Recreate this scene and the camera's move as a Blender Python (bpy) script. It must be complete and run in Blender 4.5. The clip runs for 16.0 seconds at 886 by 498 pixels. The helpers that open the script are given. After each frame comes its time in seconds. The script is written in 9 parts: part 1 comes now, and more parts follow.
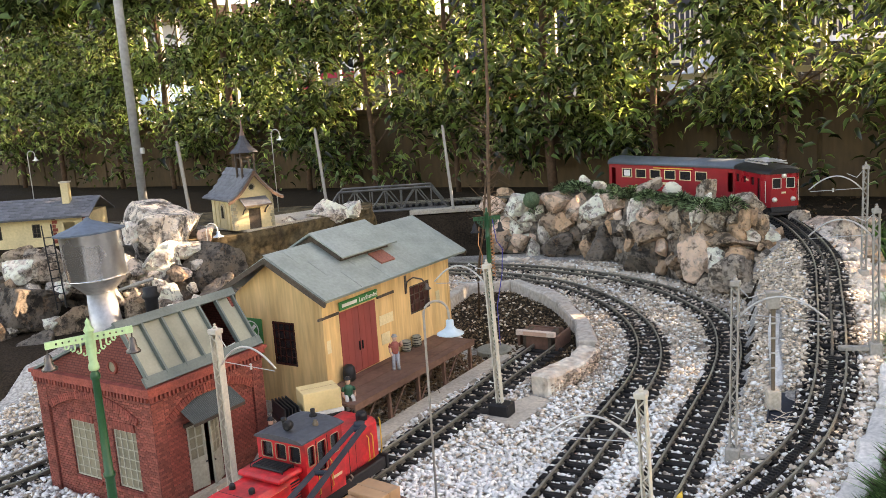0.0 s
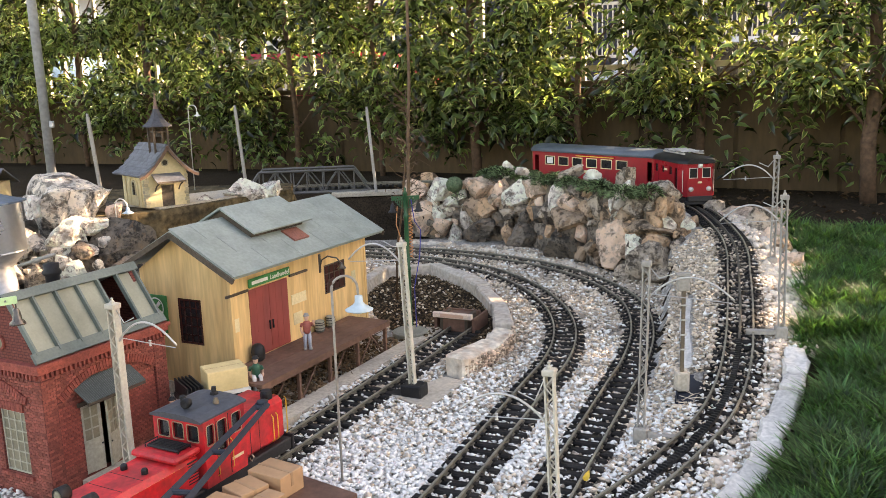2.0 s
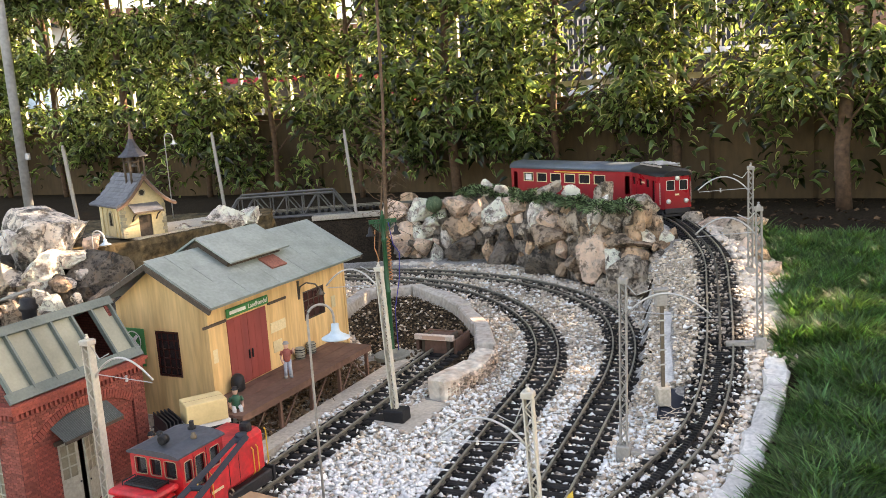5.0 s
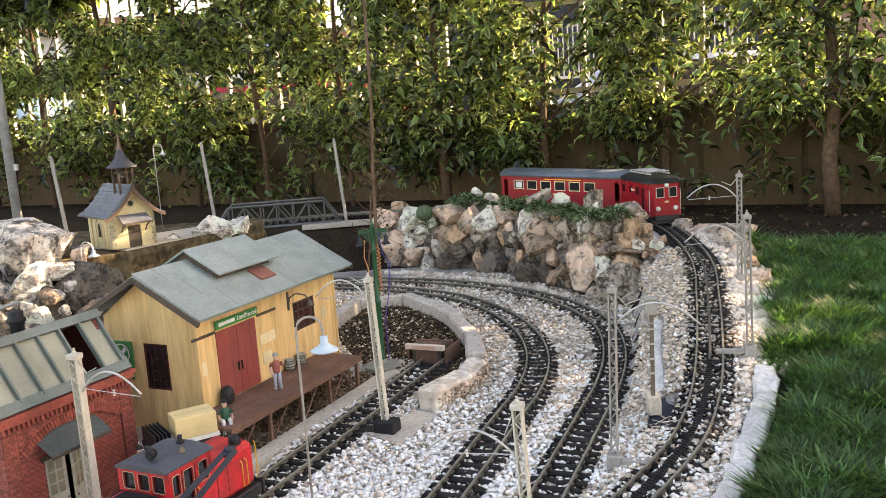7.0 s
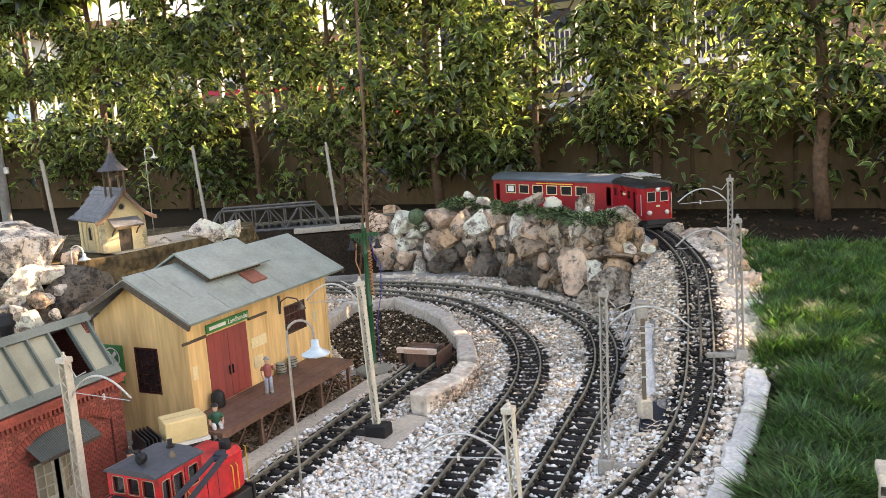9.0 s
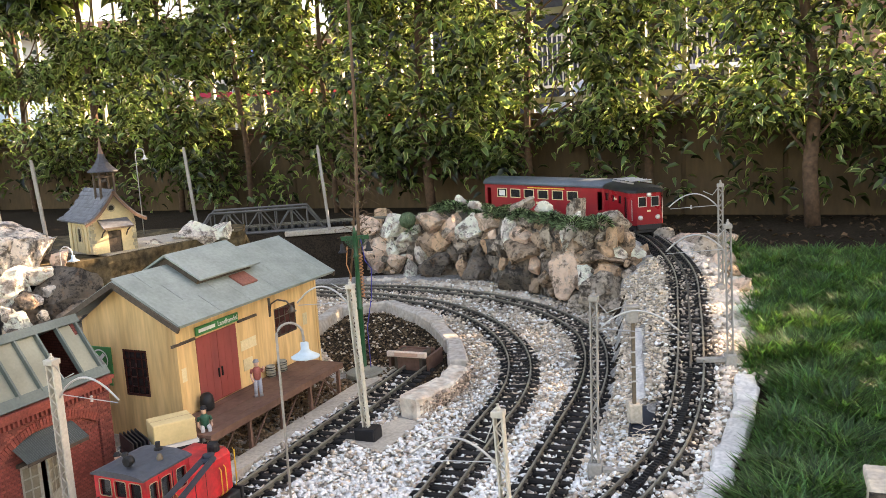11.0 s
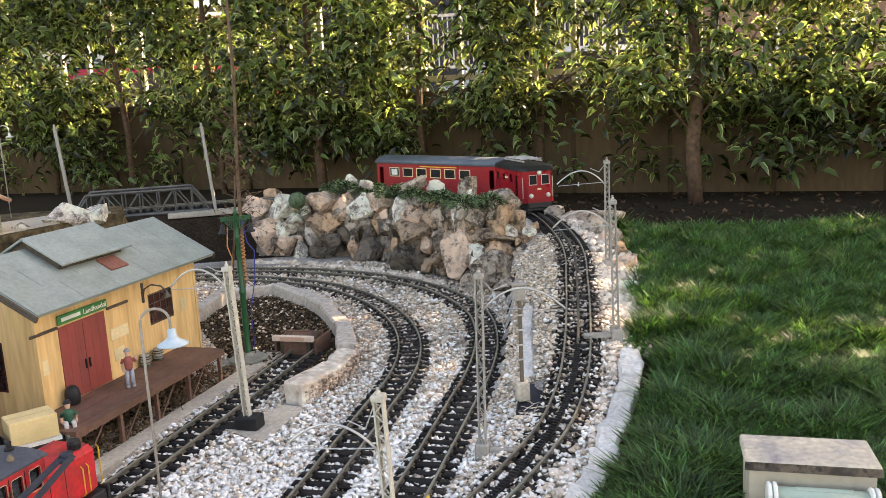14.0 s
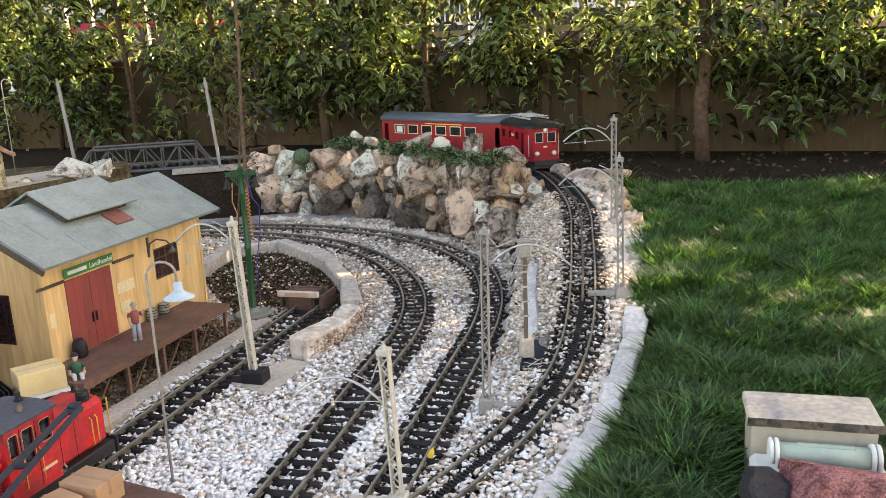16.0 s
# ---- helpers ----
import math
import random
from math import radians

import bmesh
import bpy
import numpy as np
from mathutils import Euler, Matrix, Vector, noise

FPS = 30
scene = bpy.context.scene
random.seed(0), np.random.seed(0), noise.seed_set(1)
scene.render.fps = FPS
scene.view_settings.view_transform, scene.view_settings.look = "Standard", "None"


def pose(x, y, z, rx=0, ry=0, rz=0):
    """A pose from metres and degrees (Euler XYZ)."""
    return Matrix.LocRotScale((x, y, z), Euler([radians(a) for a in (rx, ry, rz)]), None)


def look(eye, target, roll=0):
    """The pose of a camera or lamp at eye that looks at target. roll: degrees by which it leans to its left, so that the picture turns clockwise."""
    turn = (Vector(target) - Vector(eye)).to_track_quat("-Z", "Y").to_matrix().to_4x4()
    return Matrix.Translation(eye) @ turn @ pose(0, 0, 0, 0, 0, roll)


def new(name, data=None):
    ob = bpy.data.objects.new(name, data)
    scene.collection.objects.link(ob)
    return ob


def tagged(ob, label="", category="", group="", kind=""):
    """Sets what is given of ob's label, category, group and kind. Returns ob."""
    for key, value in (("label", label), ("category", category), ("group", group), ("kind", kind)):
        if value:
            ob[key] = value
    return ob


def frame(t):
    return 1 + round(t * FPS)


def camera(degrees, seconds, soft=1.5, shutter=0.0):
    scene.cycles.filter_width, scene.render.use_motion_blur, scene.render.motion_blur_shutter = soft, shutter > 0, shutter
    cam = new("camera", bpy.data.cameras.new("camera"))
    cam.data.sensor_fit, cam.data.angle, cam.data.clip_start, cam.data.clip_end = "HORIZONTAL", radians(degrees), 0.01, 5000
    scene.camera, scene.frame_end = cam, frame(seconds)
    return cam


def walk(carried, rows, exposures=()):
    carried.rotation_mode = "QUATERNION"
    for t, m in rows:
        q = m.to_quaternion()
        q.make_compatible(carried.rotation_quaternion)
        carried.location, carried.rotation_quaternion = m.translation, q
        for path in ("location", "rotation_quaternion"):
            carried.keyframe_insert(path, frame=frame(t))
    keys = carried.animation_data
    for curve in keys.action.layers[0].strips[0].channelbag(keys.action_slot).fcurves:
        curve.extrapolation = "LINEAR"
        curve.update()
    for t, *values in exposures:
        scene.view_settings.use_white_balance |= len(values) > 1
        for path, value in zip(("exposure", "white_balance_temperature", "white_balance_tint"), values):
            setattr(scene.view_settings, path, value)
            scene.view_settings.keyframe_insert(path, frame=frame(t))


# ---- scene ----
EXPOSURE, KELVIN, TINT = 2.36, 9250, 22
cam = camera(56.23, 16.0, soft=0.5)
PATH = [
    (0, look((-0.0311, -0.0566, 0.5501), (-0.2242, 1.9032, 0.2012), -3.76)),
    (0.5, look((-0.0172, -0.0458, 0.5409), (-0.1550, 1.9150, 0.1720), -3.21)),
    (1, look((-0.0143, -0.0410, 0.5367), (-0.1143, 1.9192, 0.1523), -2.58)),
    (1.5, look((-0.0109, -0.0310, 0.5294), (-0.0670, 1.9308, 0.1442), -1.89)),
    (2, look((-0.0107, -0.0307, 0.5239), (-0.0318, 1.9324, 0.1421), -1.75)),
    (2.5, look((-0.0051, -0.0302, 0.5283), (-0.0170, 1.9355, 0.1593), -2.43)),
    (3, look((0.0002, -0.0309, 0.5361), (-0.0079, 1.9380, 0.1848), -3.03)),
    (3.5, look((0.0010, -0.0300, 0.5352), (0.0002, 1.9406, 0.1934), -3.12)),
    (4, look((0.0026, -0.0274, 0.5327), (0.0091, 1.9428, 0.1888), -3.24)),
    (6.5, look((0.0063, -0.0265, 0.5359), (0.0333, 1.9451, 0.2015), -3.88)),
    (7, look((0.0088, -0.0243, 0.5379), (0.0452, 1.9482, 0.2096), -3.84)),
    (7.5, look((0.0083, -0.0245, 0.5367), (0.0525, 1.9485, 0.2123), -3.70)),
    (8, look((0.0092, -0.0240, 0.5369), (0.0572, 1.9491, 0.2135), -3.72)),
    (8.5, look((0.0095, -0.0243, 0.5378), (0.0616, 1.9488, 0.2150), -3.69)),
    (9, look((0.0099, -0.0243, 0.5374), (0.0655, 1.9492, 0.2173), -3.70)),
    (11.5, look((0.0110, -0.0222, 0.5352), (0.1038, 1.9522, 0.2299), -2.91)),
    (12, look((0.0154, -0.0174, 0.5342), (0.1387, 1.9570, 0.2404), -2.85)),
    (12.5, look((0.0274, -0.0105, 0.5402), (0.1973, 1.9620, 0.2571), -3.28)),
    (13, look((0.0344, 0.0012, 0.5345), (0.2652, 1.9673, 0.2495), -3.01)),
    (13.5, look((0.0406, 0.0128, 0.5272), (0.3311, 1.9670, 0.2162), -2.77)),
    (14, look((0.0395, 0.0162, 0.5230), (0.3529, 1.9568, 0.1543), -2.86)),
    (14.5, look((0.0368, 0.0149, 0.5205), (0.3358, 1.9478, 0.1030), -2.71)),
    (15, look((0.0381, 0.0172, 0.5203), (0.3324, 1.9476, 0.0879), -2.58)),
    (15.5, look((0.0385, 0.0207, 0.5187), (0.3364, 1.9461, 0.0668), -2.52)),
    (16, look((0.0374, 0.0178, 0.5183), (0.3333, 1.9404, 0.0535), -2.55)),
]
walk(cam, PATH, exposures=[(0, EXPOSURE - 0.10, KELVIN, TINT), (2, EXPOSURE - 0.06, KELVIN, TINT), (4, EXPOSURE, KELVIN, TINT), (8, EXPOSURE, KELVIN, TINT), (11.5, EXPOSURE, KELVIN, TINT), (13, EXPOSURE - 0.08, KELVIN, TINT), (16, EXPOSURE - 0.06, KELVIN, TINT)])

# ---- light: low sun behind the hedge, open sky over the garden ----
SUN_ELEV, SUN_AZ = 22.0, 70.0          # degrees; azimuth from +y towards +x
world = bpy.data.worlds.new("sky")
scene.world = world
world.use_nodes = True
wn = world.node_tree.nodes
sky = wn.new("ShaderNodeTexSky")
sky.sky_type = 'NISHITA'
sky.sun_disc = False
sky.sun_elevation = radians(SUN_ELEV)
sky.sun_rotation = radians(SUN_AZ)
sky.air_density, sky.dust_density, sky.ozone_density = 1.0, 1.5, 1.0
world.node_tree.links.new(sky.outputs[0], wn["Background"].inputs[0])
wn["Background"].inputs[1].default_value = 0.15
sun = new("sun", bpy.data.lights.new("sun", 'SUN'))
sun.data.energy, sun.data.angle, sun.data.color = 5.0, radians(0.6), (1.0, 0.9, 0.74)
sd = Vector((math.sin(radians(SUN_AZ)) * math.cos(radians(SUN_ELEV)), math.cos(radians(SUN_AZ)) * math.cos(radians(SUN_ELEV)), math.sin(radians(SUN_ELEV))))
sun.matrix_world = look(sd * 20, (0, 0, 0))

# ---- materials ----
def mat(name, col, rough=0.6, metal=0.0, grain=250.0, var=0.3, big=12.0, bigvar=0.3, bump=0.25, depth=0.0006, rand=0.0, col2=None, island=0.0, spec=0.4, streak=1.0):
    """A surface with fine grain, broad stains and relief. col2: the colour of the stains; rand: spread per piece; island: spread per loose stone."""
    m = bpy.data.materials.new(name)
    m.use_nodes = True
    nt = m.node_tree
    n, ln = nt.nodes, nt.links
    bs = n["Principled BSDF"]
    bs.inputs["Roughness"].default_value, bs.inputs["Metallic"].default_value = rough, metal
    bs.inputs["Specular IOR Level"].default_value = spec
    tc = n.new("ShaderNodeTexCoord")

    def noisy(scale, detail):
        t = n.new("ShaderNodeTexNoise")
        t.inputs["Scale"].default_value, t.inputs["Detail"].default_value = scale, detail
        ln.new(tc.outputs["Object"], t.inputs["Vector"])
        return t
    fine, broad = noisy(grain, 4), noisy(big, 5)
    if streak != 1.0:
        mp = n.new("ShaderNodeMapping")
        mp.inputs["Scale"].default_value = (1, 1, streak)
        ln.new(tc.outputs["Object"], mp.inputs["Vector"])
        ln.new(mp.outputs[0], broad.inputs["Vector"])
        ln.new(mp.outputs[0], fine.inputs["Vector"])
    c = Vector(col[:3])
    c2 = Vector((col2 or tuple(v * 0.45 for v in col[:3]))[:3])

    def ramp(src, lo, hi, a, b):
        r = n.new("ShaderNodeMapRange")
        r.inputs[1].default_value, r.inputs[2].default_value, r.inputs[3].default_value, r.inputs[4].default_value = lo, hi, a, b
        ln.new(src, r.inputs[0])
        return r.outputs[0]
    mix = n.new("ShaderNodeMix")
    mix.data_type = 'RGBA'
    mix.inputs[6].default_value, mix.inputs[7].default_value = (*c, 1), (*c2, 1)
    ln.new(ramp(broad.outputs[0], 0.42, 0.72, 0.0, min(1.0, bigvar * 2)), mix.inputs[0])
    bright = ramp(fine.outputs[0], 0.25, 0.75, 1 - var, 1 + var)
    if rand or island:
        g = n.new("ShaderNodeObjectInfo") if rand else n.new("ShaderNodeNewGeometry")
        src = g.outputs["Random"] if rand else g.outputs["Random Per Island"]
        k = rand or island
        mul = n.new("ShaderNodeMath")
        mul.operation = 'MULTIPLY'
        ln.new(bright, mul.inputs[0])
        ln.new(ramp(src, 0, 1, 1 - k, 1 + k * 0.7), mul.inputs[1])
        bright = mul.outputs[0]
    hsv = n.new("ShaderNodeHueSaturation")
    ln.new(mix.outputs[2], hsv.inputs["Color"])
    ln.new(bright, hsv.inputs["Value"])
    ln.new(hsv.outputs[0], bs.inputs["Base Color"])
    ln.new(ramp(broad.outputs[0], 0.3, 0.7, max(0.05, rough - 0.1), min(1, rough + 0.12)), bs.inputs["Roughness"])
    if bump:
        b = n.new("ShaderNodeBump")
        b.inputs["Strength"].default_value, b.inputs["Distance"].default_value = bump, depth
        ln.new(fine.outputs[0], b.inputs["Height"])
        ln.new(b.outputs[0], bs.inputs["Normal"])
    return m


M = {}
M["soil"] = mat("soil", (0.032, 0.023, 0.016), 1.0, spec=0.05, grain=160, var=0.6, bump=0.8, depth=0.004, col2=(0.055, 0.04, 0.027))
M["gravel_bed"] = mat("gravel_bed", (0.44, 0.41, 0.37), 0.95, grain=140, var=0.6, bump=1, depth=0.004, big=2.5, bigvar=0.45, col2=(0.10, 0.085, 0.07))
M["street"] = mat("street", (0.07, 0.07, 0.075), 0.9, grain=60, var=0.2)
M["chip_white"] = mat("marble_chip", (0.93, 0.905, 0.865), 0.55, grain=180, var=0.08, big=3.0, bigvar=0.2, col2=(0.74, 0.69, 0.60), island=0.18, depth=0.0008)
M["chip_beige"] = mat("beige_pebble", (0.70, 0.57, 0.44), 0.7, grain=180, var=0.25, big=5, bigvar=0.4, col2=(0.36, 0.30, 0.25), island=0.4, depth=0.0008)
M["pebble_pink"] = mat("pinkish_cream_pebble", (0.84, 0.71, 0.59), 0.6, grain=150, var=0.12, big=9, bigvar=0.35, col2=(0.66, 0.52, 0.42), island=0.22, depth=0.0008)
# a darker copy of the khaki rail steel, with the side's shade in its colour
M["rail_dark"] = mat("shaded_rail_steel", (0.125, 0.112, 0.088), 0.6, grain=300, var=0.35, col2=(0.07, 0.052, 0.042))
M["rail"] = mat("rail_steel", (0.31, 0.29, 0.23), 0.42, 0.35, grain=300, var=0.25, col2=(0.12, 0.09, 0.07), bump=0.1)
M["tie"] = mat("tie_plastic", (0.013, 0.012, 0.012), 0.62, grain=300, var=0.4, rand=0.4, col2=(0.05, 0.044, 0.04), bump=0.4, spec=0.2)
M["black"] = mat("black_plastic", (0.014, 0.014, 0.016), 0.5, spec=0.25, grain=300, var=0.3, col2=(0.05, 0.047, 0.045))
M["kerb"] = mat("kerb_stone", (0.68, 0.645, 0.60), 0.85, grain=150, var=0.25, big=25, col2=(0.40, 0.38, 0.36), rand=0.12, bump=0.6, depth=0.002)
M["wallstone"] = mat("ring_stone", (0.70, 0.62, 0.52), 0.9, grain=70, var=0.35, big=40, bigvar=0.4, col2=(0.46, 0.30, 0.20), bump=0.9, depth=0.003, rand=0.15)
M["rubble"] = mat("bank_rubble", (0.44, 0.37, 0.30), 0.95, grain=160, var=0.4, island=0.8, col2=(0.22, 0.17, 0.13), bump=0.6)
M["ring_cobble"] = mat("ring_cobble", (0.58, 0.44, 0.34), 0.9, grain=200, var=0.3, island=0.7, col2=(0.36, 0.22, 0.15), bump=0.5)
M["ring_plaster"] = mat("ring_cement", (0.50, 0.445, 0.385), 0.9, grain=90, var=0.3, big=30, bigvar=0.35, col2=(0.42, 0.33, 0.26), bump=0.8, depth=0.003, rand=0.06)
M["concrete"] = mat("concrete", (0.52, 0.45, 0.36), 0.9, grain=180, var=0.25, big=10, col2=(0.33, 0.30, 0.26), bump=0.5, depth=0.0015)
M["backwall"] = mat("garden_wall_plaster", (0.105, 0.066, 0.034), 0.95, grain=60, var=0.2, big=2.2, bigvar=0.5, col2=(0.055, 0.038, 0.023), bump=0.5, depth=0.004, streak=0.3)
def rockmat(name, a, b, clean=0.0):
    """Weathered limestone: pale faces, dark lichen blotches, rusty stains, pits and cracks. clean: how far the blotches draw back."""
    m = mat(name, a, 0.9, grain=90, var=0.35, big=26, bigvar=0.55, col2=b, bump=0.0, rand=0.22)
    n, ln = m.node_tree.nodes, m.node_tree.links
    bs = n["Principled BSDF"]
    tc = n.new("ShaderNodeTexCoord")
    info = n.new("ShaderNodeObjectInfo")
    mv = n.new("ShaderNodeVectorMath")
    mv.operation = 'MULTIPLY_ADD'
    mv.inputs[1].default_value = (1, 1, 1)
    ln.new(tc.outputs["Object"], mv.inputs[0])
    ln.new(info.outputs["Random"], mv.inputs[2])
    last = bs.inputs["Base Color"].links[0].from_socket
    rough = None
    for scale, detail, lo, hi, colour, amount in ((20, 10, 0.53 + clean, 0.58 + clean, (b[0] * 0.4, b[1] * 0.4, b[2] * 0.4), 0.8), (17, 10, 0.48, 0.54, (min(1, a[0] * 1.25), a[1] * 1.2, a[2] * 1.15), 0.9), (30, 8, 0.56, 0.62, (0.36, 0.21, 0.12), 0.35), (60, 10, 0.55 + clean, 0.60 + clean, (b[0] * 0.3, b[1] * 0.3, b[2] * 0.3), 0.65)):
        t = n.new("ShaderNodeTexNoise")
        t.inputs["Scale"].default_value, t.inputs["Detail"].default_value, t.inputs["Roughness"].default_value = scale, detail, 0.68
        off = n.new("ShaderNodeVectorMath")
        off.inputs[1].default_value = (scale * 0.37, scale, 0)
        ln.new(mv.outputs[0], off.inputs[0])
        ln.new(off.outputs[0], t.inputs["Vector"])
        r = n.new("ShaderNodeMapRange")
        r.inputs[1].default_value, r.inputs[2].default_value, r.inputs[3].default_value, r.inputs[4].default_value = lo, hi, 0.0, amount
        ln.new(t.outputs[0], r.inputs[0])
        mx = n.new("ShaderNodeMix")
        mx.data_type = 'RGBA'
        mx.inputs[7].default_value = (*colour, 1)
        ln.new(r.outputs[0], mx.inputs[0])
        ln.new(last, mx.inputs[6])
        last = mx.outputs[2]
        rough = rough or t
    crack = n.new("ShaderNodeTexVoronoi")
    crack.feature = 'DISTANCE_TO_EDGE'
    crack.inputs["Scale"].default_value = 30
    warp = n.new("ShaderNodeMix")
    warp.data_type = 'RGBA'
    warp.blend_type = 'ADD'
    warp.inputs[0].default_value = 0.12
    ln.new(mv.outputs[0], warp.inputs[6])
    ln.new(rough.outputs["Color"], warp.inputs[7])
    ln.new(warp.outputs[2], crack.inputs["Vector"])
    cr = n.new("ShaderNodeMapRange")
    cr.inputs[1].default_value, cr.inputs[2].default_value, cr.inputs[3].default_value, cr.inputs[4].default_value = 0.0, 0.06, 0.0, 1.0
    ln.new(crack.outputs[0], cr.inputs[0])
    dk = n.new("ShaderNodeMix")
    dk.data_type = 'RGBA'
    dk.inputs[6].default_value = (b[0] * 0.3, b[1] * 0.3, b[2] * 0.3, 1)
    ln.new(cr.outputs[0], dk.inputs[0])
    ln.new(last, dk.inputs[7])
    soft = n.new("ShaderNodeMix")
    soft.data_type = 'RGBA'
    soft.inputs[0].default_value = 0.10
    ln.new(last, soft.inputs[6])
    ln.new(dk.outputs[2], soft.inputs[7])
    ln.new(soft.outputs[2], bs.inputs["Base Color"])
    fine = n.new("ShaderNodeTexNoise")
    fine.inputs["Scale"].default_value, fine.inputs["Detail"].default_value, fine.inputs["Roughness"].default_value = 45, 10, 0.7
    ln.new(mv.outputs[0], fine.inputs["Vector"])
    hs = n.new("ShaderNodeMath")
    hs.operation = 'MULTIPLY_ADD'
    hs.inputs[1].default_value = 0.06
    ln.new(cr.outputs[0], hs.inputs[0])
    ln.new(fine.outputs[0], hs.inputs[2])
    bp = n.new("ShaderNodeBump")
    bp.inputs["Strength"].default_value, bp.inputs["Distance"].default_value = 1.0, 0.016
    ln.new(hs.outputs[0], bp.inputs["Height"])
    ln.new(bp.outputs[0], bs.inputs["Normal"])
    return m
# cement darkened: the shade between the set stones is in its colour
M["cement"] = rockmat("rough_cement", (0.30, 0.255, 0.215), (0.10, 0.08, 0.062))
M["rock_pink"] = rockmat("pink_limestone", (0.80, 0.60, 0.47), (0.32, 0.20, 0.14), 0.035)
M["rock_white"] = rockmat("white_limestone", (0.93, 0.83, 0.73), (0.26, 0.19, 0.145), 0.02)
M["rock_grey"] = rockmat("grey_limestone", (0.50, 0.42, 0.34), (0.12, 0.09, 0.07), -0.025)
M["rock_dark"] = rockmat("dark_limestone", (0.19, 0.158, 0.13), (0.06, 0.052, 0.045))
M["rock_lichen"] = rockmat("lichened_limestone", (0.78, 0.70, 0.61), (0.15, 0.12, 0.10), -0.02)
M["rock_rust"] = rockmat("rusty_limestone", (0.60, 0.40, 0.26), (0.22, 0.14, 0.09), 0.02)
M["rock_brown"] = rockmat("brown_limestone", (0.45, 0.33, 0.24), (0.11, 0.08, 0.055), -0.02)
M["grit"] = mat("brown_grit", (0.25, 0.195, 0.15), 0.9, island=0.8, spec=0.1)
M["soil_pebble"] = mat("soil_pebble", (0.17, 0.115, 0.07), 0.9, island=0.9, spec=0.1)
M["terrace"] = mat("mossy_stone", (0.12, 0.088, 0.048), 0.95, grain=55, var=0.7, big=20, bigvar=1.0, col2=(0.030, 0.026, 0.018), spec=0.15, bump=1, depth=0.006)
M["shed_wall"] = mat("yellow_plaster_board", (0.72, 0.475, 0.22), 0.8, grain=170, var=0.16, big=38, bigvar=0.42, col2=(0.47, 0.275, 0.115), bump=0.25, streak=0.12)
M["shed_roof"] = mat("grey_green_roof_sheet", (0.28, 0.32, 0.295), 0.6, grain=160, var=0.14, big=16, bigvar=0.4, col2=(0.20, 0.24, 0.21), rand=0.06, bump=0.15)
M["dark_wood"] = mat("dark_wood", (0.085, 0.062, 0.045), 0.75, grain=180, var=0.35)
M["deck"] = mat("brown_deck", (0.17, 0.088, 0.062), 0.7, grain=120, var=0.25, big=12, bigvar=0.3)
M["red_door"] = mat("dark_red_paint", (0.30, 0.058, 0.048), 0.65, grain=120, var=0.15, big=30, bigvar=0.5, col2=(0.22, 0.05, 0.045), streak=0.3)
M["red_hatch"] = mat("red_brown_hatch", (0.28, 0.10, 0.07), 0.6)
M["sign_green"] = mat("green_sign_paint", (0.03, 0.22, 0.06), 0.5, var=0.1)
M["paper"] = mat("yellowed_paper", (0.72, 0.60, 0.36), 0.8, var=0.12)
M["white"] = mat("white_paint", (0.78, 0.76, 0.72), 0.6, var=0.1)
M["pane"] = mat("dark_pane", (0.02, 0.02, 0.022), 0.12, var=0.1, bump=0, spec=0.6)
M["pane_red"] = mat("dark_red_pane", (0.06, 0.018, 0.014), 0.25, var=0.2, bump=0)
M["pane_beige"] = mat("beige_pane", (0.25, 0.22, 0.15), 0.35, var=0.15, bump=0.05)
M["sky_glass"] = mat("grey_green_glazing", (0.29, 0.30, 0.235), 0.5, var=0.08, bump=0.05)
M["sky_frame"] = mat("grey_green_metal", (0.14, 0.175, 0.16), 0.55, var=0.15)
M["tin"] = mat("aluminium", (0.72, 0.71, 0.69), 0.30, 0.9, grain=90, var=0.08, big=6, bigvar=0.15, col2=(0.48, 0.46, 0.43), bump=0.05)
M["tin_dull"] = mat("dull_aluminium", (0.46, 0.455, 0.45), 0.45, 0.7, grain=90, var=0.15, bump=0.05)
M["tin_roof"] = mat("blue_grey_tin", (0.13, 0.17, 0.22), 0.5, 0.3, grain=90, var=0.15)
M["green_dark"] = mat("dark_green_enamel", (0.010, 0.085, 0.035), 0.35, var=0.15, bump=0.05)
M["green_light"] = mat("light_green_enamel", (0.42, 0.64, 0.36), 0.4, var=0.1, bump=0.05)
M["lantern"] = mat("brown_bell_metal", (0.12, 0.105, 0.095), 0.3, 0.5, var=0.2)
M["lamp_blue"] = mat("pale_blue_enamel", (0.46, 0.58, 0.66), 0.35, var=0.08, bump=0.03)
M["bulb"] = mat("frosted_bulb", (0.80, 0.78, 0.66), 0.3, var=0.05, bump=0)
M["mast"] = mat("grey_mast_plastic", (0.33, 0.31, 0.28), 0.55, grain=200, var=0.2, big=30, col2=(0.30, 0.26, 0.22))
M["mast_cream"] = mat("cream_mast_plastic", (0.56, 0.52, 0.44), 0.55, grain=200, var=0.15, big=30, col2=(0.42, 0.36, 0.29))
M["wire"] = mat("silver_wire", (0.62, 0.60, 0.57), 0.4, 0.5, var=0.1, bump=0)
M["rust_wire"] = mat("rusty_wire", (0.22, 0.17, 0.13), 0.6, 0.4, var=0.3, bump=0)
M["post_brown"] = mat("brown_post", (0.15, 0.115, 0.08), 0.65, var=0.2)
M["loco_red"] = mat("red_loco_plastic", (0.60, 0.022, 0.028), 0.38, grain=160, var=0.22, big=34, bigvar=0.6, col2=(0.27, 0.025, 0.025), bump=0.1)
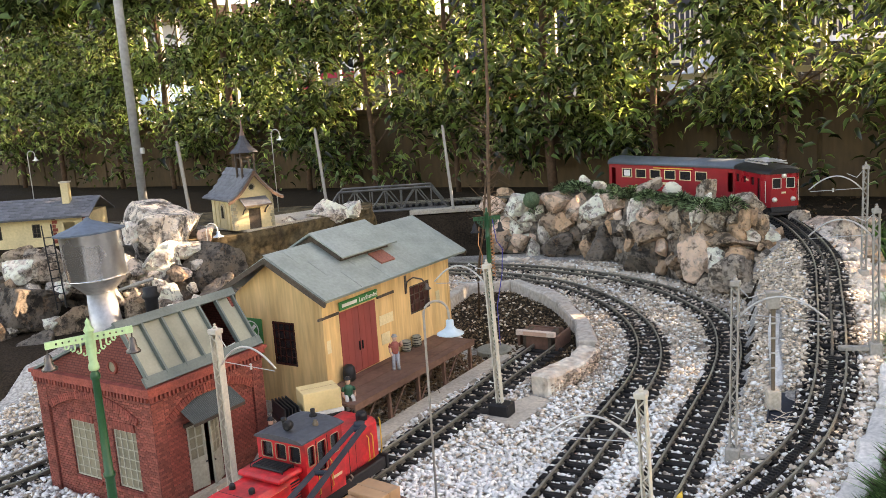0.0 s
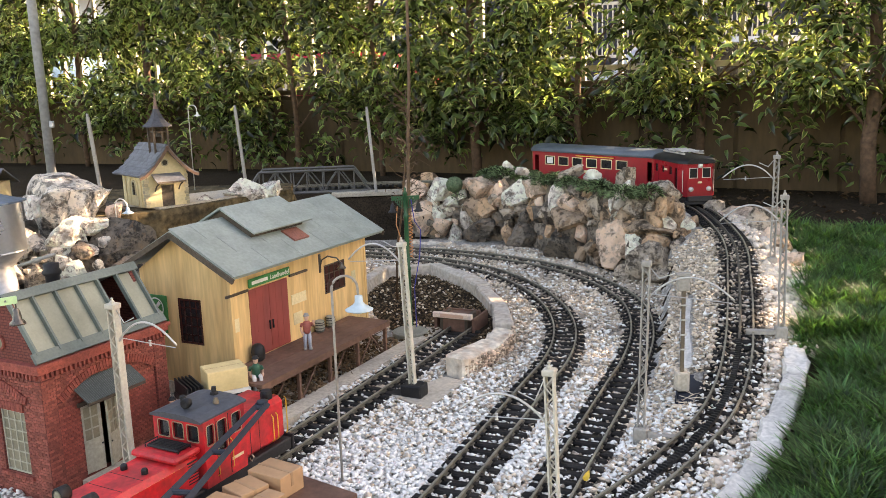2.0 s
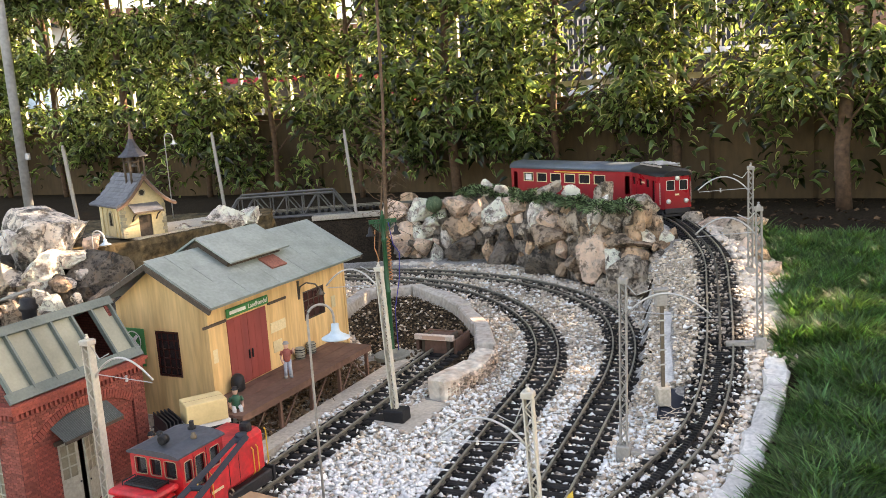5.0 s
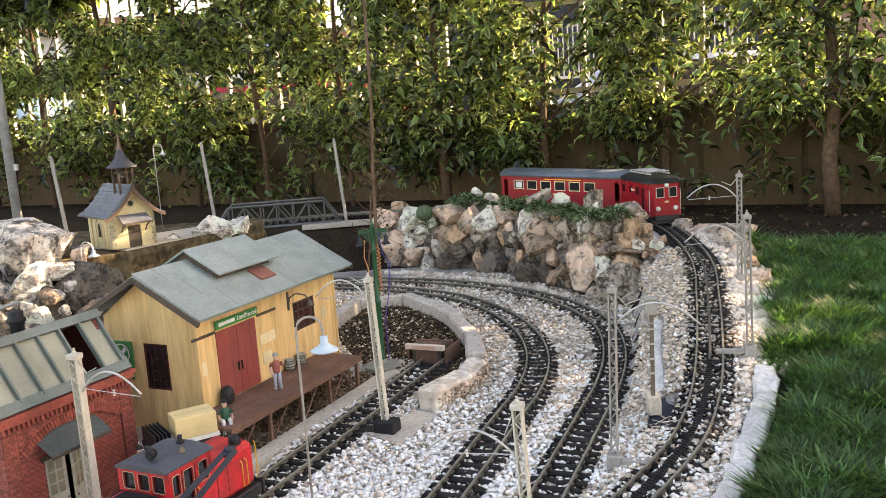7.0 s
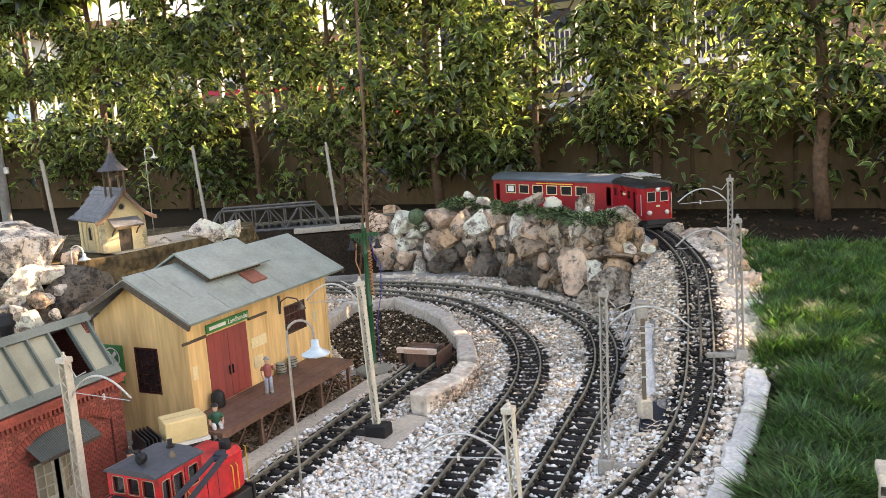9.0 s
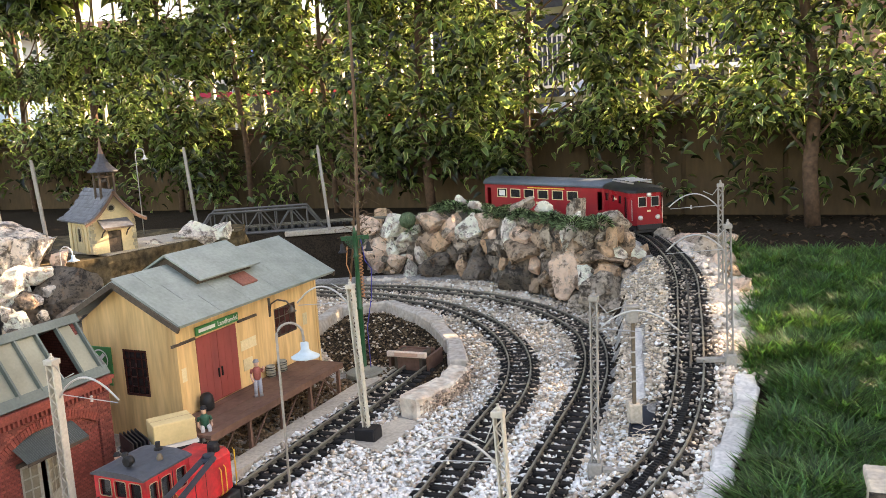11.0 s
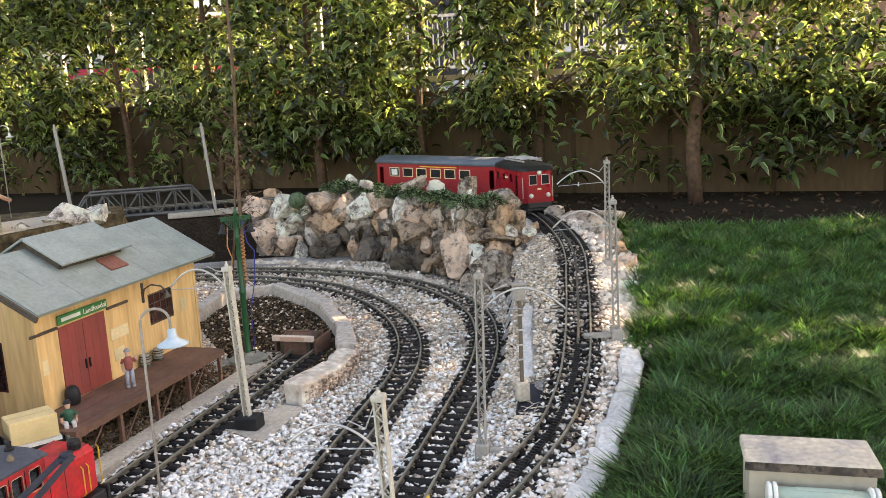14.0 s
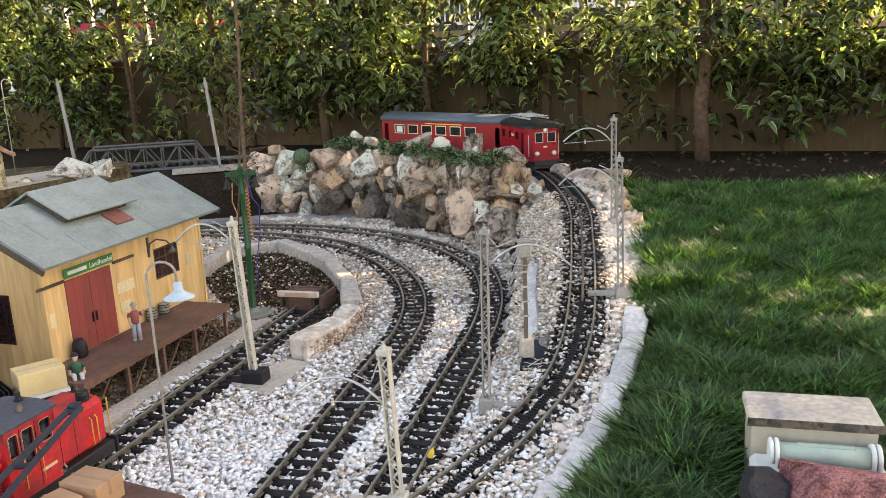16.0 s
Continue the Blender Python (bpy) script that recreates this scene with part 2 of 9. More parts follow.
M["loco_roof"] = mat("blue_black_roof", (0.055, 0.062, 0.075), 0.5, grain=150, var=0.25, col2=(0.10, 0.10, 0.105))
M["rim"] = mat("dull_window_rim", (0.42, 0.33, 0.20), 0.5, var=0.2, bump=0)
M["tape"] = mat("brown_tape", (0.40, 0.235, 0.13), 0.45, var=0.06, bump=0)
M["fig_red"] = mat("figure_red_brown", (0.36, 0.10, 0.08), 0.6, var=0.2, bump=0.1)
M["beam"] = mat("cream_beam_paint", (0.72, 0.56, 0.46), 0.7, var=0.2)
M["coach_red"] = mat("dark_red_coach", (0.33, 0.006, 0.014), 0.35, grain=120, var=0.08, bump=0.03)
M["coach_roof"] = mat("slate_blue_roof", (0.11, 0.135, 0.165), 0.45, var=0.12)
M["yellow"] = mat("yellow_paint", (0.75, 0.48, 0.06), 0.5, var=0.1, bump=0)
M["boom"] = mat("navy_boom", (0.016, 0.022, 0.036), 0.6, var=0.2, bump=0.05)
M["carton"] = mat("brown_carton", (0.46, 0.27, 0.15), 0.75, grain=80, var=0.08, big=30, bigvar=0.15, bump=0.1)
M["crate"] = mat("yellow_carton", (0.74, 0.57, 0.29), 0.7, var=0.06, bump=0.05)
M["slate"] = mat("slate_shingle", (0.15, 0.155, 0.17), 0.6, grain=120, var=0.25, rand=0.25)
M["slate_dark"] = mat("dark_slate", (0.055, 0.055, 0.062), 0.55, grain=160, var=0.4, bump=0.5, depth=0.001)
M["church"] = mat("cream_render", (0.72, 0.58, 0.33), 0.85, grain=120, var=0.12, big=14, col2=(0.52, 0.42, 0.25))
M["barge"] = mat("brown_barge_wood", (0.15, 0.085, 0.055), 0.75, var=0.3)
M["grey_stone"] = mat("grey_quoin_stone", (0.50, 0.43, 0.29), 0.85, var=0.2, rand=0.25)
M["spire_tip"] = mat("copper_brown_tin", (0.20, 0.12, 0.09), 0.5, 0.4, var=0.2)
M["steel_bridge"] = mat("grey_bridge_steel", (0.125, 0.12, 0.112), 0.5, var=0.2)
M["galv"] = mat("galvanised_pole", (0.55, 0.56, 0.57), 0.45, 0.25, grain=60, var=0.2, bump=0.05)
M["bark"] = mat("bark", (0.115, 0.066, 0.040), 0.9, grain=60, var=0.5, bump=0.9, depth=0.004)
M["twig"] = mat("dry_twig", (0.14, 0.085, 0.05), 0.85, grain=100, var=0.4)
M["plaster_box"] = mat("weathered_plaster", (0.44, 0.385, 0.30), 0.85, grain=60, var=0.15, big=10, bigvar=0.4, col2=(0.36, 0.33, 0.30), bump=0.4)
M["stone_cap"] = mat("weathered_cap_stone", (0.60, 0.51, 0.39), 0.7, grain=120, var=0.25, big=18, bigvar=0.5, col2=(0.24, 0.22, 0.24), bump=0.3)
M["socket_green"] = mat("pale_green_plastic", (0.40, 0.50, 0.40), 0.4, var=0.06, bump=0.02)
M["offwhite"] = mat("offwhite_plastic", (0.74, 0.74, 0.68), 0.4, var=0.05, bump=0.02)
M["black_crust"] = mat("black_crust", (0.022, 0.022, 0.024), 0.7, grain=260, var=0.6, col2=(0.06, 0.055, 0.05), bump=1.0, depth=0.003)
M["porphyry"] = mat("red_porphyry", (0.42, 0.165, 0.15), 0.85, grain=380, var=0.75, big=60, bigvar=0.5, col2=(0.14, 0.045, 0.05), bump=1.0, depth=0.0035)
M["skin"] = mat("painted_skin", (0.62, 0.38, 0.28), 0.6, var=0.05, bump=0)
M["fig_blue"] = mat("figure_grey_blue", (0.34, 0.36, 0.42), 0.6, var=0.15, bump=0.1)
M["fig_grey"] = mat("figure_grey", (0.30, 0.29, 0.28), 0.6, var=0.15, bump=0.1)
M["fig_green"] = mat("figure_green", (0.02, 0.10, 0.06), 0.6, var=0.25, bump=0.1)
M["fig_white"] = mat("figure_white", (0.65, 0.65, 0.66), 0.6, var=0.2, bump=0.1)
M["barrel"] = mat("olive_barrel", (0.27, 0.26, 0.21), 0.6, var=0.2)
M["cactus"] = mat("green_cactus", (0.07, 0.12, 0.06), 0.75, grain=260, var=0.7, big=90, col2=(0.19, 0.22, 0.13), bump=1.0, depth=0.004)
M["blue_wire"] = mat("blue_cable", (0.05, 0.05, 0.30), 0.5, var=0.1, bump=0)
M["orange"] = mat("orange_coil", (0.62, 0.26, 0.10), 0.5, var=0.2, bump=0)
M["fence_white"] = mat("cream_railing", (0.62, 0.58, 0.50), 0.5, var=0.08, bump=0.05)
M["car_white"] = mat("white_car_paint", (0.50, 0.53, 0.56), 0.25, var=0.03, bump=0)
M["car_blue"] = mat("blue_car_paint", (0.14, 0.24, 0.34), 0.25, var=0.03, bump=0)
M["car_red"] = mat("red_car_paint", (0.42, 0.03, 0.05), 0.25, var=0.03, bump=0)
M["sign_blue"] = mat("blue_sign", (0.02, 0.16, 0.62), 0.4, var=0.05, bump=0)
M["facade"] = mat("pale_facade", (0.62, 0.62, 0.60), 0.9, grain=6, var=0.06, big=0.6, bigvar=0.2)
M["facade_warm"] = mat("brick_red_facade", (0.30, 0.17, 0.12), 0.9, grain=6, var=0.1, big=0.6, bigvar=0.2)
M["corrugated"] = mat("grey_corrugated", (0.09, 0.105, 0.095), 0.55, var=0.15)


def brickmat(name, scale):
    """Small red bricks with darker joints in relief, sized for a model house."""
    m = mat(name, (0.22, 0.060, 0.046), 0.85, grain=300, var=0.2, big=14, bigvar=0.3, col2=(0.27, 0.075, 0.06), bump=0.3)
    n, ln = m.node_tree.nodes, m.node_tree.links
    tc = n.new("ShaderNodeTexCoord")
    br = n.new("ShaderNodeTexBrick")
    br.inputs["Scale"].default_value = scale
    br.inputs["Mortar Size"].default_value = 0.035
    br.inputs["Brick Width"].default_value, br.inputs["Row Height"].default_value = 0.5, 0.25
    br.inputs["Color1"].default_value, br.inputs["Color2"].default_value, br.inputs["Mortar"].default_value = (1, 1, 1, 1), (0.78, 0.74, 0.74, 1), (0.5, 0.45, 0.45, 1)
    ln.new(tc.outputs["UV"], br.inputs["Vector"])
    bs = n["Principled BSDF"]
    old = bs.inputs["Base Color"].links[0].from_socket
    mx = n.new("ShaderNodeMix")
    mx.data_type, mx.blend_type = 'RGBA', 'MULTIPLY'
    mx.inputs[0].default_value = 1.0
    ln.new(old, mx.inputs[6])
    ln.new(br.outputs["Color"], mx.inputs[7])
    ln.new(mx.outputs[2], bs.inputs["Base Color"])
    inv = n.new("ShaderNodeMath")
    inv.operation = 'SUBTRACT'
    inv.inputs[0].default_value = 1.0
    ln.new(br.outputs["Fac"], inv.inputs[1])
    b = n.new("ShaderNodeBump")
    b.inputs["Strength"].default_value, b.inputs["Distance"].default_value = 0.7, 0.0012
    ln.new(inv.outputs[0], b.inputs["Height"])
    oldn = bs.inputs["Normal"].links[0].from_socket
    ln.new(oldn, b.inputs["Normal"])
    ln.new(b.outputs[0], bs.inputs["Normal"])
    return m


M["frame_beige"] = mat("weathered_beige_paint", (0.38, 0.36, 0.29), 0.65, grain=200, var=0.2, big=60, col2=(0.34, 0.32, 0.25))
M["brick_island"] = mat("red_course_brick", (0.285, 0.076, 0.054), 0.85, grain=500, var=0.2, big=14, bigvar=0.4, col2=(0.18, 0.05, 0.04), island=0.35, bump=0.3)
M["brick"] = brickmat("red_model_brick", 55.0)
M["brick_plain"] = mat("red_brick_plain", (0.31, 0.070, 0.050), 0.85, grain=300, var=0.35, big=40, bigvar=0.5, col2=(0.19, 0.05, 0.04), rand=0.25)


def leafmat(name, inner, rim, glow, patch_scale=0.0):
    """A leaf lit from both sides: darker along the midrib, paler at the rim, let through by the sun."""
    m = bpy.data.materials.new(name)
    m.use_nodes = True
    n, ln = m.node_tree.nodes, m.node_tree.links
    bs = n["Principled BSDF"]
    uv = n.new("ShaderNodeTexCoord")
    sep = n.new("ShaderNodeSeparateXYZ")
    ln.new(uv.outputs["UV"], sep.inputs[0])
    r = n.new("ShaderNodeMapRange")
    r.inputs[1].default_value, r.inputs[2].default_value = 0.60, 1.08
    ln.new(sep.outputs[0], r.inputs[0])
    mx = n.new("ShaderNodeMix")
    mx.data_type = 'RGBA'
    mx.inputs[6].default_value, mx.inputs[7].default_value = (*inner, 1), (*rim, 1)
    g = n.new("ShaderNodeNewGeometry")
    # only some leaves carry the pale rim
    spread = n.new("ShaderNodeMath")
    spread.operation = 'MULTIPLY'
    spread.inputs[1].default_value = 17.31
    ln.new(g.outputs["Random Per Island"], spread.inputs[0])
    part_of = n.new("ShaderNodeMath")
    part_of.operation = 'FRACT'
    ln.new(spread.outputs[0], part_of.inputs[0])
    some = n.new("ShaderNodeMapRange")
    some.inputs[1].default_value, some.inputs[2].default_value, some.inputs[3].default_value, some.inputs[4].default_value = 0.35, 0.9, 0.04, 1.0
    ln.new(part_of.outputs[0], some.inputs[0])
    rimmed = n.new("ShaderNodeMath")
    rimmed.operation = 'MULTIPLY'
    ln.new(r.outputs[0], rimmed.inputs[0])
    ln.new(some.outputs[0], rimmed.inputs[1])
    ln.new(rimmed.outputs[0], mx.inputs[0])
    hs = n.new("ShaderNodeHueSaturation")
    ln.new(mx.outputs[2], hs.inputs["Color"])
    for k, lo, hi in (("Value", 0.14, 2.3), ("Hue", 0.475, 0.512)):
        rr = n.new("ShaderNodeMapRange")
        rr.inputs[3].default_value, rr.inputs[4].default_value = (lo, hi)
        ln.new(g.outputs["Random Per Island"], rr.inputs[0])
        if k == "Value":
            rr.inputs[3].default_value, rr.inputs[4].default_value = 0.0, 1.0
            pw = n.new("ShaderNodeMath")
            pw.operation = 'POWER'
            pw.inputs[1].default_value = 1.9
            ln.new(rr.outputs[0], pw.inputs[0])
            rr = n.new("ShaderNodeMapRange")
            rr.inputs[3].default_value, rr.inputs[4].default_value = (lo, hi) if not patch_scale else (0.45, 1.8)
            ln.new(pw.outputs[0], rr.inputs[0])
        if patch_scale and k == "Value":
            pt = n.new("ShaderNodeTexNoise")
            pt.inputs["Scale"].default_value, pt.inputs["Detail"].default_value = patch_scale, 3
            ln.new(uv.outputs["Object"], pt.inputs["Vector"])
            pr = n.new("ShaderNodeMapRange")
            pr.inputs[1].default_value, pr.inputs[2].default_value, pr.inputs[3].default_value, pr.inputs[4].default_value = 0.35, 0.65, 0.72, 1.35
            ln.new(pt.outputs[0], pr.inputs[0])
            pm = n.new("ShaderNodeMath")
            pm.operation = 'MULTIPLY'
            ln.new(rr.outputs[0], pm.inputs[0])
            ln.new(pr.outputs[0], pm.inputs[1])
            rr = pm
        ln.new(rr.outputs[0], hs.inputs[k])
    ln.new(hs.outputs[0], bs.inputs["Base Color"])
    bs.inputs["Roughness"].default_value = 0.5 if patch_scale else 0.20
    bs.inputs["Specular IOR Level"].default_value = 0.65
    tr = n.new("ShaderNodeBsdfTranslucent")
    gm = n.new("ShaderNodeMix")
    gm.data_type, gm.blend_type = 'RGBA', 'MULTIPLY'
    gm.inputs[0].default_value = 1
    ln.new(hs.outputs[0], gm.inputs[6])
    gm.inputs[7].default_value = (*glow, 1)
    ln.new(gm.outputs[2], tr.inputs[0])
    ms = n.new("ShaderNodeMixShader")
    ms.inputs[0].default_value = 0.55
    ln.new(bs.outputs[0], ms.inputs[1])
    ln.new(tr.outputs[0], ms.inputs[2])
    ln.new(ms.outputs[0], n["Material Output"].inputs[0])
    return m


M["leaf"] = leafmat("hedge_leaf", (0.076, 0.120, 0.046), (0.50, 0.50, 0.31), (2.6, 2.45, 1.5))
M["leaf_far"] = leafmat("street_hedge_leaf", (0.030, 0.055, 0.022), (0.06, 0.09, 0.035), (1.2, 1.2, 0.7))
# near-black colour of the added backdrop, standing for the shade behind the railing
M["garage"] = mat("dark_backdrop_paint", (0.020, 0.025, 0.035), 0.7, grain=20, var=0.15, bump=0.05)
M["grass"] = leafmat("grass_blade", (0.046, 0.138, 0.044), (0.15, 0.28, 0.10), (1.7, 1.6, 0.8), 22.0)
M["succulent"] = leafmat("succulent_leaf", (0.165, 0.235, 0.150), (0.40, 0.47, 0.32), (1.1, 1.2, 0.8))


# ---- builders ----
def part(name, bm, material, parent=None, label="", smooth=False):
    me = bpy.data.meshes.new(name)
    bm.to_mesh(me)
    bm.free()
    me.materials.append(M[material])
    if smooth:
        me.shade_smooth()
    ob = new(name, me)
    ob.parent = parent
    if label:
        ob["label"] = label
    return ob


def thing(name, m, label, category, group="", kind=""):
    ob = new(name)
    ob.empty_display_size = 0.02
    ob.matrix_basis = m
    return tagged(ob, label, category, group, kind)


def solo(name, bm, material, label, category, group="", kind="", smooth=False, m=None):
    ob = part(name, bm, material, None, "", smooth)
    if m is not None:
        ob.matrix_basis = m
    return tagged(ob, label, category, group, kind)


def nb():
    return bmesh.new()


def box(bm, x0, x1, y0, y1, z0, z1, bev=0.0, m=None):
    vs = [bm.verts.new((x, y, z)) for z in (z0, z1) for x, y in ((x0, y0), (x1, y0), (x1, y1), (x0, y1))]
    fs = [bm.faces.new([vs[i] for i in f]) for f in ((3, 2, 1, 0), (4, 5, 6, 7), (0, 1, 5, 4), (1, 2, 6, 5), (2, 3, 7, 6), (3, 0, 4, 7))]
    if m is not None:
        for v in vs:
            v.co = m @ v.co
    if bev:
        es = list({e for f in fs for e in f.edges})
        bmesh.ops.bevel(bm, geom=es, offset=bev, segments=1, affect='EDGES', profile=0.5)
    return bm


def bx(*a, **k):
    return box(nb(), *a, **k)


def frame_of(d):
    d = d.normalized()
    a = Vector((0, 0, 1)) if abs(d.z) < 0.9 else Vector((1, 0, 0))
    s = d.cross(a).normalized()
    return s, s.cross(d).normalized()


def tube(bm, pts, r, n=6, r1=None):
    """A round bar along points; tapers from r to r1."""
    pts = [Vector(p) for p in pts]
    rings = []
    for i, p in enumerate(pts):
        d = pts[min(i + 1, len(pts) - 1)] - pts[max(i - 1, 0)]
        s, w = frame_of(d)
        rr = r if r1 is None else r + (r1 - r) * i / (len(pts) - 1)
        rings.append([bm.verts.new(p + (s * math.cos(6.2832 * k / n) + w * math.sin(6.2832 * k / n)) * rr) for k in range(n)])
    for a, b in zip(rings, rings[1:]):
        for k in range(n):
            bm.faces.new((a[k], a[(k + 1) % n], b[(k + 1) % n], b[k]))
    bm.faces.new(rings[0][::-1])
    bm.faces.new(rings[-1])
    return bm


def lathe(bm, prof, n=20, at=(0, 0, 0)):
    """A turned shape from (radius, height) pairs."""
    rings = [[bm.verts.new((at[0] + r * math.cos(6.2832 * k / n), at[1] + r * math.sin(6.2832 * k / n), at[2] + z)) for k in range(n)] for r, z in prof]
    for a, b in zip(rings, rings[1:]):
        for k in range(n):
            bm.faces.new((a[k], a[(k + 1) % n], b[(k + 1) % n], b[k]))
    if prof[0][0] > 1e-5:
        bm.faces.new(rings[0][::-1])
    if prof[-1][0] > 1e-5:
        bm.faces.new(rings[-1])
    return bm


def prism(bm, poly, y0, y1, m=None):
    """A polygon in x and z, drawn out along y."""
    a = [bm.verts.new((x, y0, z)) for x, z in poly]
    b = [bm.verts.new((x, y1, z)) for x, z in poly]
    k = len(poly)
    bm.faces.new(a)
    bm.faces.new(b[::-1])
    for i in range(k):
        bm.faces.new((a[(i + 1) % k], a[i], b[i], b[(i + 1) % k]))
    if m is not None:
        for v in a + b:
            v.co = m @ v.co
    bmesh.ops.recalc_face_normals(bm, faces=bm.faces)
    return bm


def sheet(bm, corners, thick):
    """A flat plate: four corners of its top, thickened downwards along its normal."""
    c = [Vector(p) for p in corners]
    nrm = (c[1] - c[0]).cross(c[3] - c[0]).normalized()
    if nrm.z < 0:
        nrm = -nrm
    t = [bm.verts.new(p) for p in c]
    b = [bm.verts.new(p - nrm * thick) for p in c]
    bm.faces.new(t)
    bm.faces.new(b[::-1])
    for i in range(4):
        j = (i + 1) % 4
        bm.faces.new((t[j], t[i], b[i], b[j]))
    bmesh.ops.recalc_face_normals(bm, faces=bm.faces)
    return bm


def spline(pts, step):
    """Even points along a smooth line through the given ones."""
    P = [np.array(p, float) for p in pts]
    P = [2 * P[0] - P[1]] + P + [2 * P[-1] - P[-2]]
    out = []
    for a, b, c, d in zip(P, P[1:], P[2:], P[3:]):
        for t in np.linspace(0, 1, 24, endpoint=False):
            out.append(0.5 * (2 * b + (c - a) * t + (2 * a - 5 * b + 4 * c - d) * t * t + (3 * b - a - 3 * c + d) * t ** 3))
    out.append(P[-2])
    out = np.array(out)
    s = np.r_[0, np.cumsum(np.linalg.norm(np.diff(out, axis=0), axis=1))]
    q = np.arange(0, s[-1], step)
    return np.stack([np.interp(q, s, out[:, k]) for k in range(3)], 1)


def mesh_np(name, verts, faces, material, uv=None, smooth=False):
    """A large mesh from arrays; faces: rows of equal length."""
    me = bpy.data.meshes.new(name)
    verts, faces = np.asarray(verts, np.float32), np.asarray(faces, np.int32)
    k = faces.shape[1]
    me.vertices.add(len(verts))
    me.vertices.foreach_set("co", verts.ravel())
    me.loops.add(faces.size)
    me.loops.foreach_set("vertex_index", faces.ravel())
    me.polygons.add(len(faces))
    me.polygons.foreach_set("loop_start", np.arange(0, faces.size, k, dtype=np.int32))
    me.update(calc_edges=True)
    if uv is not None:
        lay = me.uv_layers.new(name="UVMap")
        lay.data.foreach_set("uv", np.asarray(uv, np.float32)[faces.ravel()].ravel())
    me.materials.append(M[material])
    if smooth:
        me.shade_smooth()
    me.validate()
    return new(name, me)


rng = np.random.default_rng(7)

# ---- plan: tracks (centre lines at rail top), kerb, walls ----
LINE_SIDING = [(-0.56, 0.577, 0), (-0.42, 0.857, 0), (-0.318, 1.06, 0), (-0.238, 1.221, 0), (-0.125, 1.468, 0), (-0.012, 1.715, 0), (0.02, 1.785, 0)]
LINE_INNER = [(-0.28, 0.40, 0), (-0.08, 0.865, 0), (0.005, 1.069, 0), (0.063, 1.21, 0), (0.135, 1.387, 0), (0.184, 1.509, 0), (0.219, 1.638, 0), (0.237, 1.781, 0), (0.232, 1.938, 0), (0.195, 2.122, 0), (0.112, 2.315, 0), (0.0, 2.45, 0), (-0.14, 2.555, 0), (-0.33, 2.65, 0), (-0.6, 2.75, 0)]
LINE_OUTER = [(-0.14, 0.40, 0), (0.06, 0.85, 0), (0.134, 1.023, 0), (0.207, 1.194, 0), (0.282, 1.372, 0), (0.336, 1.50, 0), (0.387, 1.66, 0), (0.419, 1.824, 0), (0.424, 1.967, 0), (0.393, 2.139, 0), (0.324, 2.30, 0), (0.20, 2.465, 0), (0.02, 2.61, 0), (-0.17, 2.70, 0), (-0.38, 2.77, 0), (-0.6, 2.83, 0)]
LINE_RACK = [(0.10, 0.86, 0), (0.175, 0.935, 0), (0.249, 1.014, 0.001), (0.318, 1.089, 0.009), (0.387, 1.173, 0.022), (0.444, 1.272, 0.038), (0.497, 1.393, 0.059), (0.563, 1.579, 0.087), (0.622, 1.762, 0.111), (0.662, 1.889, 0.124), (0.702, 2.059, 0.133), (0.739, 2.304, 0.138), (0.757, 2.545, 0.14), (0.735, 2.74, 0.14), (0.665, 2.92, 0.141), (0.55, 3.08, 0.142), (0.40, 3.21, 0.144), (0.2, 3.31, 0.146), (0.0, 3.36, 0.148), (-0.28, 3.37, 0.15), (-0.78, 3.31, 0.15), (-1.3, 3.25, 0.15), (-1.75, 3.2, 0.15), (-2.6, 3.05, 0.15)]
WALL_AT, WALL_DIR = Vector((0.3, 3.78, 0)), Vector((0.876, -0.482, 0))
WALL_N = Vector((0.482, 0.876, 0))
WALL_TOP = 0.535
rack = spline(LINE_RACK, 0.02)
KERB = spline([(0.215, 0.79, 0.0), (0.343, 0.948, 0.002), (0.415, 1.05, 0.010), (0.466, 1.135, 0.02), (0.526, 1.235, 0.03), (0.578, 1.335, 0.045), (0.590, 1.375, 0.052)], 0.01)
ROCK_LINE = np.array([(-0.16, 2.985), (-0.1, 2.95), (0.0, 2.9), (0.12, 2.85), (0.22, 2.78), (0.31, 2.58), (0.40, 2.4), (0.47, 2.26), (0.53, 2.17), (0.60, 2.15), (0.66, 2.22)])


def lawn_z(y):
    return np.interp(y, (0.0, 0.9, 1.15, 1.35, 1.6, 2.0, 2.5, 3.2), (0.0, 0.002, 0.016, 0.035, 0.058, 0.085, 0.090, 0.090))


def near_rack(x, y):
    d = np.hypot(x[:, None] - rack[None, :, 0], y[:, None] - rack[None, :, 1])
    i = d.argmin(1)
    j = np.clip(i, 1, len(rack) - 2)
    t = rack[j + 1, :2] - rack[j - 1, :2]
    side = t[:, 0] * (y - rack[i, 1]) - t[:, 1] * (x - rack[i, 0])
    return d[np.arange(len(x)), i], rack[i, 2], side < 0, rack[i, 1]


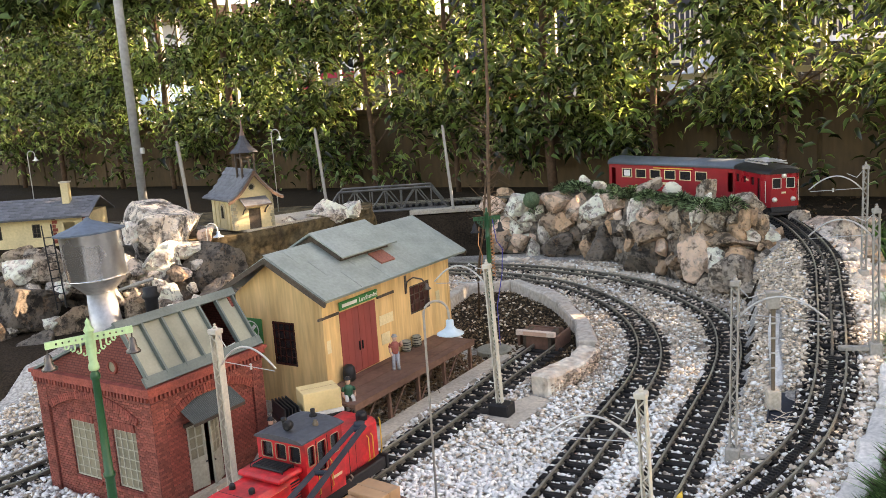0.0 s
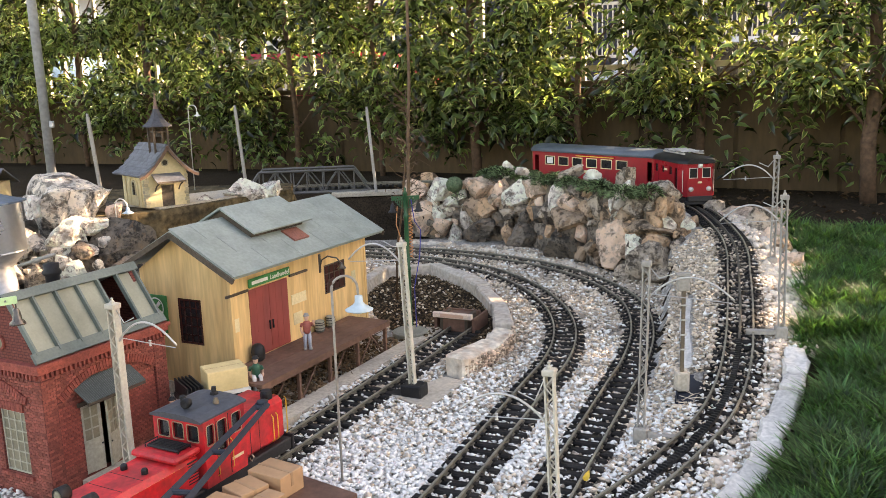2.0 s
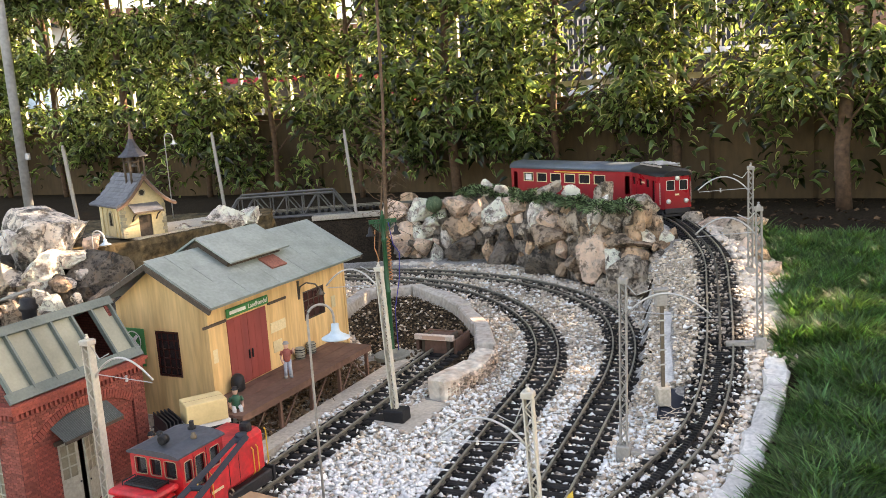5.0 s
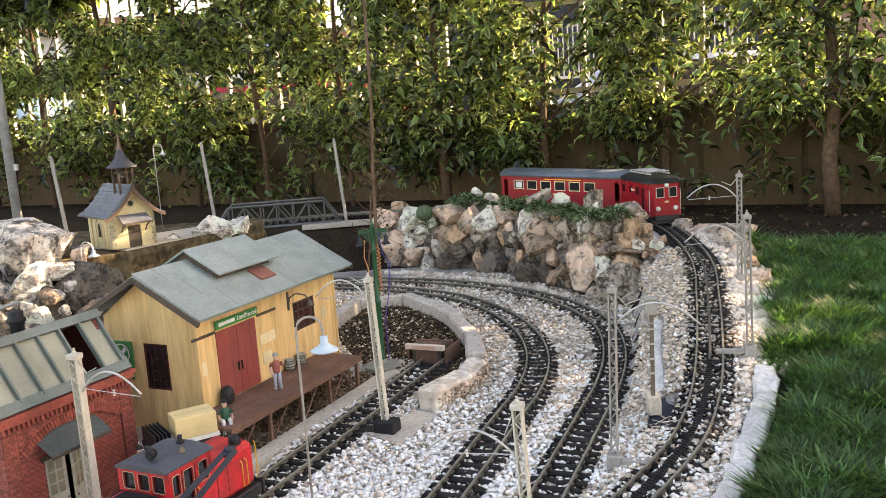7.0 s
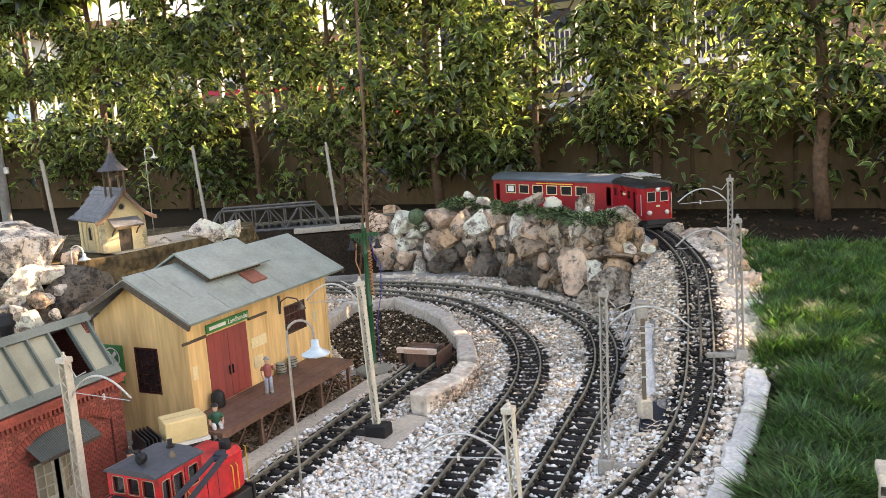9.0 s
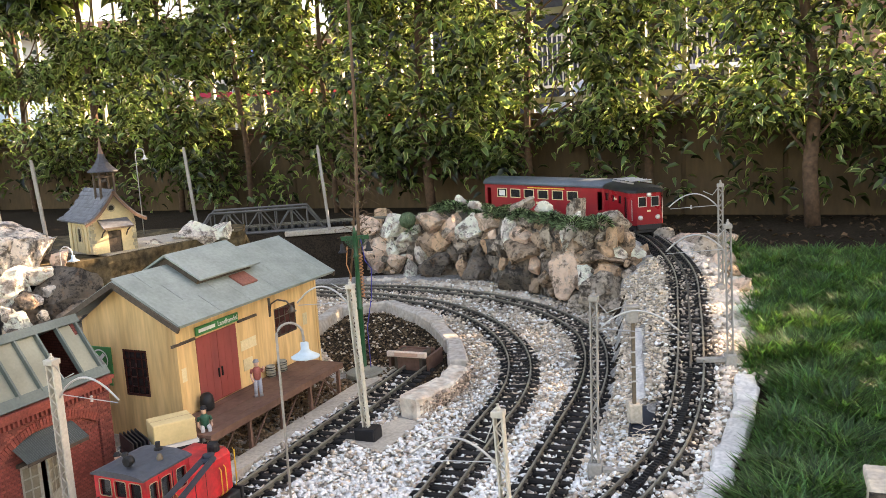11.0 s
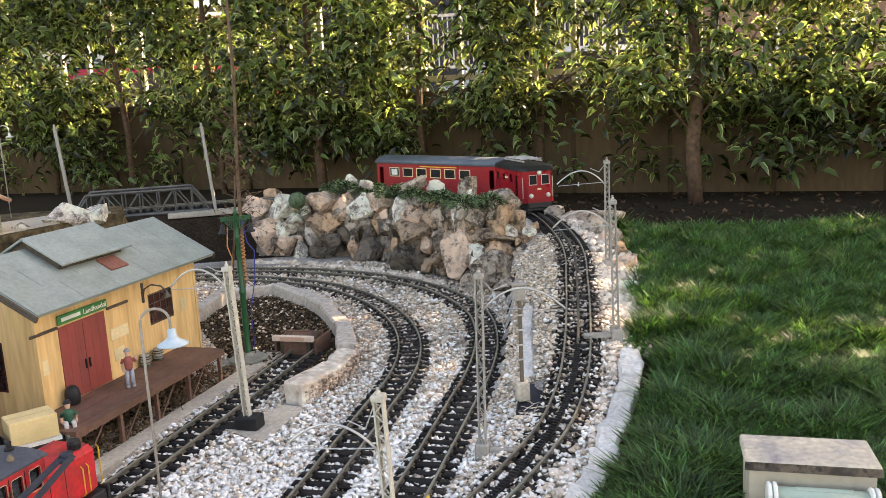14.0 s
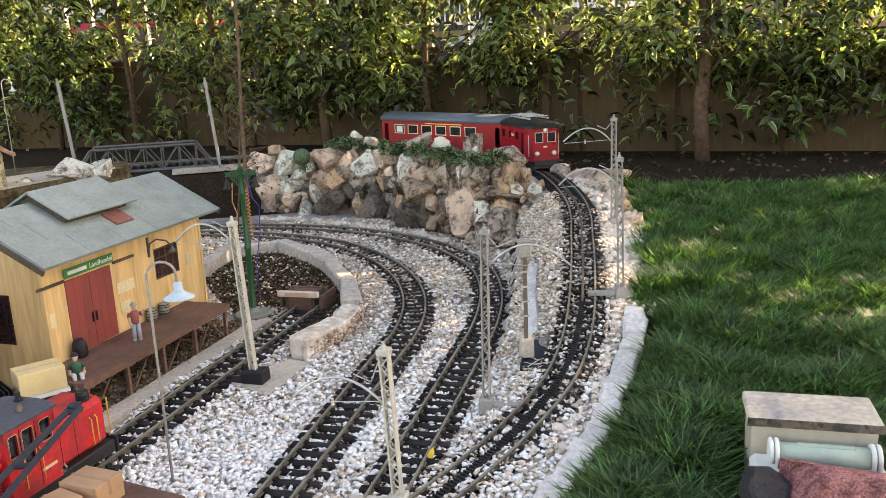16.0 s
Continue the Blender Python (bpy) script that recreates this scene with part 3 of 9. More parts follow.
def ground_z(x, y):
    x, y = np.atleast_1d(np.asarray(x, float)), np.atleast_1d(np.asarray(y, float))
    d, zc, right, ry = near_rack(x, y)
    z = np.full(x.shape, -0.02)
    emb = zc - 0.023 - 0.5 * np.clip(d - 0.06, 0, None) - 6 * np.clip(d - 0.14, 0, None)
    z = np.maximum(z, emb)
    lw = np.where(right & (x > 0.2) | (x > 0.95), lawn_z(y), -1)
    lw = np.where(right & (d > 0.1), lw, np.where(right, np.minimum(lw, zc - 0.023), lw))
    z = np.maximum(z, np.where(y > 0.12, lw, -0.02))
    back = (y > 3.12) & (x > -0.2) | (y > np.interp(x, (0.3, 0.8), (2.9, 2.3))) & (x > 0.3)
    z = np.where(back, np.maximum(z, np.interp(x, (0.84, 1.0), (0.122, 0.088))), z)
    z = np.where((y > 3.47) & (x <= -0.2), np.maximum(z, 0.12), z)
    left = (x < -1.0) & (y > 2.9)
    z = np.where(left, np.maximum(z, 0.125), z)
    low = np.clip((np.minimum(-0.238 + (y - 1.221) * 0.5, -0.19) - 0.05 - x) / 0.05, 0, 1) * np.where(x < -0.56, np.clip((1.78 - y) / 0.1, 0, 1), np.clip((1.31 - y) / 0.05, 0, 1))
    z = z - 0.05 * low * (z < 0) * np.clip((y - 0.2) / 0.2, 0, 1)
    behind = (x - WALL_AT.x) * WALL_N.x + (y - WALL_AT.y) * WALL_N.y > 0.1
    return np.where(behind, 0.10, z)


gx = np.r_[-70, -30, -12, -6, -4, np.arange(-2.8, 3.2, 0.035), 4, 6, 12, 30, 70]
gy = np.r_[-60, -20, -6, -2, -0.5, np.arange(0, 4.2, 0.035), 5, 6, 9, 16, 40, 80]
X, Y = np.meshgrid(gx, gy)
Z = np.concatenate([ground_z(a, b) for a, b in zip(X, Y)]).reshape(X.shape)
idx = np.arange(X.size).reshape(X.shape)
quads = np.stack([idx[:-1, :-1], idx[:-1, 1:], idx[1:, 1:], idx[1:, :-1]], -1).reshape(-1, 4)
tagged(mesh_np("ground", np.stack([X, Y, Z], -1).reshape(-1, 3), quads, "soil"), "brown garden soil under lawn and gravel", "ground", kind="structure")

# gravel bed under the loose chips, a few millimetres over the soil
bxs, bys = np.arange(-1.25, 0.80, 0.03), np.arange(0.25, 2.95, 0.03)
X, Y = np.meshgrid(bxs, bys)
Z = np.concatenate([ground_z(a, b) for a, b in zip(X, Y)]).reshape(X.shape) + 0.004
D = np.concatenate([np.where(near_rack(a, b)[2], near_rack(a, b)[0], 0) for a, b in zip(X, Y)]).reshape(X.shape)
idx = np.arange(X.size).reshape(X.shape)
quads = np.stack([idx[:-1, :-1], idx[:-1, 1:], idx[1:, 1:], idx[1:, :-1]], -1).reshape(-1, 4)
keep = D.ravel()[quads].max(1) < 0.12
tagged(mesh_np("ballast_bed", np.stack([X, Y, Z], -1).reshape(-1, 3), quads[keep], "gravel_bed"), "packed pale gravel bed under the model railway tracks", "gravel", kind="structure")

# garden wall with shallow panels, coping and the railing on it
wall_m = Matrix.Translation(WALL_AT) @ Matrix(((WALL_DIR.x, WALL_N.x, 0, 0), (WALL_DIR.y, WALL_N.y, 0, 0), (0, 0, 1, 0), (0, 0, 0, 1)))
wall = solo("wall_garden", bx(-5.2, 5.4, 0.0, 0.14, -0.3, WALL_TOP - 0.03), "backwall", "brown plastered garden wall behind a hedge", "wall", kind="structure", m=wall_m)
for i in range(27):
    x0 = -5.2 + i * 0.385
    part("panel", bx(x0 + 0.006, x0 + 0.379, -0.012, -0.001, 0.0, WALL_TOP - 0.05, bev=0.004), "backwall", wall)
part("coping", bx(-5.2, 5.4, -0.025, 0.165, WALL_TOP - 0.028, WALL_TOP, bev=0.006), "backwall", wall)
fence = thing("railing", wall_m @ pose(0, 0.07, WALL_TOP), "cream-white painted steel railing on the garden wall", "railing")
for z in (0.04, 0.42, 0.95):
    part("rail", bx(-5.2, 5.4, -0.01, 0.01, z, z + 0.025), "fence_white", fence)
bar = part("bar", bx(-0.010, 0.010, -0.010, 0.010, 0.0, 1.0), "fence_white", fence)
bar.location.x = -5.15
for i in range(1, 64):
    ob = new("bar", bar.data)
    ob.parent, ob.location.x = fence, -5.15 + i * 0.165


# ---- tracks ----
def bar_along(bm, pts, off, w, z0, z1):
    """A rectangular bar beside a centre line."""
    rings = []
    for i, p in enumerate(pts):
        d = pts[min(i + 1, len(pts) - 1)] - pts[max(i - 1, 0)]
        n = np.array((-d[1], d[0])) / math.hypot(d[0], d[1])
        a, b = p[:2] + n * (off - w / 2), p[:2] + n * (off + w / 2)
        rings.append([bm.verts.new((q[0], q[1], p[2] + z)) for q, z in ((a, z0), (b, z0), (b, z1), (a, z1))])
    for a, b in zip(rings, rings[1:]):
        for k in range(4):
            bm.faces.new((a[k], a[(k + 1) % 4], b[(k + 1) % 4], b[k]))
    bm.faces.new(rings[0][::-1])
    bm.faces.new(rings[-1])
    return bm


def tie_mesh():
    bm = nb()
    w, h, l = 0.0065, 0.009, 0.043
    lo = [bm.verts.new((x, y, -0.017)) for x, y in ((-w, -l), (w, -l), (w, l), (-w, l))]
    mid = [bm.verts.new((x, y, -0.0105)) for x, y in ((-w, -l), (w, -l), (w, l), (-w, l))]
    top = [bm.verts.new((x, y, -0.008)) for x, y in ((-w * 0.7, -l + 0.003), (w * 0.7, -l + 0.003), (w * 0.7, l - 0.003), (-w * 0.7, l - 0.003))]
    for a, b in ((lo, mid), (mid, top)):
        for k in range(4):
            bm.faces.new((a[k], a[(k + 1) % 4], b[(k + 1) % 4], b[k]))
    bm.faces.new(top)
    for s in (-1, 1):
        box(bm, -0.0045, 0.0045, s * 0.0235 - 0.006, s * 0.0235 + 0.006, -0.008, -0.0052)
    me = bpy.data.meshes.new("tie")
    bm.to_mesh(me)
    bm.free()
    me.materials.append(M["tie"])
    return me


TIE = tie_mesh()
rnd = random.Random(3)


def track(line, label, pitch=0.0262, rack_rail=False, s0=0.0, limit=290):
    t = thing("track", Matrix.Identity(4), label, "railway track", "model railway tracks")
    pts = spline(line, 0.015)
    for s in (-1, 1):
        part("rail", bar_along(nb(), pts, s * 0.0235, 0.0032, -0.0018, 0.0), "rail", t)
        # web and foot carry their shade in a darker steel colour
        bm = bar_along(bar_along(nb(), pts, s * 0.0235, 0.0022, -0.0068, -0.0018), pts, s * 0.0235, 0.0055, -0.0085, -0.0068)
        part("rail_web", bm, "rail_dark", t)
    if rack_rail:
        low = np.array([p for p in pts if p[1] < 1.42 and p[0] > 0])
        high = np.array([p for p in pts if p[1] > 1.41 or p[0] < 0])
        bm = bar_along(nb(), low, 0.0, 0.009, -0.009, -0.0035)
        fine = spline(line, 0.0075)
        for p, q in zip(fine, fine[1:]):
            a = math.atan2(q[1] - p[1], q[0] - p[0])
            if p[1] < 1.42 and p[0] > 0:
                box(bm, -0.0014, 0.0014, -0.0045, 0.0045, -0.0036, -0.0006, m=pose(*p, 0, 0, math.degrees(a)))
        part("rack_rail", bm, "black", t, "black toothed rack rail")
        part("middle_rail", bar_along(bar_along(nb(), high, 0.0, 0.0024, -0.006, -0.0012), high, 0.0, 0.0050, -0.0085, -0.0062), "rail_dark", t)
    tp = spline(line, pitch)
    for i in range(1, min(len(tp) - 1, limit)):
        d = tp[i + 1] - tp[i - 1]
        ob = new("tie", TIE)
        ob.parent = t
        ob.matrix_basis = Matrix.LocRotScale(tuple(tp[i]), Euler((0, -math.atan2(d[2], math.hypot(d[0], d[1])), math.atan2(d[1], d[0]) + rnd.uniform(-0.02, 0.02))), None)
    return t


track(LINE_SIDING, "straight model railway siding with black sleepers and weathered rails")
track(LINE_INNER, "inner curved model railway track with black sleepers in white gravel")
track(LINE_OUTER, "outer curved model railway track with black sleepers in white gravel")
track(LINE_RACK, "climbing model rack railway track with a toothed middle rail", rack_rail=True)
track([(-1.33, 1.07, -0.05), (-1.08, 1.40, -0.05), (-0.83, 1.73, -0.05)], "model railway track with black sleepers behind the brick house")
track([(-1.22, 0.93, -0.05), (-0.97, 1.20, -0.05), (-0.90, 1.31, -0.05), (-0.86, 1.40, -0.05)], "short model railway track beside the brick house")
track([(-0.40, 0.62, 0), (-0.28, 0.79, 0), (-0.18, 0.935, 0)], "short model railway stub track under a flat wagon")


# ---- loose chips ----
def ico():
    f = (1 + 5 ** 0.5) / 2
    v = np.array([(-1, f, 0), (1, f, 0), (-1, -f, 0), (1, -f, 0), (0, -1, f), (0, 1, f), (0, -1, -f), (0, 1, -f), (f, 0, -1), (f, 0, 1), (-f, 0, -1), (-f, 0, 1)])
    fc = np.array([(0, 11, 5), (0, 5, 1), (0, 1, 7), (0, 7, 10), (0, 10, 11), (1, 5, 9), (5, 11, 4), (11, 10, 2), (10, 7, 6), (7, 1, 8), (3, 9, 4), (3, 4, 2), (3, 2, 6), (3, 6, 8), (3, 8, 9), (4, 9, 5), (2, 4, 11), (6, 2, 10), (8, 6, 7), (9, 8, 1)])
    return v / np.linalg.norm(v[0]), fc


def chip():
    v = np.array([(1, 0.3, 0.2), (0.1, 1, -0.2), (-1, 0.2, 0.25), (-0.2, -1, -0.1), (0.2, 0.1, 1), (-0.1, -0.2, -1)]) * 1.08
    fc = np.array([(0, 1, 4), (1, 2, 4), (2, 3, 4), (3, 0, 4), (1, 0, 5), (2, 1, 5), (3, 2, 5), (0, 3, 5)])
    return v, fc


def stones(name, xyz, size, material, label, flat=0.65, angular=False):
    v, f = chip() if angular else ico()
    n, nv = len(xyz), len(v)
    vv = v[None] * (1 + rng.uniform(-0.42, 0.42, (n, nv, 1)))
    ax = rng.uniform(0.65, 1.35, (n, 1, 3))
    ax[:, :, 2] *= flat
    vv = vv * ax
    a, b = rng.uniform(0, 6.28, n), rng.uniform(-0.5, 0.5, n)
    ca, sa, cb, sb = np.cos(a)[:, None], np.sin(a)[:, None], np.cos(b)[:, None], np.sin(b)[:, None]
    x, y, z = vv[..., 0], vv[..., 1], vv[..., 2]
    y, z = y * cb - z * sb, y * sb + z * cb
    x, y = x * ca - y * sa, x * sa + y * ca
    vv = np.stack([x, y, z], -1) * np.asarray(size).reshape(-1, 1, 1) + np.asarray(xyz)[:, None]
    ff = f[None] + (np.arange(n) * nv)[:, None, None]
    return tagged(mesh_np(name, vv.reshape(-1, 3), ff.reshape(-1, 3), material), label, "gravel", kind="stuff")


def inside(x, y, poly):
    r = np.zeros(len(x), bool)
    for (x0, y0), (x1, y1) in zip(poly, poly[1:] + poly[:1]):
        c = (y0 > y) != (y1 > y)
        r ^= c & (x < (x1 - x0) * (y - y0) / (y1 - y0 + 1e-12) + x0)
    return r


def off_line(pts, x, y):
    """Distance from a line of points, in steps small enough for sifting."""
    out = np.full(len(x), 9.0)
    for i in range(0, len(x), 4000):
        out[i:i + 4000] = np.hypot(x[i:i + 4000, None] - pts[None, :, 0], y[i:i + 4000, None] - pts[None, :, 1]).min(1)
    return out


U, V = Vector((0.4472, 0.8944)), Vector((-0.8944, 0.4472))
SHED, HOUSE = Vector((-0.383, 1.329)), Vector((-0.607, 1.098))
def patch(o, a, b, c, d):
    return [tuple(o + U * i + V * j) for i, j in ((a, c), (b, c), (b, d), (a, d))]
RING = [(-0.015, 1.465, 0), (0.045, 1.535, 0), (0.086, 1.62, 0), (0.10, 1.76, 0), (0.09, 1.95, 0), (0.035, 2.16, 0), (-0.055, 2.33, 0), (-0.125, 2.385, 0), (-0.2, 2.33, 0), (-0.245, 2.21, 0), (-0.262, 2.09, 0)]
ring = spline(RING, 0.01)
ring_poly = [(p[0], p[1]) for p in ring[::4]] + [(-0.2, 1.9), (-0.12, 1.7), (-0.01, 1.72)]
path_poly = patch(SHED, -0.16, 0.56, -0.112, -0.075)
slab_poly = [(-0.125, 1.365), (-0.062, 1.292), (0.008, 1.425), (-0.03, 1.452)]
EDGING = spline([(px, py, float(ground_z(px, py)[0])) for px, py in ((0.400, 1.379), (0.440, 1.524), (0.474, 1.640), (0.497, 1.720))], 0.01)
PLATE = (0.381, 1.288)
plate_poly = [(0.384, 1.356), (0.424, 1.338), (0.372, 1.221), (0.343, 1.239)]
lanes = [spline(l, 0.015) for l in (LINE_SIDING, LINE_INNER, LINE_OUTER)]

n = 250000
x, y = rng.uniform(-1.2, 0.72, n), rng.uniform(0.35, 2.75, n)
keep = rng.uniform(0, 1, n) < np.interp(y, (0.5, 1.2, 1.7, 2.4), (1.0, 1.0, 0.6, 0.4)) * np.where(x < -0.5, 0.5, 1.0)
d, zc, right, ry = near_rack(x, y)
dk = off_line(KERB, x, y)
keep &= ~(right & (d > 0.10)) & ~inside(x, y, ring_poly) & ~inside(x, y, path_poly) & ~inside(x, y, slab_poly)
keep &= ~inside(x, y, patch(SHED, 0.0, 0.5, -0.08, 0.3)) & ~inside(x, y, patch(HOUSE, 0.0, 0.25, 0.0, 0.29)) & (off_line(ring, x, y) > 0.026)
keep &= ~((y > 2.0) & (y > np.interp(x, ROCK_LINE[:, 0], ROCK_LINE[:, 1]) - 0.02)) & ~((x < -0.55) & (y > 1.75)) & (dk > 0.022) & (off_line(EDGING, x, y) > 0.014) & ~inside(x, y, plate_poly)
lane = np.minimum.reduce([off_line(l, x, y) for l in lanes] + [d])
keep &= (lane > 0.044) | (y > 1.5) | (rng.uniform(0, 1, n) < 0.6)
x, y, d = x[keep], y[keep], d[keep]
near = np.minimum.reduce([off_line(l, x, y) for l in lanes] + [d])
z = ground_z(x, y) + 0.004 + np.where(near < 0.05, rng.uniform(0.0005, 0.0048, len(x)) + np.where(d < 0.05, 0.0058, np.interp(y, (1.3, 1.9, 2.3), (0, 0.0022, 0.0038))), rng.uniform(-0.001, 0.009, len(x)))
size = rng.uniform(0.0022, 0.0046, len(x)) * np.interp(y, (0.9, 1.2, 1.5, 2.4), (1.22, 1.22, 1.15, 1.4))
beige = (rng.uniform(0, 1, len(x)) < np.interp(y, (1.05, 1.4, 1.8, 2.2), (0.03, 0.46, 0.76, 0.85))) | (d < 0.16) & (rng.uniform(0, 1, len(x)) < np.interp(y, (1.2, 1.5), (0.35, 0.68)))
dirt = (near < 0.046) & (rng.uniform(0, 1, len(x)) < np.interp(y, (1.0, 1.4, 2.0), (0.2, 0.45, 0.66)))
beige &= ~dirt
stones("track_grit", np.stack([x, y, z - 0.001], 1)[dirt], size[dirt], "grit", "dark brown grit lying between the sleepers", angular=True)
stones("gravel", np.stack([x, y, z], 1)[~beige & ~dirt], size[~beige & ~dirt], "chip_white", "white marble chips spread between model railway tracks", angular=True)
stones("mixed_gravel", np.stack([x, y, z], 1)[beige], size[beige], "chip_beige", "beige and brown pebbles mixed into the track ballast", angular=True)
# larger pebbles along the outer edge of the climbing track
i = np.searchsorted(rack[:, 1] * (np.arange(len(rack)) < 70), 1.12)
k = rng.integers(14, 92, 1900)
t2 = np.gradient(rack[:, :2], axis=0)
nr = np.stack([t2[:, 1], -t2[:, 0]], 1) / np.linalg.norm(t2, axis=1)[:, None]
o = rng.uniform(0.052, 0.15, 1900)
xy = rack[k, :2] + nr[k] * o[:, None] + rng.uniform(-0.01, 0.01, (1900, 2))
zz = np.maximum(ground_z(xy[:, 0], xy[:, 1]), rack[k, 2] - 0.016 - (o - 0.05) * 0.25) + 0.003
ok = (off_line(KERB, xy[:, 0], xy[:, 1]) > 0.026) & ((xy[:, 0] < np.interp(xy[:, 1], KERB[:, 1], KERB[:, 0])) | (xy[:, 1] > 1.375))
stones("edge_pebbles", np.stack([xy[:, 0], xy[:, 1], zz], 1)[ok], rng.uniform(0.0045, 0.0095, ok.sum()), "pebble_pink", "rounded pinkish-cream pebbles along the rack track's edge", flat=0.8)
m = (rack[:, 1] > 1.7) & (rack[:, 1] < 2.55) & (rack[:, 0] > 0.55)
k = rng.choice(np.flatnonzero(m), 1500)
o = rng.uniform(0.09, 0.225, 1500)
xy = rack[k, :2] + nr[k] * o[:, None]
zz = np.maximum(ground_z(xy[:, 0], xy[:, 1]), rack[k, 2] - 0.02 - (o - 0.05) * 0.3)
stones("bank_rubble", np.c_[xy, zz], rng.uniform(0.004, 0.013, 1500), "rubble", "rough grey-brown rubble on the outer bank of the rack track", flat=0.8, angular=True)
# litter of stones on the planter's soil
q = np.stack([rng.uniform(-0.3, 0.12, 6500), rng.uniform(1.6, 2.4, 6500)], 1)
q = q[inside(q[:, 0], q[:, 1], ring_poly) & (off_line(ring, q[:, 0], q[:, 1]) > 0.024) & (off_line(lanes[0], q[:, 0], q[:, 1]) > 0.05)]
stones("planter_pebbles", np.c_[q, np.full(len(q), -0.008)], rng.uniform(0.0012, 0.0036, len(q)), "soil_pebble", "small brown and pale pebbles on planter soil")
q = q[::14]
stones("pale_pebbles", np.c_[q + 0.006, np.full(len(q), -0.007)], rng.uniform(0.0018, 0.0042, len(q)), "chip_beige", "scattered pale stones on planter soil")

bm = nb()
bm.faces.new([bm.verts.new((p[0], p[1], -0.0125)) for p in ring_poly])
solo("planter_soil", bm, "soil", "dark soil inside the stone ring planter", "soil", kind="structure")


# ---- stone edgings ----
def block_run(owner, name, pts, width, z0, z1, length, material, jitter=0.003):
    """Stone blocks laid end to end along a line."""
    step = max(2, int(length / 0.01))
    i = 0
    while i + step // 2 < len(pts) - 1:
        j = min(i + max(2, step + rnd.randint(-3, 3)), len(pts) - 1)
        a, b = pts[i], pts[j]
        da, db = pts[min(i + 1, len(pts) - 1)] - pts[max(i - 1, 0)], pts[j] - pts[j - 1]
        bm = nb()
        vs = []
        for p, d, sgn in ((a, da, 1), (b, db, -1)):
            tdir = np.array((d[0], d[1])) / math.hypot(d[0], d[1])
            nn = np.array((-tdir[1], tdir[0]))
            c = p[:2] + tdir * 0.0015 * sgn
            for o, z in ((-1, z0), (1, z0), (1, z1), (-1, z1)):
                e = c + nn * (o * width / 2 + rnd.uniform(-jitter, jitter))
                vs.append(bm.verts.new((e[0], e[1], p[2] + z + (rnd.uniform(-jitter, jitter) if z == z1 else 0))))
        for f in ((0, 1, 2, 3), (7, 6, 5, 4), (0, 4, 5, 1), (1, 5, 6, 2), (2, 6, 7, 3), (3, 7, 4, 0)):
            bm.faces.new([vs[k] for k in f])
        bmesh.ops.recalc_face_normals(bm, faces=bm.faces)
        bmesh.ops.bevel(bm, geom=list(bm.edges), offset=0.004, segments=1, affect='EDGES')
        bmesh.ops.subdivide_edges(bm, edges=[e for e in bm.edges if e.calc_length() > 0.012], cuts=3, use_grid_fill=True)
        for v in bm.verts:
            q = v.co * 45
            v.co += Vector((noise.noise(q), noise.noise(q + Vector((9, 0, 0))), noise.noise(q + Vector((0, 7, 0))))) * jitter * 0.9
        bmesh.ops.triangulate(bm, faces=[f for f in bm.faces if len(f.verts) > 4])
        part(name, bm, material, owner, smooth=True).data.set_sharp_from_angle(angle=radians(35))
        i = j


kerb = thing("kerb", Matrix.Identity(4), "pale stone kerb between lawn and gravel", "kerb", kind="structure")
block_run(kerb, "stone", KERB, 0.038, -0.03, 0.007, 0.085, "kerb", 0.0055)
planter = thing("planter_wall", pose(0, 0, 0.004), "low rough stone wall ringing a soil bed", "low wall")
block_run(planter, "stone", ring[:26], 0.044, -0.03, 0.019, 0.13, "wallstone", 0.004)
block_run(planter, "stone", ring[25:], 0.038, -0.03, 0.018, 0.17, "ring_plaster", 0.0035)
k = rng.integers(1, len(ring) - 1, 900)
k = np.where(rng.uniform(0, 1, 900) < 0.5, rng.integers(1, 30, 900), k)
t3 = np.gradient(ring[:, :2], axis=0)
nr3 = np.stack([t3[:, 1], -t3[:, 0]], 1) / np.linalg.norm(t3, axis=1)[:, None]
xy = ring[k, :2] + nr3[k] * np.where(k < 26, 0.0205, 0.0178)[:, None]
stones("ring_cobbles", np.c_[xy, rng.uniform(-0.018, 0.016, 900)], rng.uniform(0.003, 0.0062, 900), "ring_cobble", "small brown and pink cobbles set in the planter wall's face")
foot_edge = thing("stone_edging", Matrix.Identity(4), "row of rough pale stones along the rockery's foot", "edging")
block_run(foot_edge, "stone", spline([(-0.15, 2.87, 0), (-0.038, 2.811, 0), (0.099, 2.682, 0), (0.243, 2.543, 0), (0.33, 2.42, 0), (0.40, 2.28, 0)], 0.01), 0.026, -0.04, -0.004, 0.055, "wallstone", 0.0085)
edging = thing("concrete_edging", Matrix.Identity(4), "narrow weathered concrete edging beside the rack track", "edging")
block_run(edging, "block", EDGING, 0.023, -0.05, 0.010, 0.15, "kerb")


def slab(name, poly, z0, z1, material, label, category="slab"):
    bm = nb()
    a = [bm.verts.new((x, y, z0)) for x, y in poly]
    b = [bm.verts.new((x, y, z1)) for x, y in poly]
    bm.faces.new(b)
    for i in range(len(poly)):
        j = (i + 1) % len(poly)
        bm.faces.new((a[i], a[j], b[j], b[i]))
    bmesh.ops.recalc_face_normals(bm, faces=bm.faces)
    return solo(name, bm, material, label, category, kind="structure")


slab("path", path_poly, -0.03, -0.009, "concrete", "beige concrete strip in front of the loading platform", "path")
slab("mast_footing", slab_poly, -0.03, -0.0085, "concrete", "thin beige concrete footing slab in the gravel")


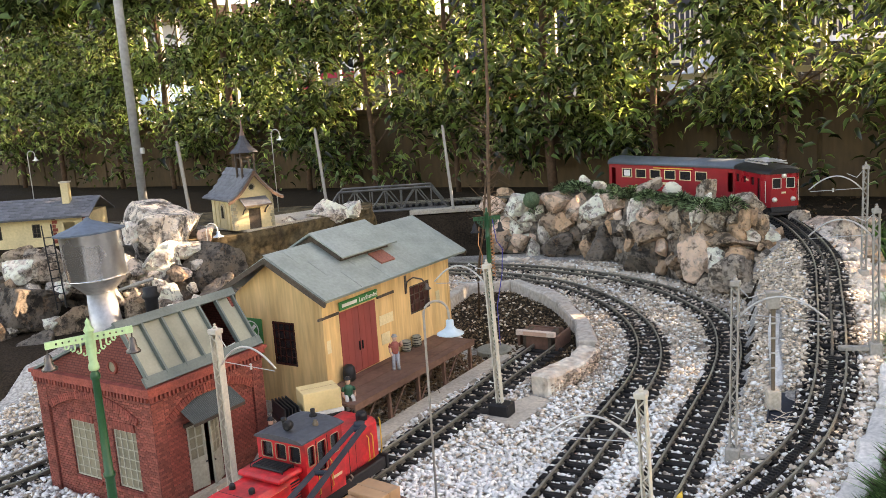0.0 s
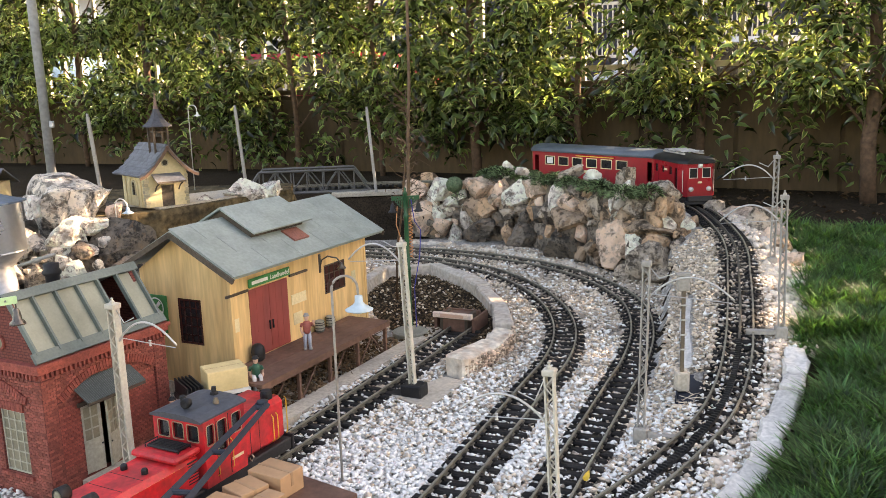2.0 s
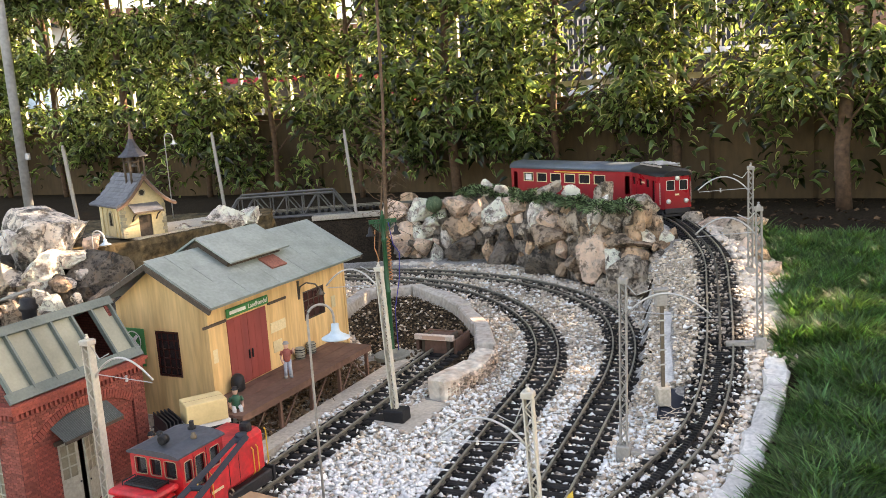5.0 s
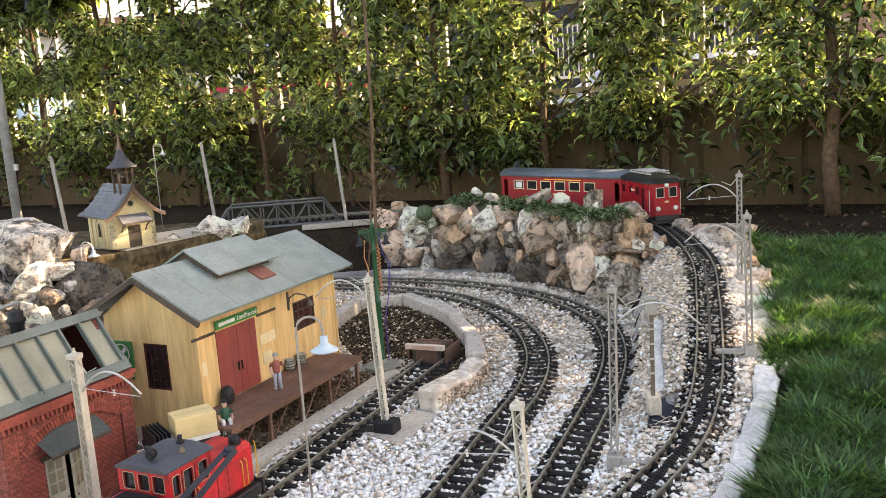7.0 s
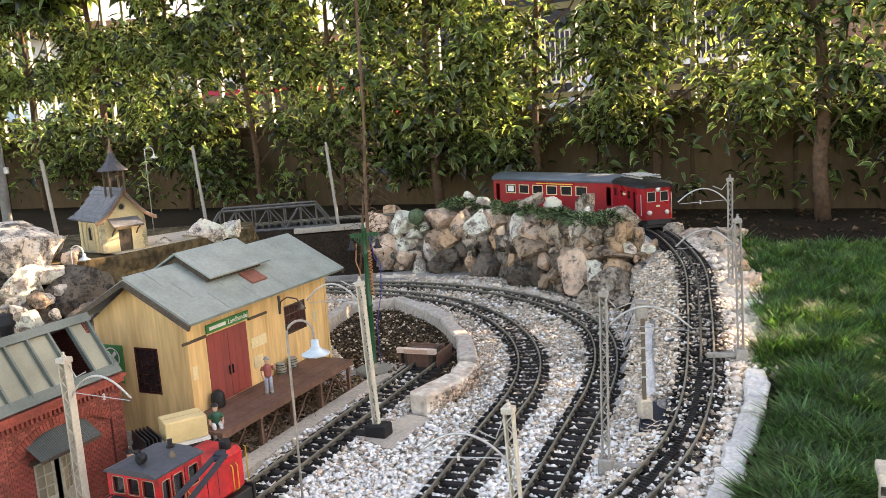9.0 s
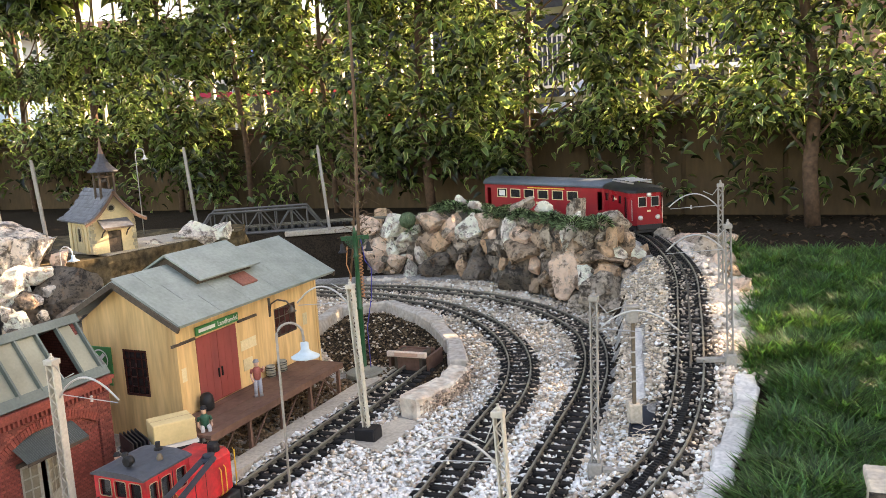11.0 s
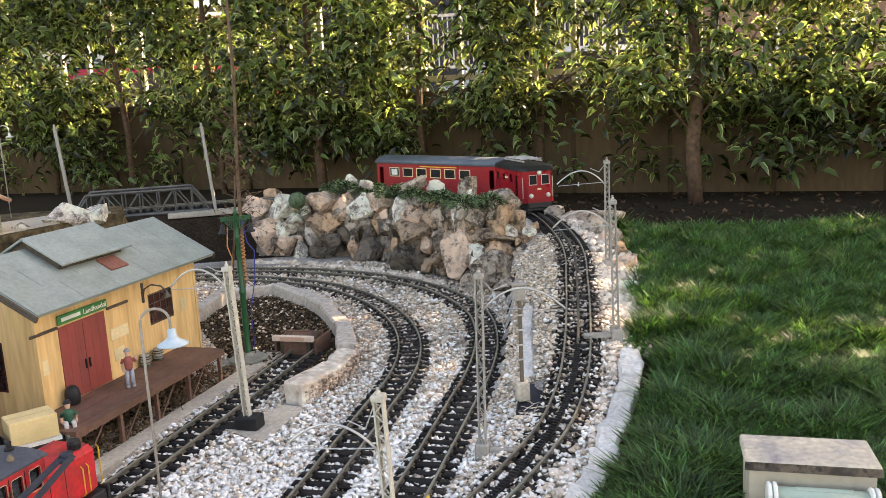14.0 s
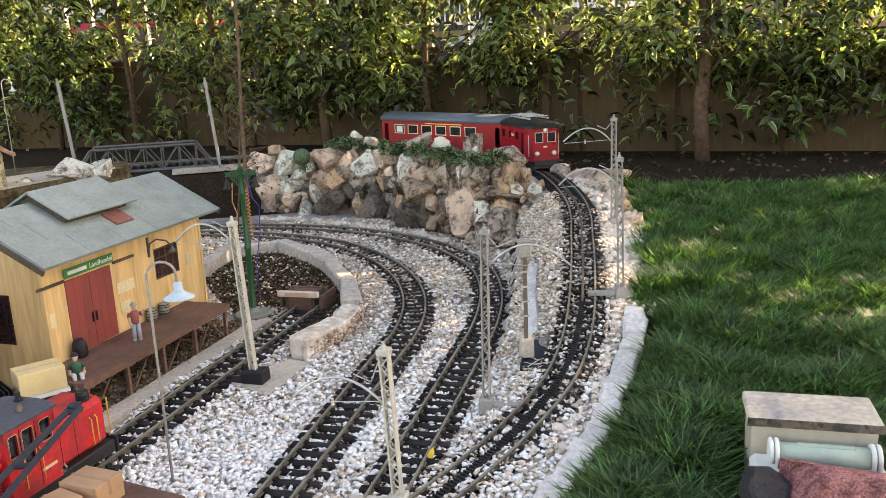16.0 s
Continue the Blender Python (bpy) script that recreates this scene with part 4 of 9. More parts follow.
# ---- rocks ----
def rock_mesh(w, d, h, seed, sharp=1.0, sub=3):
    """A broken stone: a rounded block with faces split off by planes, then roughened."""
    r = random.Random(seed)
    bm = nb()
    bmesh.ops.create_icosphere(bm, subdivisions=sub, radius=1.0)
    cuts = []
    for _ in range(13):
        n = Vector((r.gauss(0, 1), r.gauss(0, 1), r.gauss(0, 0.9))).normalized()
        cuts.append((n, r.uniform(0.54, 0.84)))
    off = Vector((seed * 3.7, seed * 1.3, 0))
    for v in bm.verts:
        c = v.co.copy()
        c *= 1.16 / (abs(c.x) ** 3.4 + abs(c.y) ** 3.4 + abs(c.z) ** 3.4) ** (1 / 3.4)
        for n, k in cuts:
            e = c.dot(n) - k
            if e > 0:
                c -= n * e
        f = 1.05 + 0.06 * sharp * noise.noise(c * 1.5 + off) + 0.04 * sharp * noise.noise(c * 3.6 + off) - 0.13 * sharp * abs(noise.noise(c * 5.5 + off)) - 0.07 * sharp * abs(noise.noise(c * 10 + off)) + 0.03 * sharp + 0.03 * sharp * noise.noise(c * 21 + off)
        c *= f
        v.co = Vector((c.x * w * 0.5, c.y * d * 0.5, c.z * h * 0.5))
    return bm


def rocks(owner, rows, seed, depth=0.8):
    for i, (x, y, z, w, h, kind) in enumerate(rows):
        ob = part("rock", rock_mesh(w * 1.22, max(w, h) * depth * 1.15, h * 1.22, seed + i, 1.25, 4 if max(w, h) > 0.055 else 3), "rock_" + kind, owner, smooth=False)
        ob.matrix_basis = pose(x, y, z, rnd.uniform(-8, 8), rnd.uniform(-9, 9), rnd.uniform(-25, 25))
        ob.data.shade_smooth()
        ob.data.set_sharp_from_angle(angle=radians(22))


garden = thing("rock_garden", Matrix.Identity(4), "retaining bank of cemented limestone rocks beside the tracks", "rockery")
# the cement core that the stones are set in
bm = nb()
front = spline([(p[0] + 0.006, p[1] + 0.03, 0) for p in ROCK_LINE], 0.011)
rows = []
for k, p in enumerate(front):
    to = np.array((0.36, 3.08)) - p[:2]
    to = to / np.linalg.norm(to)
    prof = ((0.0, -0.03), (0.006, 0.03), (0.022, 0.09), (0.035, 0.135), (0.05, 0.18), (0.075, 0.20), (0.13, 0.205), (0.2, 0.20), (0.24, 0.12))
    po, pz = zip(*prof)
    prof = [(float(np.interp(v, range(9), po)), float(np.interp(v, range(9), pz))) for v in np.linspace(0, 8, 28)]
    hh = 1.0 if p[0] > -0.02 else (0.70 if p[0] > -0.17 else 0.62)
    rows.append([])
    for j, (o, z) in enumerate(prof):
        if p[0] > 0.42 and z > 0.08:         # the high end steps back over a ledge of boulders
            o += 0.05 * min(1.0, (p[0] - 0.42) / 0.06)
        c = Vector((p[0] + to[0] * o, p[1] + to[1] * o, z * hh))
        c += Vector((noise.noise(c * 18), noise.noise(c * 18 + Vector((9, 0, 0))), noise.noise(c * 22 + Vector((0, 5, 0))))) * 0.013
        c += Vector((noise.noise(c * 55), noise.noise(c * 55 + Vector((9, 0, 0))), noise.noise(c * 60))) * 0.007
        rows[-1].append(bm.verts.new(c))
for a, b in zip(rows, rows[1:]):
    for j in range(len(a) - 1):
        bm.faces.new((a[j], b[j], b[j + 1], a[j + 1]))
bmesh.ops.recalc_face_normals(bm, faces=bm.faces)
part("cement_core", bm, "cement", garden, "grey rough cement", smooth=True)
# the top course
rocks(garden, [
    (0.093, 2.904, 0.175, 0.112, 0.084, "pink"), (0.157, 2.864, 0.147, 0.056, 0.095, "pink"), (0.219, 2.820, 0.143, 0.106, 0.100, "white"), (0.288, 2.726, 0.178, 0.098, 0.052, "pink"),
    (0.330, 2.621, 0.154, 0.058, 0.085, "white"), (0.384, 2.527, 0.190, 0.072, 0.052, "grey"), (0.416, 2.466, 0.199, 0.066, 0.042, "rust"), (0.424, 2.437, 0.169, 0.058, 0.076, "grey"),
    (0.371, 2.537, 0.157, 0.072, 0.048, "brown"), (0.455, 2.390, 0.171, 0.052, 0.088, "dark"), (0.474, 2.335, 0.177, 0.063, 0.104, "white"), (0.526, 2.305, 0.181, 0.080, 0.088, "grey")], 40)
rocks(garden, [
    (0.578, 2.262, 0.220, 0.086, 0.064, "grey"), (0.571, 2.238, 0.189, 0.042, 0.056, "rust"), (0.610, 2.258, 0.171, 0.046, 0.108, "brown"), (0.205, 2.930, 0.228, 0.040, 0.046, "white"),
    (0.244, 2.900, 0.224, 0.054, 0.040, "white"), (0.389, 2.680, 0.237, 0.078, 0.046, "grey"), (0.441, 2.620, 0.234, 0.046, 0.036, "white"), (0.518, 2.440, 0.240, 0.064, 0.052, "grey"),
    (-0.046, 2.966, 0.160, 0.080, 0.096, "white"), (-0.124, 3.010, 0.155, 0.080, 0.072, "pink")], 70)
# the courses below
rocks(garden, [
    (0.270, 2.745, 0.119, 0.052, 0.064, "rust"), (0.072, 2.902, 0.097, 0.086, 0.090, "brown"), (0.108, 2.878, 0.103, 0.066, 0.070, "rust"), (0.242, 2.748, 0.022, 0.100, 0.098, "dark"),
    (0.369, 2.522, 0.114, 0.165, 0.100, "brown"), (0.363, 2.500, 0.034, 0.136, 0.104, "dark"), (0.501, 2.315, 0.145, 0.084, 0.043, "rust"), (0.454, 2.318, 0.078, 0.078, 0.110, "pink"),
    (0.536, 2.265, 0.122, 0.126, 0.054, "brown"), (0.309, 2.645, 0.092, 0.060, 0.080, "dark"), (0.190, 2.815, 0.085, 0.060, 0.050, "grey")], 110)
rocks(garden, [
    (0.499, 2.235, 0.052, 0.060, 0.078, "white"), (0.537, 2.185, 0.078, 0.076, 0.050, "rust"), (0.584, 2.150, 0.016, 0.148, 0.066, "grey"), (0.630, 2.25, 0.107, 0.068, 0.040, "rust"),
    (0.545, 2.205, 0.048, 0.12, 0.085, "grey"), (0.615, 2.19, 0.065, 0.085, 0.070, "grey"), (0.672, 2.300, 0.122, 0.045, 0.044, "rust"), (0.640, 2.24, 0.135, 0.040, 0.036, "white"),
    (0.082, 2.872, 0.020, 0.110, 0.062, "dark"), (-0.099, 2.990, 0.069, 0.115, 0.110, "pink"), (0.630, 2.13, 0.045, 0.06, 0.05, "grey"), (0.49, 2.21, 0.0, 0.07, 0.05, "grey")], 140)
# small stones wedged deep between the large ones; dark kinds doubled to shade the gaps by colour
for i in range(46):
    q = rnd.uniform(1.2, len(ROCK_LINE) - 1.02)
    k = int(q)
    p = ROCK_LINE[k] + (ROCK_LINE[k + 1] - ROCK_LINE[k]) * (q - k)
    h = rnd.uniform(-0.01, 0.17)
    s = rnd.uniform(0.018, 0.04)
    ob = part("rock", rock_mesh(s, s * 0.8, s * rnd.uniform(0.6, 1.0), 500 + i, 1.2, 3), "rock_" + rnd.choice(("brown", "grey", "dark", "rust", "pink", "dark")), garden)
    ob.matrix_basis = pose(float(p[0]), float(p[1]) + 0.022 + 0.24 * h, h, rnd.uniform(-40, 40), rnd.uniform(-40, 40), rnd.uniform(0, 360))
    ob.data.shade_smooth()
    ob.data.set_sharp_from_angle(angle=radians(22))
# middling stones that fill the face between the named ones
fill = 0
while fill < 76:
    q = rnd.uniform(0.6, len(ROCK_LINE) - 1.02)
    k = int(q)
    p = ROCK_LINE[k] + (ROCK_LINE[k + 1] - ROCK_LINE[k]) * (q - k)
    h = rnd.uniform(0.0, 0.185)
    top = 1.0 if p[0] > -0.02 else 0.66
    back = 0.020 + 0.22 * h + (0.045 if p[0] > 0.44 and h > 0.08 else 0.0)
    s = rnd.uniform(0.042, 0.078)
    # paler kinds at the left end: pale plaster, and a sunlit patch put into colour
    kind = rnd.choice(("white", "pink", "grey", "white")) if p[0] < 0.10 else rnd.choice(("brown", "grey", "dark", "brown", "pink", "rust", "dark", "grey") if h < 0.12 else ("pink", "grey", "brown", "white", "rust", "grey"))
    ob = part("rock", rock_mesh(s * 1.15, s * 0.85, s * rnd.uniform(0.7, 1.05), 700 + fill, 1.3, 3), "rock_" + kind, garden)
    ob.matrix_basis = pose(float(p[0]), float(p[1]) + back, h * top, rnd.uniform(-30, 30), rnd.uniform(-35, 35), rnd.uniform(0, 360))
    ob.data.shade_smooth()
    ob.data.set_sharp_from_angle(angle=radians(22))
    fill += 1
# boulders shoring the outer side of the climbing track
bank_rocks = thing("bank_rocks", Matrix.Identity(4), "pale boulders shoring the outer side of the rack track", "boulders")
rocks(bank_rocks, [(0.875, 2.46, 0.122, 0.17, 0.062, "pink"), (0.80, 2.52, 0.125, 0.07, 0.045, "grey"), (0.862, 2.33, 0.118, 0.07, 0.04, "rust"), (0.812, 2.00, 0.108, 0.045, 0.04, "rust"), (0.775, 1.86, 0.105, 0.05, 0.04, "pink"), (0.855, 2.25, 0.118, 0.12, 0.07, "grey"), (0.825, 2.11, 0.112, 0.075, 0.05, "pink"), (0.73, 1.70, 0.085, 0.045, 0.035, "white")], 610)


# ---- buildings ----
def uv_metres(ob):
    """UVs in metres on each face, by its facing."""
    me = ob.data
    lay = me.uv_layers.new(name="UVMap")
    for p in me.polygons:
        n = p.normal
        for li in p.loop_indices:
            c = me.vertices[me.loops[li].vertex_index].co
            lay.data[li].uv = (c.x, c.z) if abs(n.y) > 0.7 else (c.y, c.z) if abs(n.x) > 0.7 else (c.x, c.y)
    return ob


def wall_holes(bm, x0, x1, z0, z1, y0, y1, holes, m=None):
    """A wall with openings through it: x along, z up, y0 to y1 thick. holes: x0, x1, z0, z1."""
    xs = sorted({x0, x1, *(v for h in holes for v in h[:2])})
    zs = sorted({z0, z1, *(v for h in holes for v in h[2:])})
    solid = lambda x, z: x0 < x < x1 and z0 < z < z1 and not any(h[0] < x < h[1] and h[2] < z < h[3] for h in holes)
    def quad(*c):
        bm.faces.new([bm.verts.new(p) for p in c])
    for a, b in zip(xs, xs[1:]):
        for c, d in zip(zs, zs[1:]):
            mx, mz = (a + b) / 2, (c + d) / 2
            if not solid(mx, mz):
                continue
            quad((a, y0, c), (b, y0, c), (b, y0, d), (a, y0, d))
            quad((b, y1, c), (a, y1, c), (a, y1, d), (b, y1, d))
            e = 1e-4
            if not solid(a - e, mz):
                quad((a, y1, c), (a, y0, c), (a, y0, d), (a, y1, d))
            if not solid(b + e, mz):
                quad((b, y0, c), (b, y1, c), (b, y1, d), (b, y0, d))
            if not solid(mx, c - e):
                quad((a, y1, c), (b, y1, c), (b, y0, c), (a, y0, c))
            if not solid(mx, d + e):
                quad((a, y0, d), (b, y0, d), (b, y1, d), (a, y1, d))
    bmesh.ops.remove_doubles(bm, verts=bm.verts, dist=1e-6)
    bm.verts.ensure_lookup_table()
    if m is not None:
        bmesh.ops.transform(bm, matrix=m, verts=bm.verts)
    return bm


TURN_X = Matrix(((0, 1, 0, 0), (1, 0, 0, 0), (0, 0, 1, 0), (0, 0, 0, 1)))      # swaps x and y


def window(owner, x0, x1, z0, z1, y, nx, nz, frame_mat, pane_mat, swap=False, fw=0.003, bar=0.0016, depth=0.003):
    """A glazed window in an opening; swap turns it into a wall that runs along y."""
    m = TURN_X if swap else None
    bm = nb()
    for a, b, c, d in ((x0, x1, z0, z0 + fw), (x0, x1, z1 - fw, z1), (x0, x0 + fw, z0 + fw, z1 - fw), (x1 - fw, x1, z0 + fw, z1 - fw)):
        box(bm, a, b, y, y + depth, c, d)
    bars = [box(nb(), x0 + (x1 - x0) * i / nx - bar / 2, x0 + (x1 - x0) * i / nx + bar / 2, y + 0.0004, y + depth - 0.0004, z0 + fw, z1 - fw) for i in range(1, nx)]
    bars += [box(nb(), x0 + fw, x1 - fw, y + 0.0006, y + depth - 0.0006, z0 + (z1 - z0) * i / nz - bar / 2, z0 + (z1 - z0) * i / nz + bar / 2) for i in range(1, nz)]
    if m is not None:
        for b in [bm] + bars:
            bmesh.ops.transform(b, matrix=m, verts=b.verts)
            bmesh.ops.recalc_face_normals(b, faces=b.faces)
    w = part("window", bm, frame_mat, owner)
    for b in bars:
        part("glazing_bar", b, frame_mat, w)
    bm = nb()
    box(bm, x0 + 0.001, x1 - 0.001, y + depth * 0.6, y + depth * 0.6 + 0.0012, z0 + 0.001, z1 - 0.001, m=m)
    bmesh.ops.recalc_face_normals(bm, faces=bm.faces)
    part("pane", bm, pane_mat, w)
    return w


def words(text, size, material, m, parent, name="lettering"):
    cu = bpy.data.curves.new(name, 'FONT')
    cu.body, cu.size, cu.extrude, cu.align_x, cu.align_y = text, size, 0.0003, 'CENTER', 'CENTER'
    tmp = bpy.data.objects.new(name, cu)
    me = bpy.data.meshes.new_from_object(tmp)
    bpy.data.objects.remove(tmp)
    me.materials.clear()
    me.materials.append(M[material])
    ob = new(name, me)
    ob.parent, ob.matrix_basis = parent, m
    return ob


# goods shed: local x along its front, y towards its back, origin under the front eave's near corner
shed = thing("goods_shed", pose(SHED.x, SHED.y, 0, 0, 0, 63.43), "yellow model goods shed with a grey-green sheet roof and red doors", "model building")
FX0, FX1, FY0, FY1, EAVE, PEAK = 0.022, 0.455, 0.026, 0.238, 0.214, 0.286
holes = [(0.069, 0.18, 0.052, 0.18), (0.302, 0.377, 0.117, 0.177)]
part("front_wall", wall_holes(nb(), FX0, FX1, -0.02, EAVE, FY0, FY0 + 0.006, holes), "shed_wall", shed)
part("back_wall", bx(FX0, FX1, FY1 - 0.006, FY1, -0.02, EAVE), "shed_wall", shed)
part("gable_wall", wall_holes(nb(), FY0 + 0.006, FY1 - 0.006, -0.02, EAVE, FX0, FX0 + 0.006, [(0.095, 0.15, 0.083, 0.167)], TURN_X), "shed_wall", shed)
part("gable_wall", bx(FX1 - 0.006, FX1, FY0 + 0.006, FY1 - 0.006, -0.02, EAVE), "shed_wall", shed)
for x in (FX0, FX1 - 0.006):
    bm = prism(nb(), [(FY0, EAVE), (FY1, EAVE), (0.132, PEAK)], x, x + 0.006)
    bmesh.ops.transform(bm, matrix=TURN_X, verts=bm.verts)
    bmesh.ops.recalc_face_normals(bm, faces=bm.faces)
    part("gable_top", bm, "shed_wall", shed)
for x in (FX0 - 0.0022, FX1 - 0.004):
    part("corner_post", bx(x, x + 0.0062, FY0 - 0.0022, FY0 + 0.004, -0.02, EAVE), "shed_wall", shed)
base = part("plinth", bx(FX0 - 0.003, FX1 + 0.003, FY0 - 0.003, FY1 + 0.003, -0.022, 0.006), "concrete", shed)
# roof: two slopes of lapped sheets
SL = (0.294 - 0.220) / 0.136
roof = part("roof", sheet(sheet(nb(), [(0.0, -0.004, 0.220), (0.49, -0.004, 0.220), (0.49, 0.132, 0.294), (0.0, 0.132, 0.294)], 0.005),
                          [(0.0, 0.268, 0.220), (0.0, 0.132, 0.294), (0.49, 0.132, 0.294), (0.49, 0.268, 0.220)], 0.005), "shed_roof", shed)
# narrow lapped sheets in three staggered courses
for r, (ya, yb) in enumerate(((-0.006, 0.045), (0.045, 0.090), (0.090, 0.134))):
    xs_r = [0.0] + [x for x in (0.02 + 0.088 * i + (0.0, 0.05, 0.027)[r] for i in range(7)) if 0.02 < x < 0.475] + [0.492]
    for i, (a, b) in enumerate(zip(xs_r, xs_r[1:])):
        lift = 0.0024
        zf = lambda y: 0.220 + (y + 0.004) * SL + lift
        part("roof_sheet", sheet(nb(), [(a + 0.0005, ya, zf(ya)), (b - 0.0005, ya, zf(ya)), (b - 0.0005, yb, zf(yb)), (a + 0.0005, yb, zf(yb))], 0.0016), "shed_roof", roof)
for y0, z0, y1, z1 in ((-0.007, 0.2175, 0.132, 0.2915), (0.271, 0.2175, 0.132, 0.2915)):
    for x in (-0.004, 0.4885):
        part("barge_board", sheet(nb(), [(x, y0, z0), (x + 0.004, y0, z0), (x + 0.004, y1, z1), (x, y1, z1)], 0.009), "dark_wood", roof)
# ridge lantern
for s, ys in ((1, (0.051, 0.132)), (-1, (0.213, 0.132))):
    part("lantern_roof", sheet(nb(), [(0.128, ys[0], 0.2725), (0.308, ys[0], 0.2725), (0.308, ys[1], 0.3165), (0.128, ys[1], 0.3165)], 0.0035), "shed_roof", roof)
bm = nb()
for x in (0.137, 0.292):
    prism(bm, [(0.068, 0.255), (0.196, 0.255), (0.196, 0.277), (0.132, 0.3115), (0.068, 0.277)], x, x + 0.004)
bmesh.ops.transform(bm, matrix=TURN_X, verts=bm.verts)
box(bm, 0.141, 0.292, 0.068, 0.071, 0.255, 0.278)
box(bm, 0.141, 0.292, 0.193, 0.196, 0.255, 0.278)
bmesh.ops.recalc_face_normals(bm, faces=bm.faces)
part("lantern_wall", bm, "dark_wood", roof)
hz_ = lambda y: 0.220 + (y + 0.004) * SL
part("roof_hatch", sheet(nb(), [(0.220, 0.030, hz_(0.03) + 0.0062), (0.266, 0.030, hz_(0.03) + 0.0062), (0.266, 0.062, hz_(0.062) + 0.0062), (0.220, 0.062, hz_(0.062) + 0.0062)], 0.0045), "red_hatch", roof, "red-brown hatch")
# doors
for a, b in ((0.0695, 0.1242), (0.1252, 0.1795)):
    d = part("door", bx(a, b, FY0 - 0.001, FY0 + 0.003, 0.0535, 0.1795), "red_door", shed, "dark red double door leaf")
    for k in range(1, 3):
        c = a + (b - a) * k / 3
        part("board_joint", bx(c - 0.0003, c + 0.0003, FY0 - 0.0013, FY0 - 0.001, 0.056, 0.177), "red_door", d)
    hx = b - 0.004 if a < 0.1 else a + 0.004
    part("handle", bx(hx - 0.0012, hx + 0.0012, FY0 - 0.0045, FY0 - 0.0011, 0.095, 0.112, bev=0.0006), "black", d)
part("slide_rail", bx(0.008, 0.066, FY0 - 0.004, FY0 - 0.0005, 0.179, 0.1835), "dark_wood", shed)
part("slide_rail", bx(0.186, 0.242, FY0 - 0.004, FY0 - 0.0005, 0.179, 0.1835), "dark_wood", shed)
sb = part("sign", bx(0.066, 0.184, FY0 - 0.006, FY0 - 0.003, 0.1845, 0.2005, bev=0.0008), "sign_green", shed, "green sign board with white lettering")
face = Matrix(((1, 0, 0, 0), (0, 0, -1, 0), (0, 1, 0, 0), (0, 0, 0, 1)))
words("Landhandel", 0.0125, "white", pose(0.152, FY0 - 0.0066, 0.1925) @ face, sb)
part("name_bar", bx(0.073, 0.117, FY0 - 0.0068, FY0 - 0.006, 0.1895, 0.1955), "white", sb)
window(shed, 0.302, 0.377, 0.117, 0.177, FY0 + 0.0005, 4, 3, "dark_wood", "pane_red")
window(shed, 0.095, 0.15, 0.083, 0.167, FX0 + 0.0005, 4, 5, "pane_red", "pane", swap=True, fw=0.004)
for a, b, c, d in ((0.19, 0.237, 0.122, 0.142), (0.193, 0.221, 0.082, 0.105), (0.027, 0.039, 0.113, 0.137), (0.40, 0.415, 0.12, 0.145)):
    part("poster", bx(a, b, FY0 - 0.0012, FY0 - 0.0004, c, d), "paper", shed, "yellowed paper notice")
xs = part("crossing_sign", bx(FX0 - 0.0035, FX0 - 0.001, 0.174, 0.228, 0.120, 0.169, bev=0.0008), "sign_green", shed, "green square sign with a white crossed ring")
rg = nb()
cy, cz, xr = 0.2005, 0.1455, FX0 - 0.0042
for k in range(24):
    a, b = 6.2832 * k / 24, 6.2832 * (k + 1) / 24
    q = [(xr, cy + r * math.cos(t), cz + r * math.sin(t)) for r, t in ((0.0165, a), (0.0165, b), (0.019, b), (0.019, a))]
    rg.faces.new([rg.verts.new(p) for p in q])
for sgn in (1, -1):
    box(rg, -0.0003, 0.0003, -0.0145, 0.0145, -0.0032, 0.0032, m=pose(xr, cy, cz, 45 * sgn))
part("crossed_ring", rg, "white", xs)
part("notice", bx(FX0 - 0.003, FX0 - 0.001, 0.178, 0.222, 0.098, 0.116, bev=0.0006), "sign_green", shed, "small green notice board")
# bracket lamp by the window
wl = part("wall_lamp", tube(nb(), [(0.287, FY0 - 0.002, 0.172), (0.287, FY0 - 0.006, 0.192), (0.292, FY0 - 0.018, 0.2), (0.30, FY0 - 0.034, 0.196), (0.304, FY0 - 0.042, 0.184)], 0.0017, 6), "lantern", shed, "brown swan-neck wall lamp", smooth=True)
part("shade", lathe(nb(), [(0.002, 0.008), (0.003, 0.004), (0.010, -0.004), (0.0095, -0.0045)], 14, (0.304, FY0 - 0.042, 0.179)), "lantern", wl, smooth=True)
part("mount", bx(0.284, 0.290, FY0 - 0.003, FY0 - 0.0002, 0.166, 0.204, bev=0.0008), "lantern", wl)

# loading platform
plat = thing("loading_platform", pose(SHED.x, SHED.y, 0, 0, 0, 63.43), "brown wooden loading platform along the goods shed", "platform")
for i in range(6):
    y = -0.076 + i * 0.0165
    part("plank", bx(-0.035, 0.378, y + 0.0002, y + 0.0163, 0.0475, 0.0525 + 0.0003 * (i % 2)), "deck", plat)
part("edge_beam", bx(-0.035, 0.378, -0.0785, -0.0765, 0.041, 0.053), "deck", plat)
for x in (-0.025, 0.07, 0.165, 0.26, 0.365):
    part("leg", bx(x, x + 0.006, -0.074, -0.068, -0.02, 0.0475), "deck", plat)
    part("cross_beam", bx(x, x + 0.006, -0.074, 0.022, 0.040, 0.0472), "deck", plat)
    if x < 0.3:
        part("strut", tube(nb(), [(x + 0.006, -0.071, -0.015), (x + 0.06, -0.071, 0.04)], 0.0018, 5), "deck", plat)
part("strut", tube(nb(), [(0.31, -0.071, 0.04), (0.362, -0.071, -0.015)], 0.0018, 5), "deck", plat)

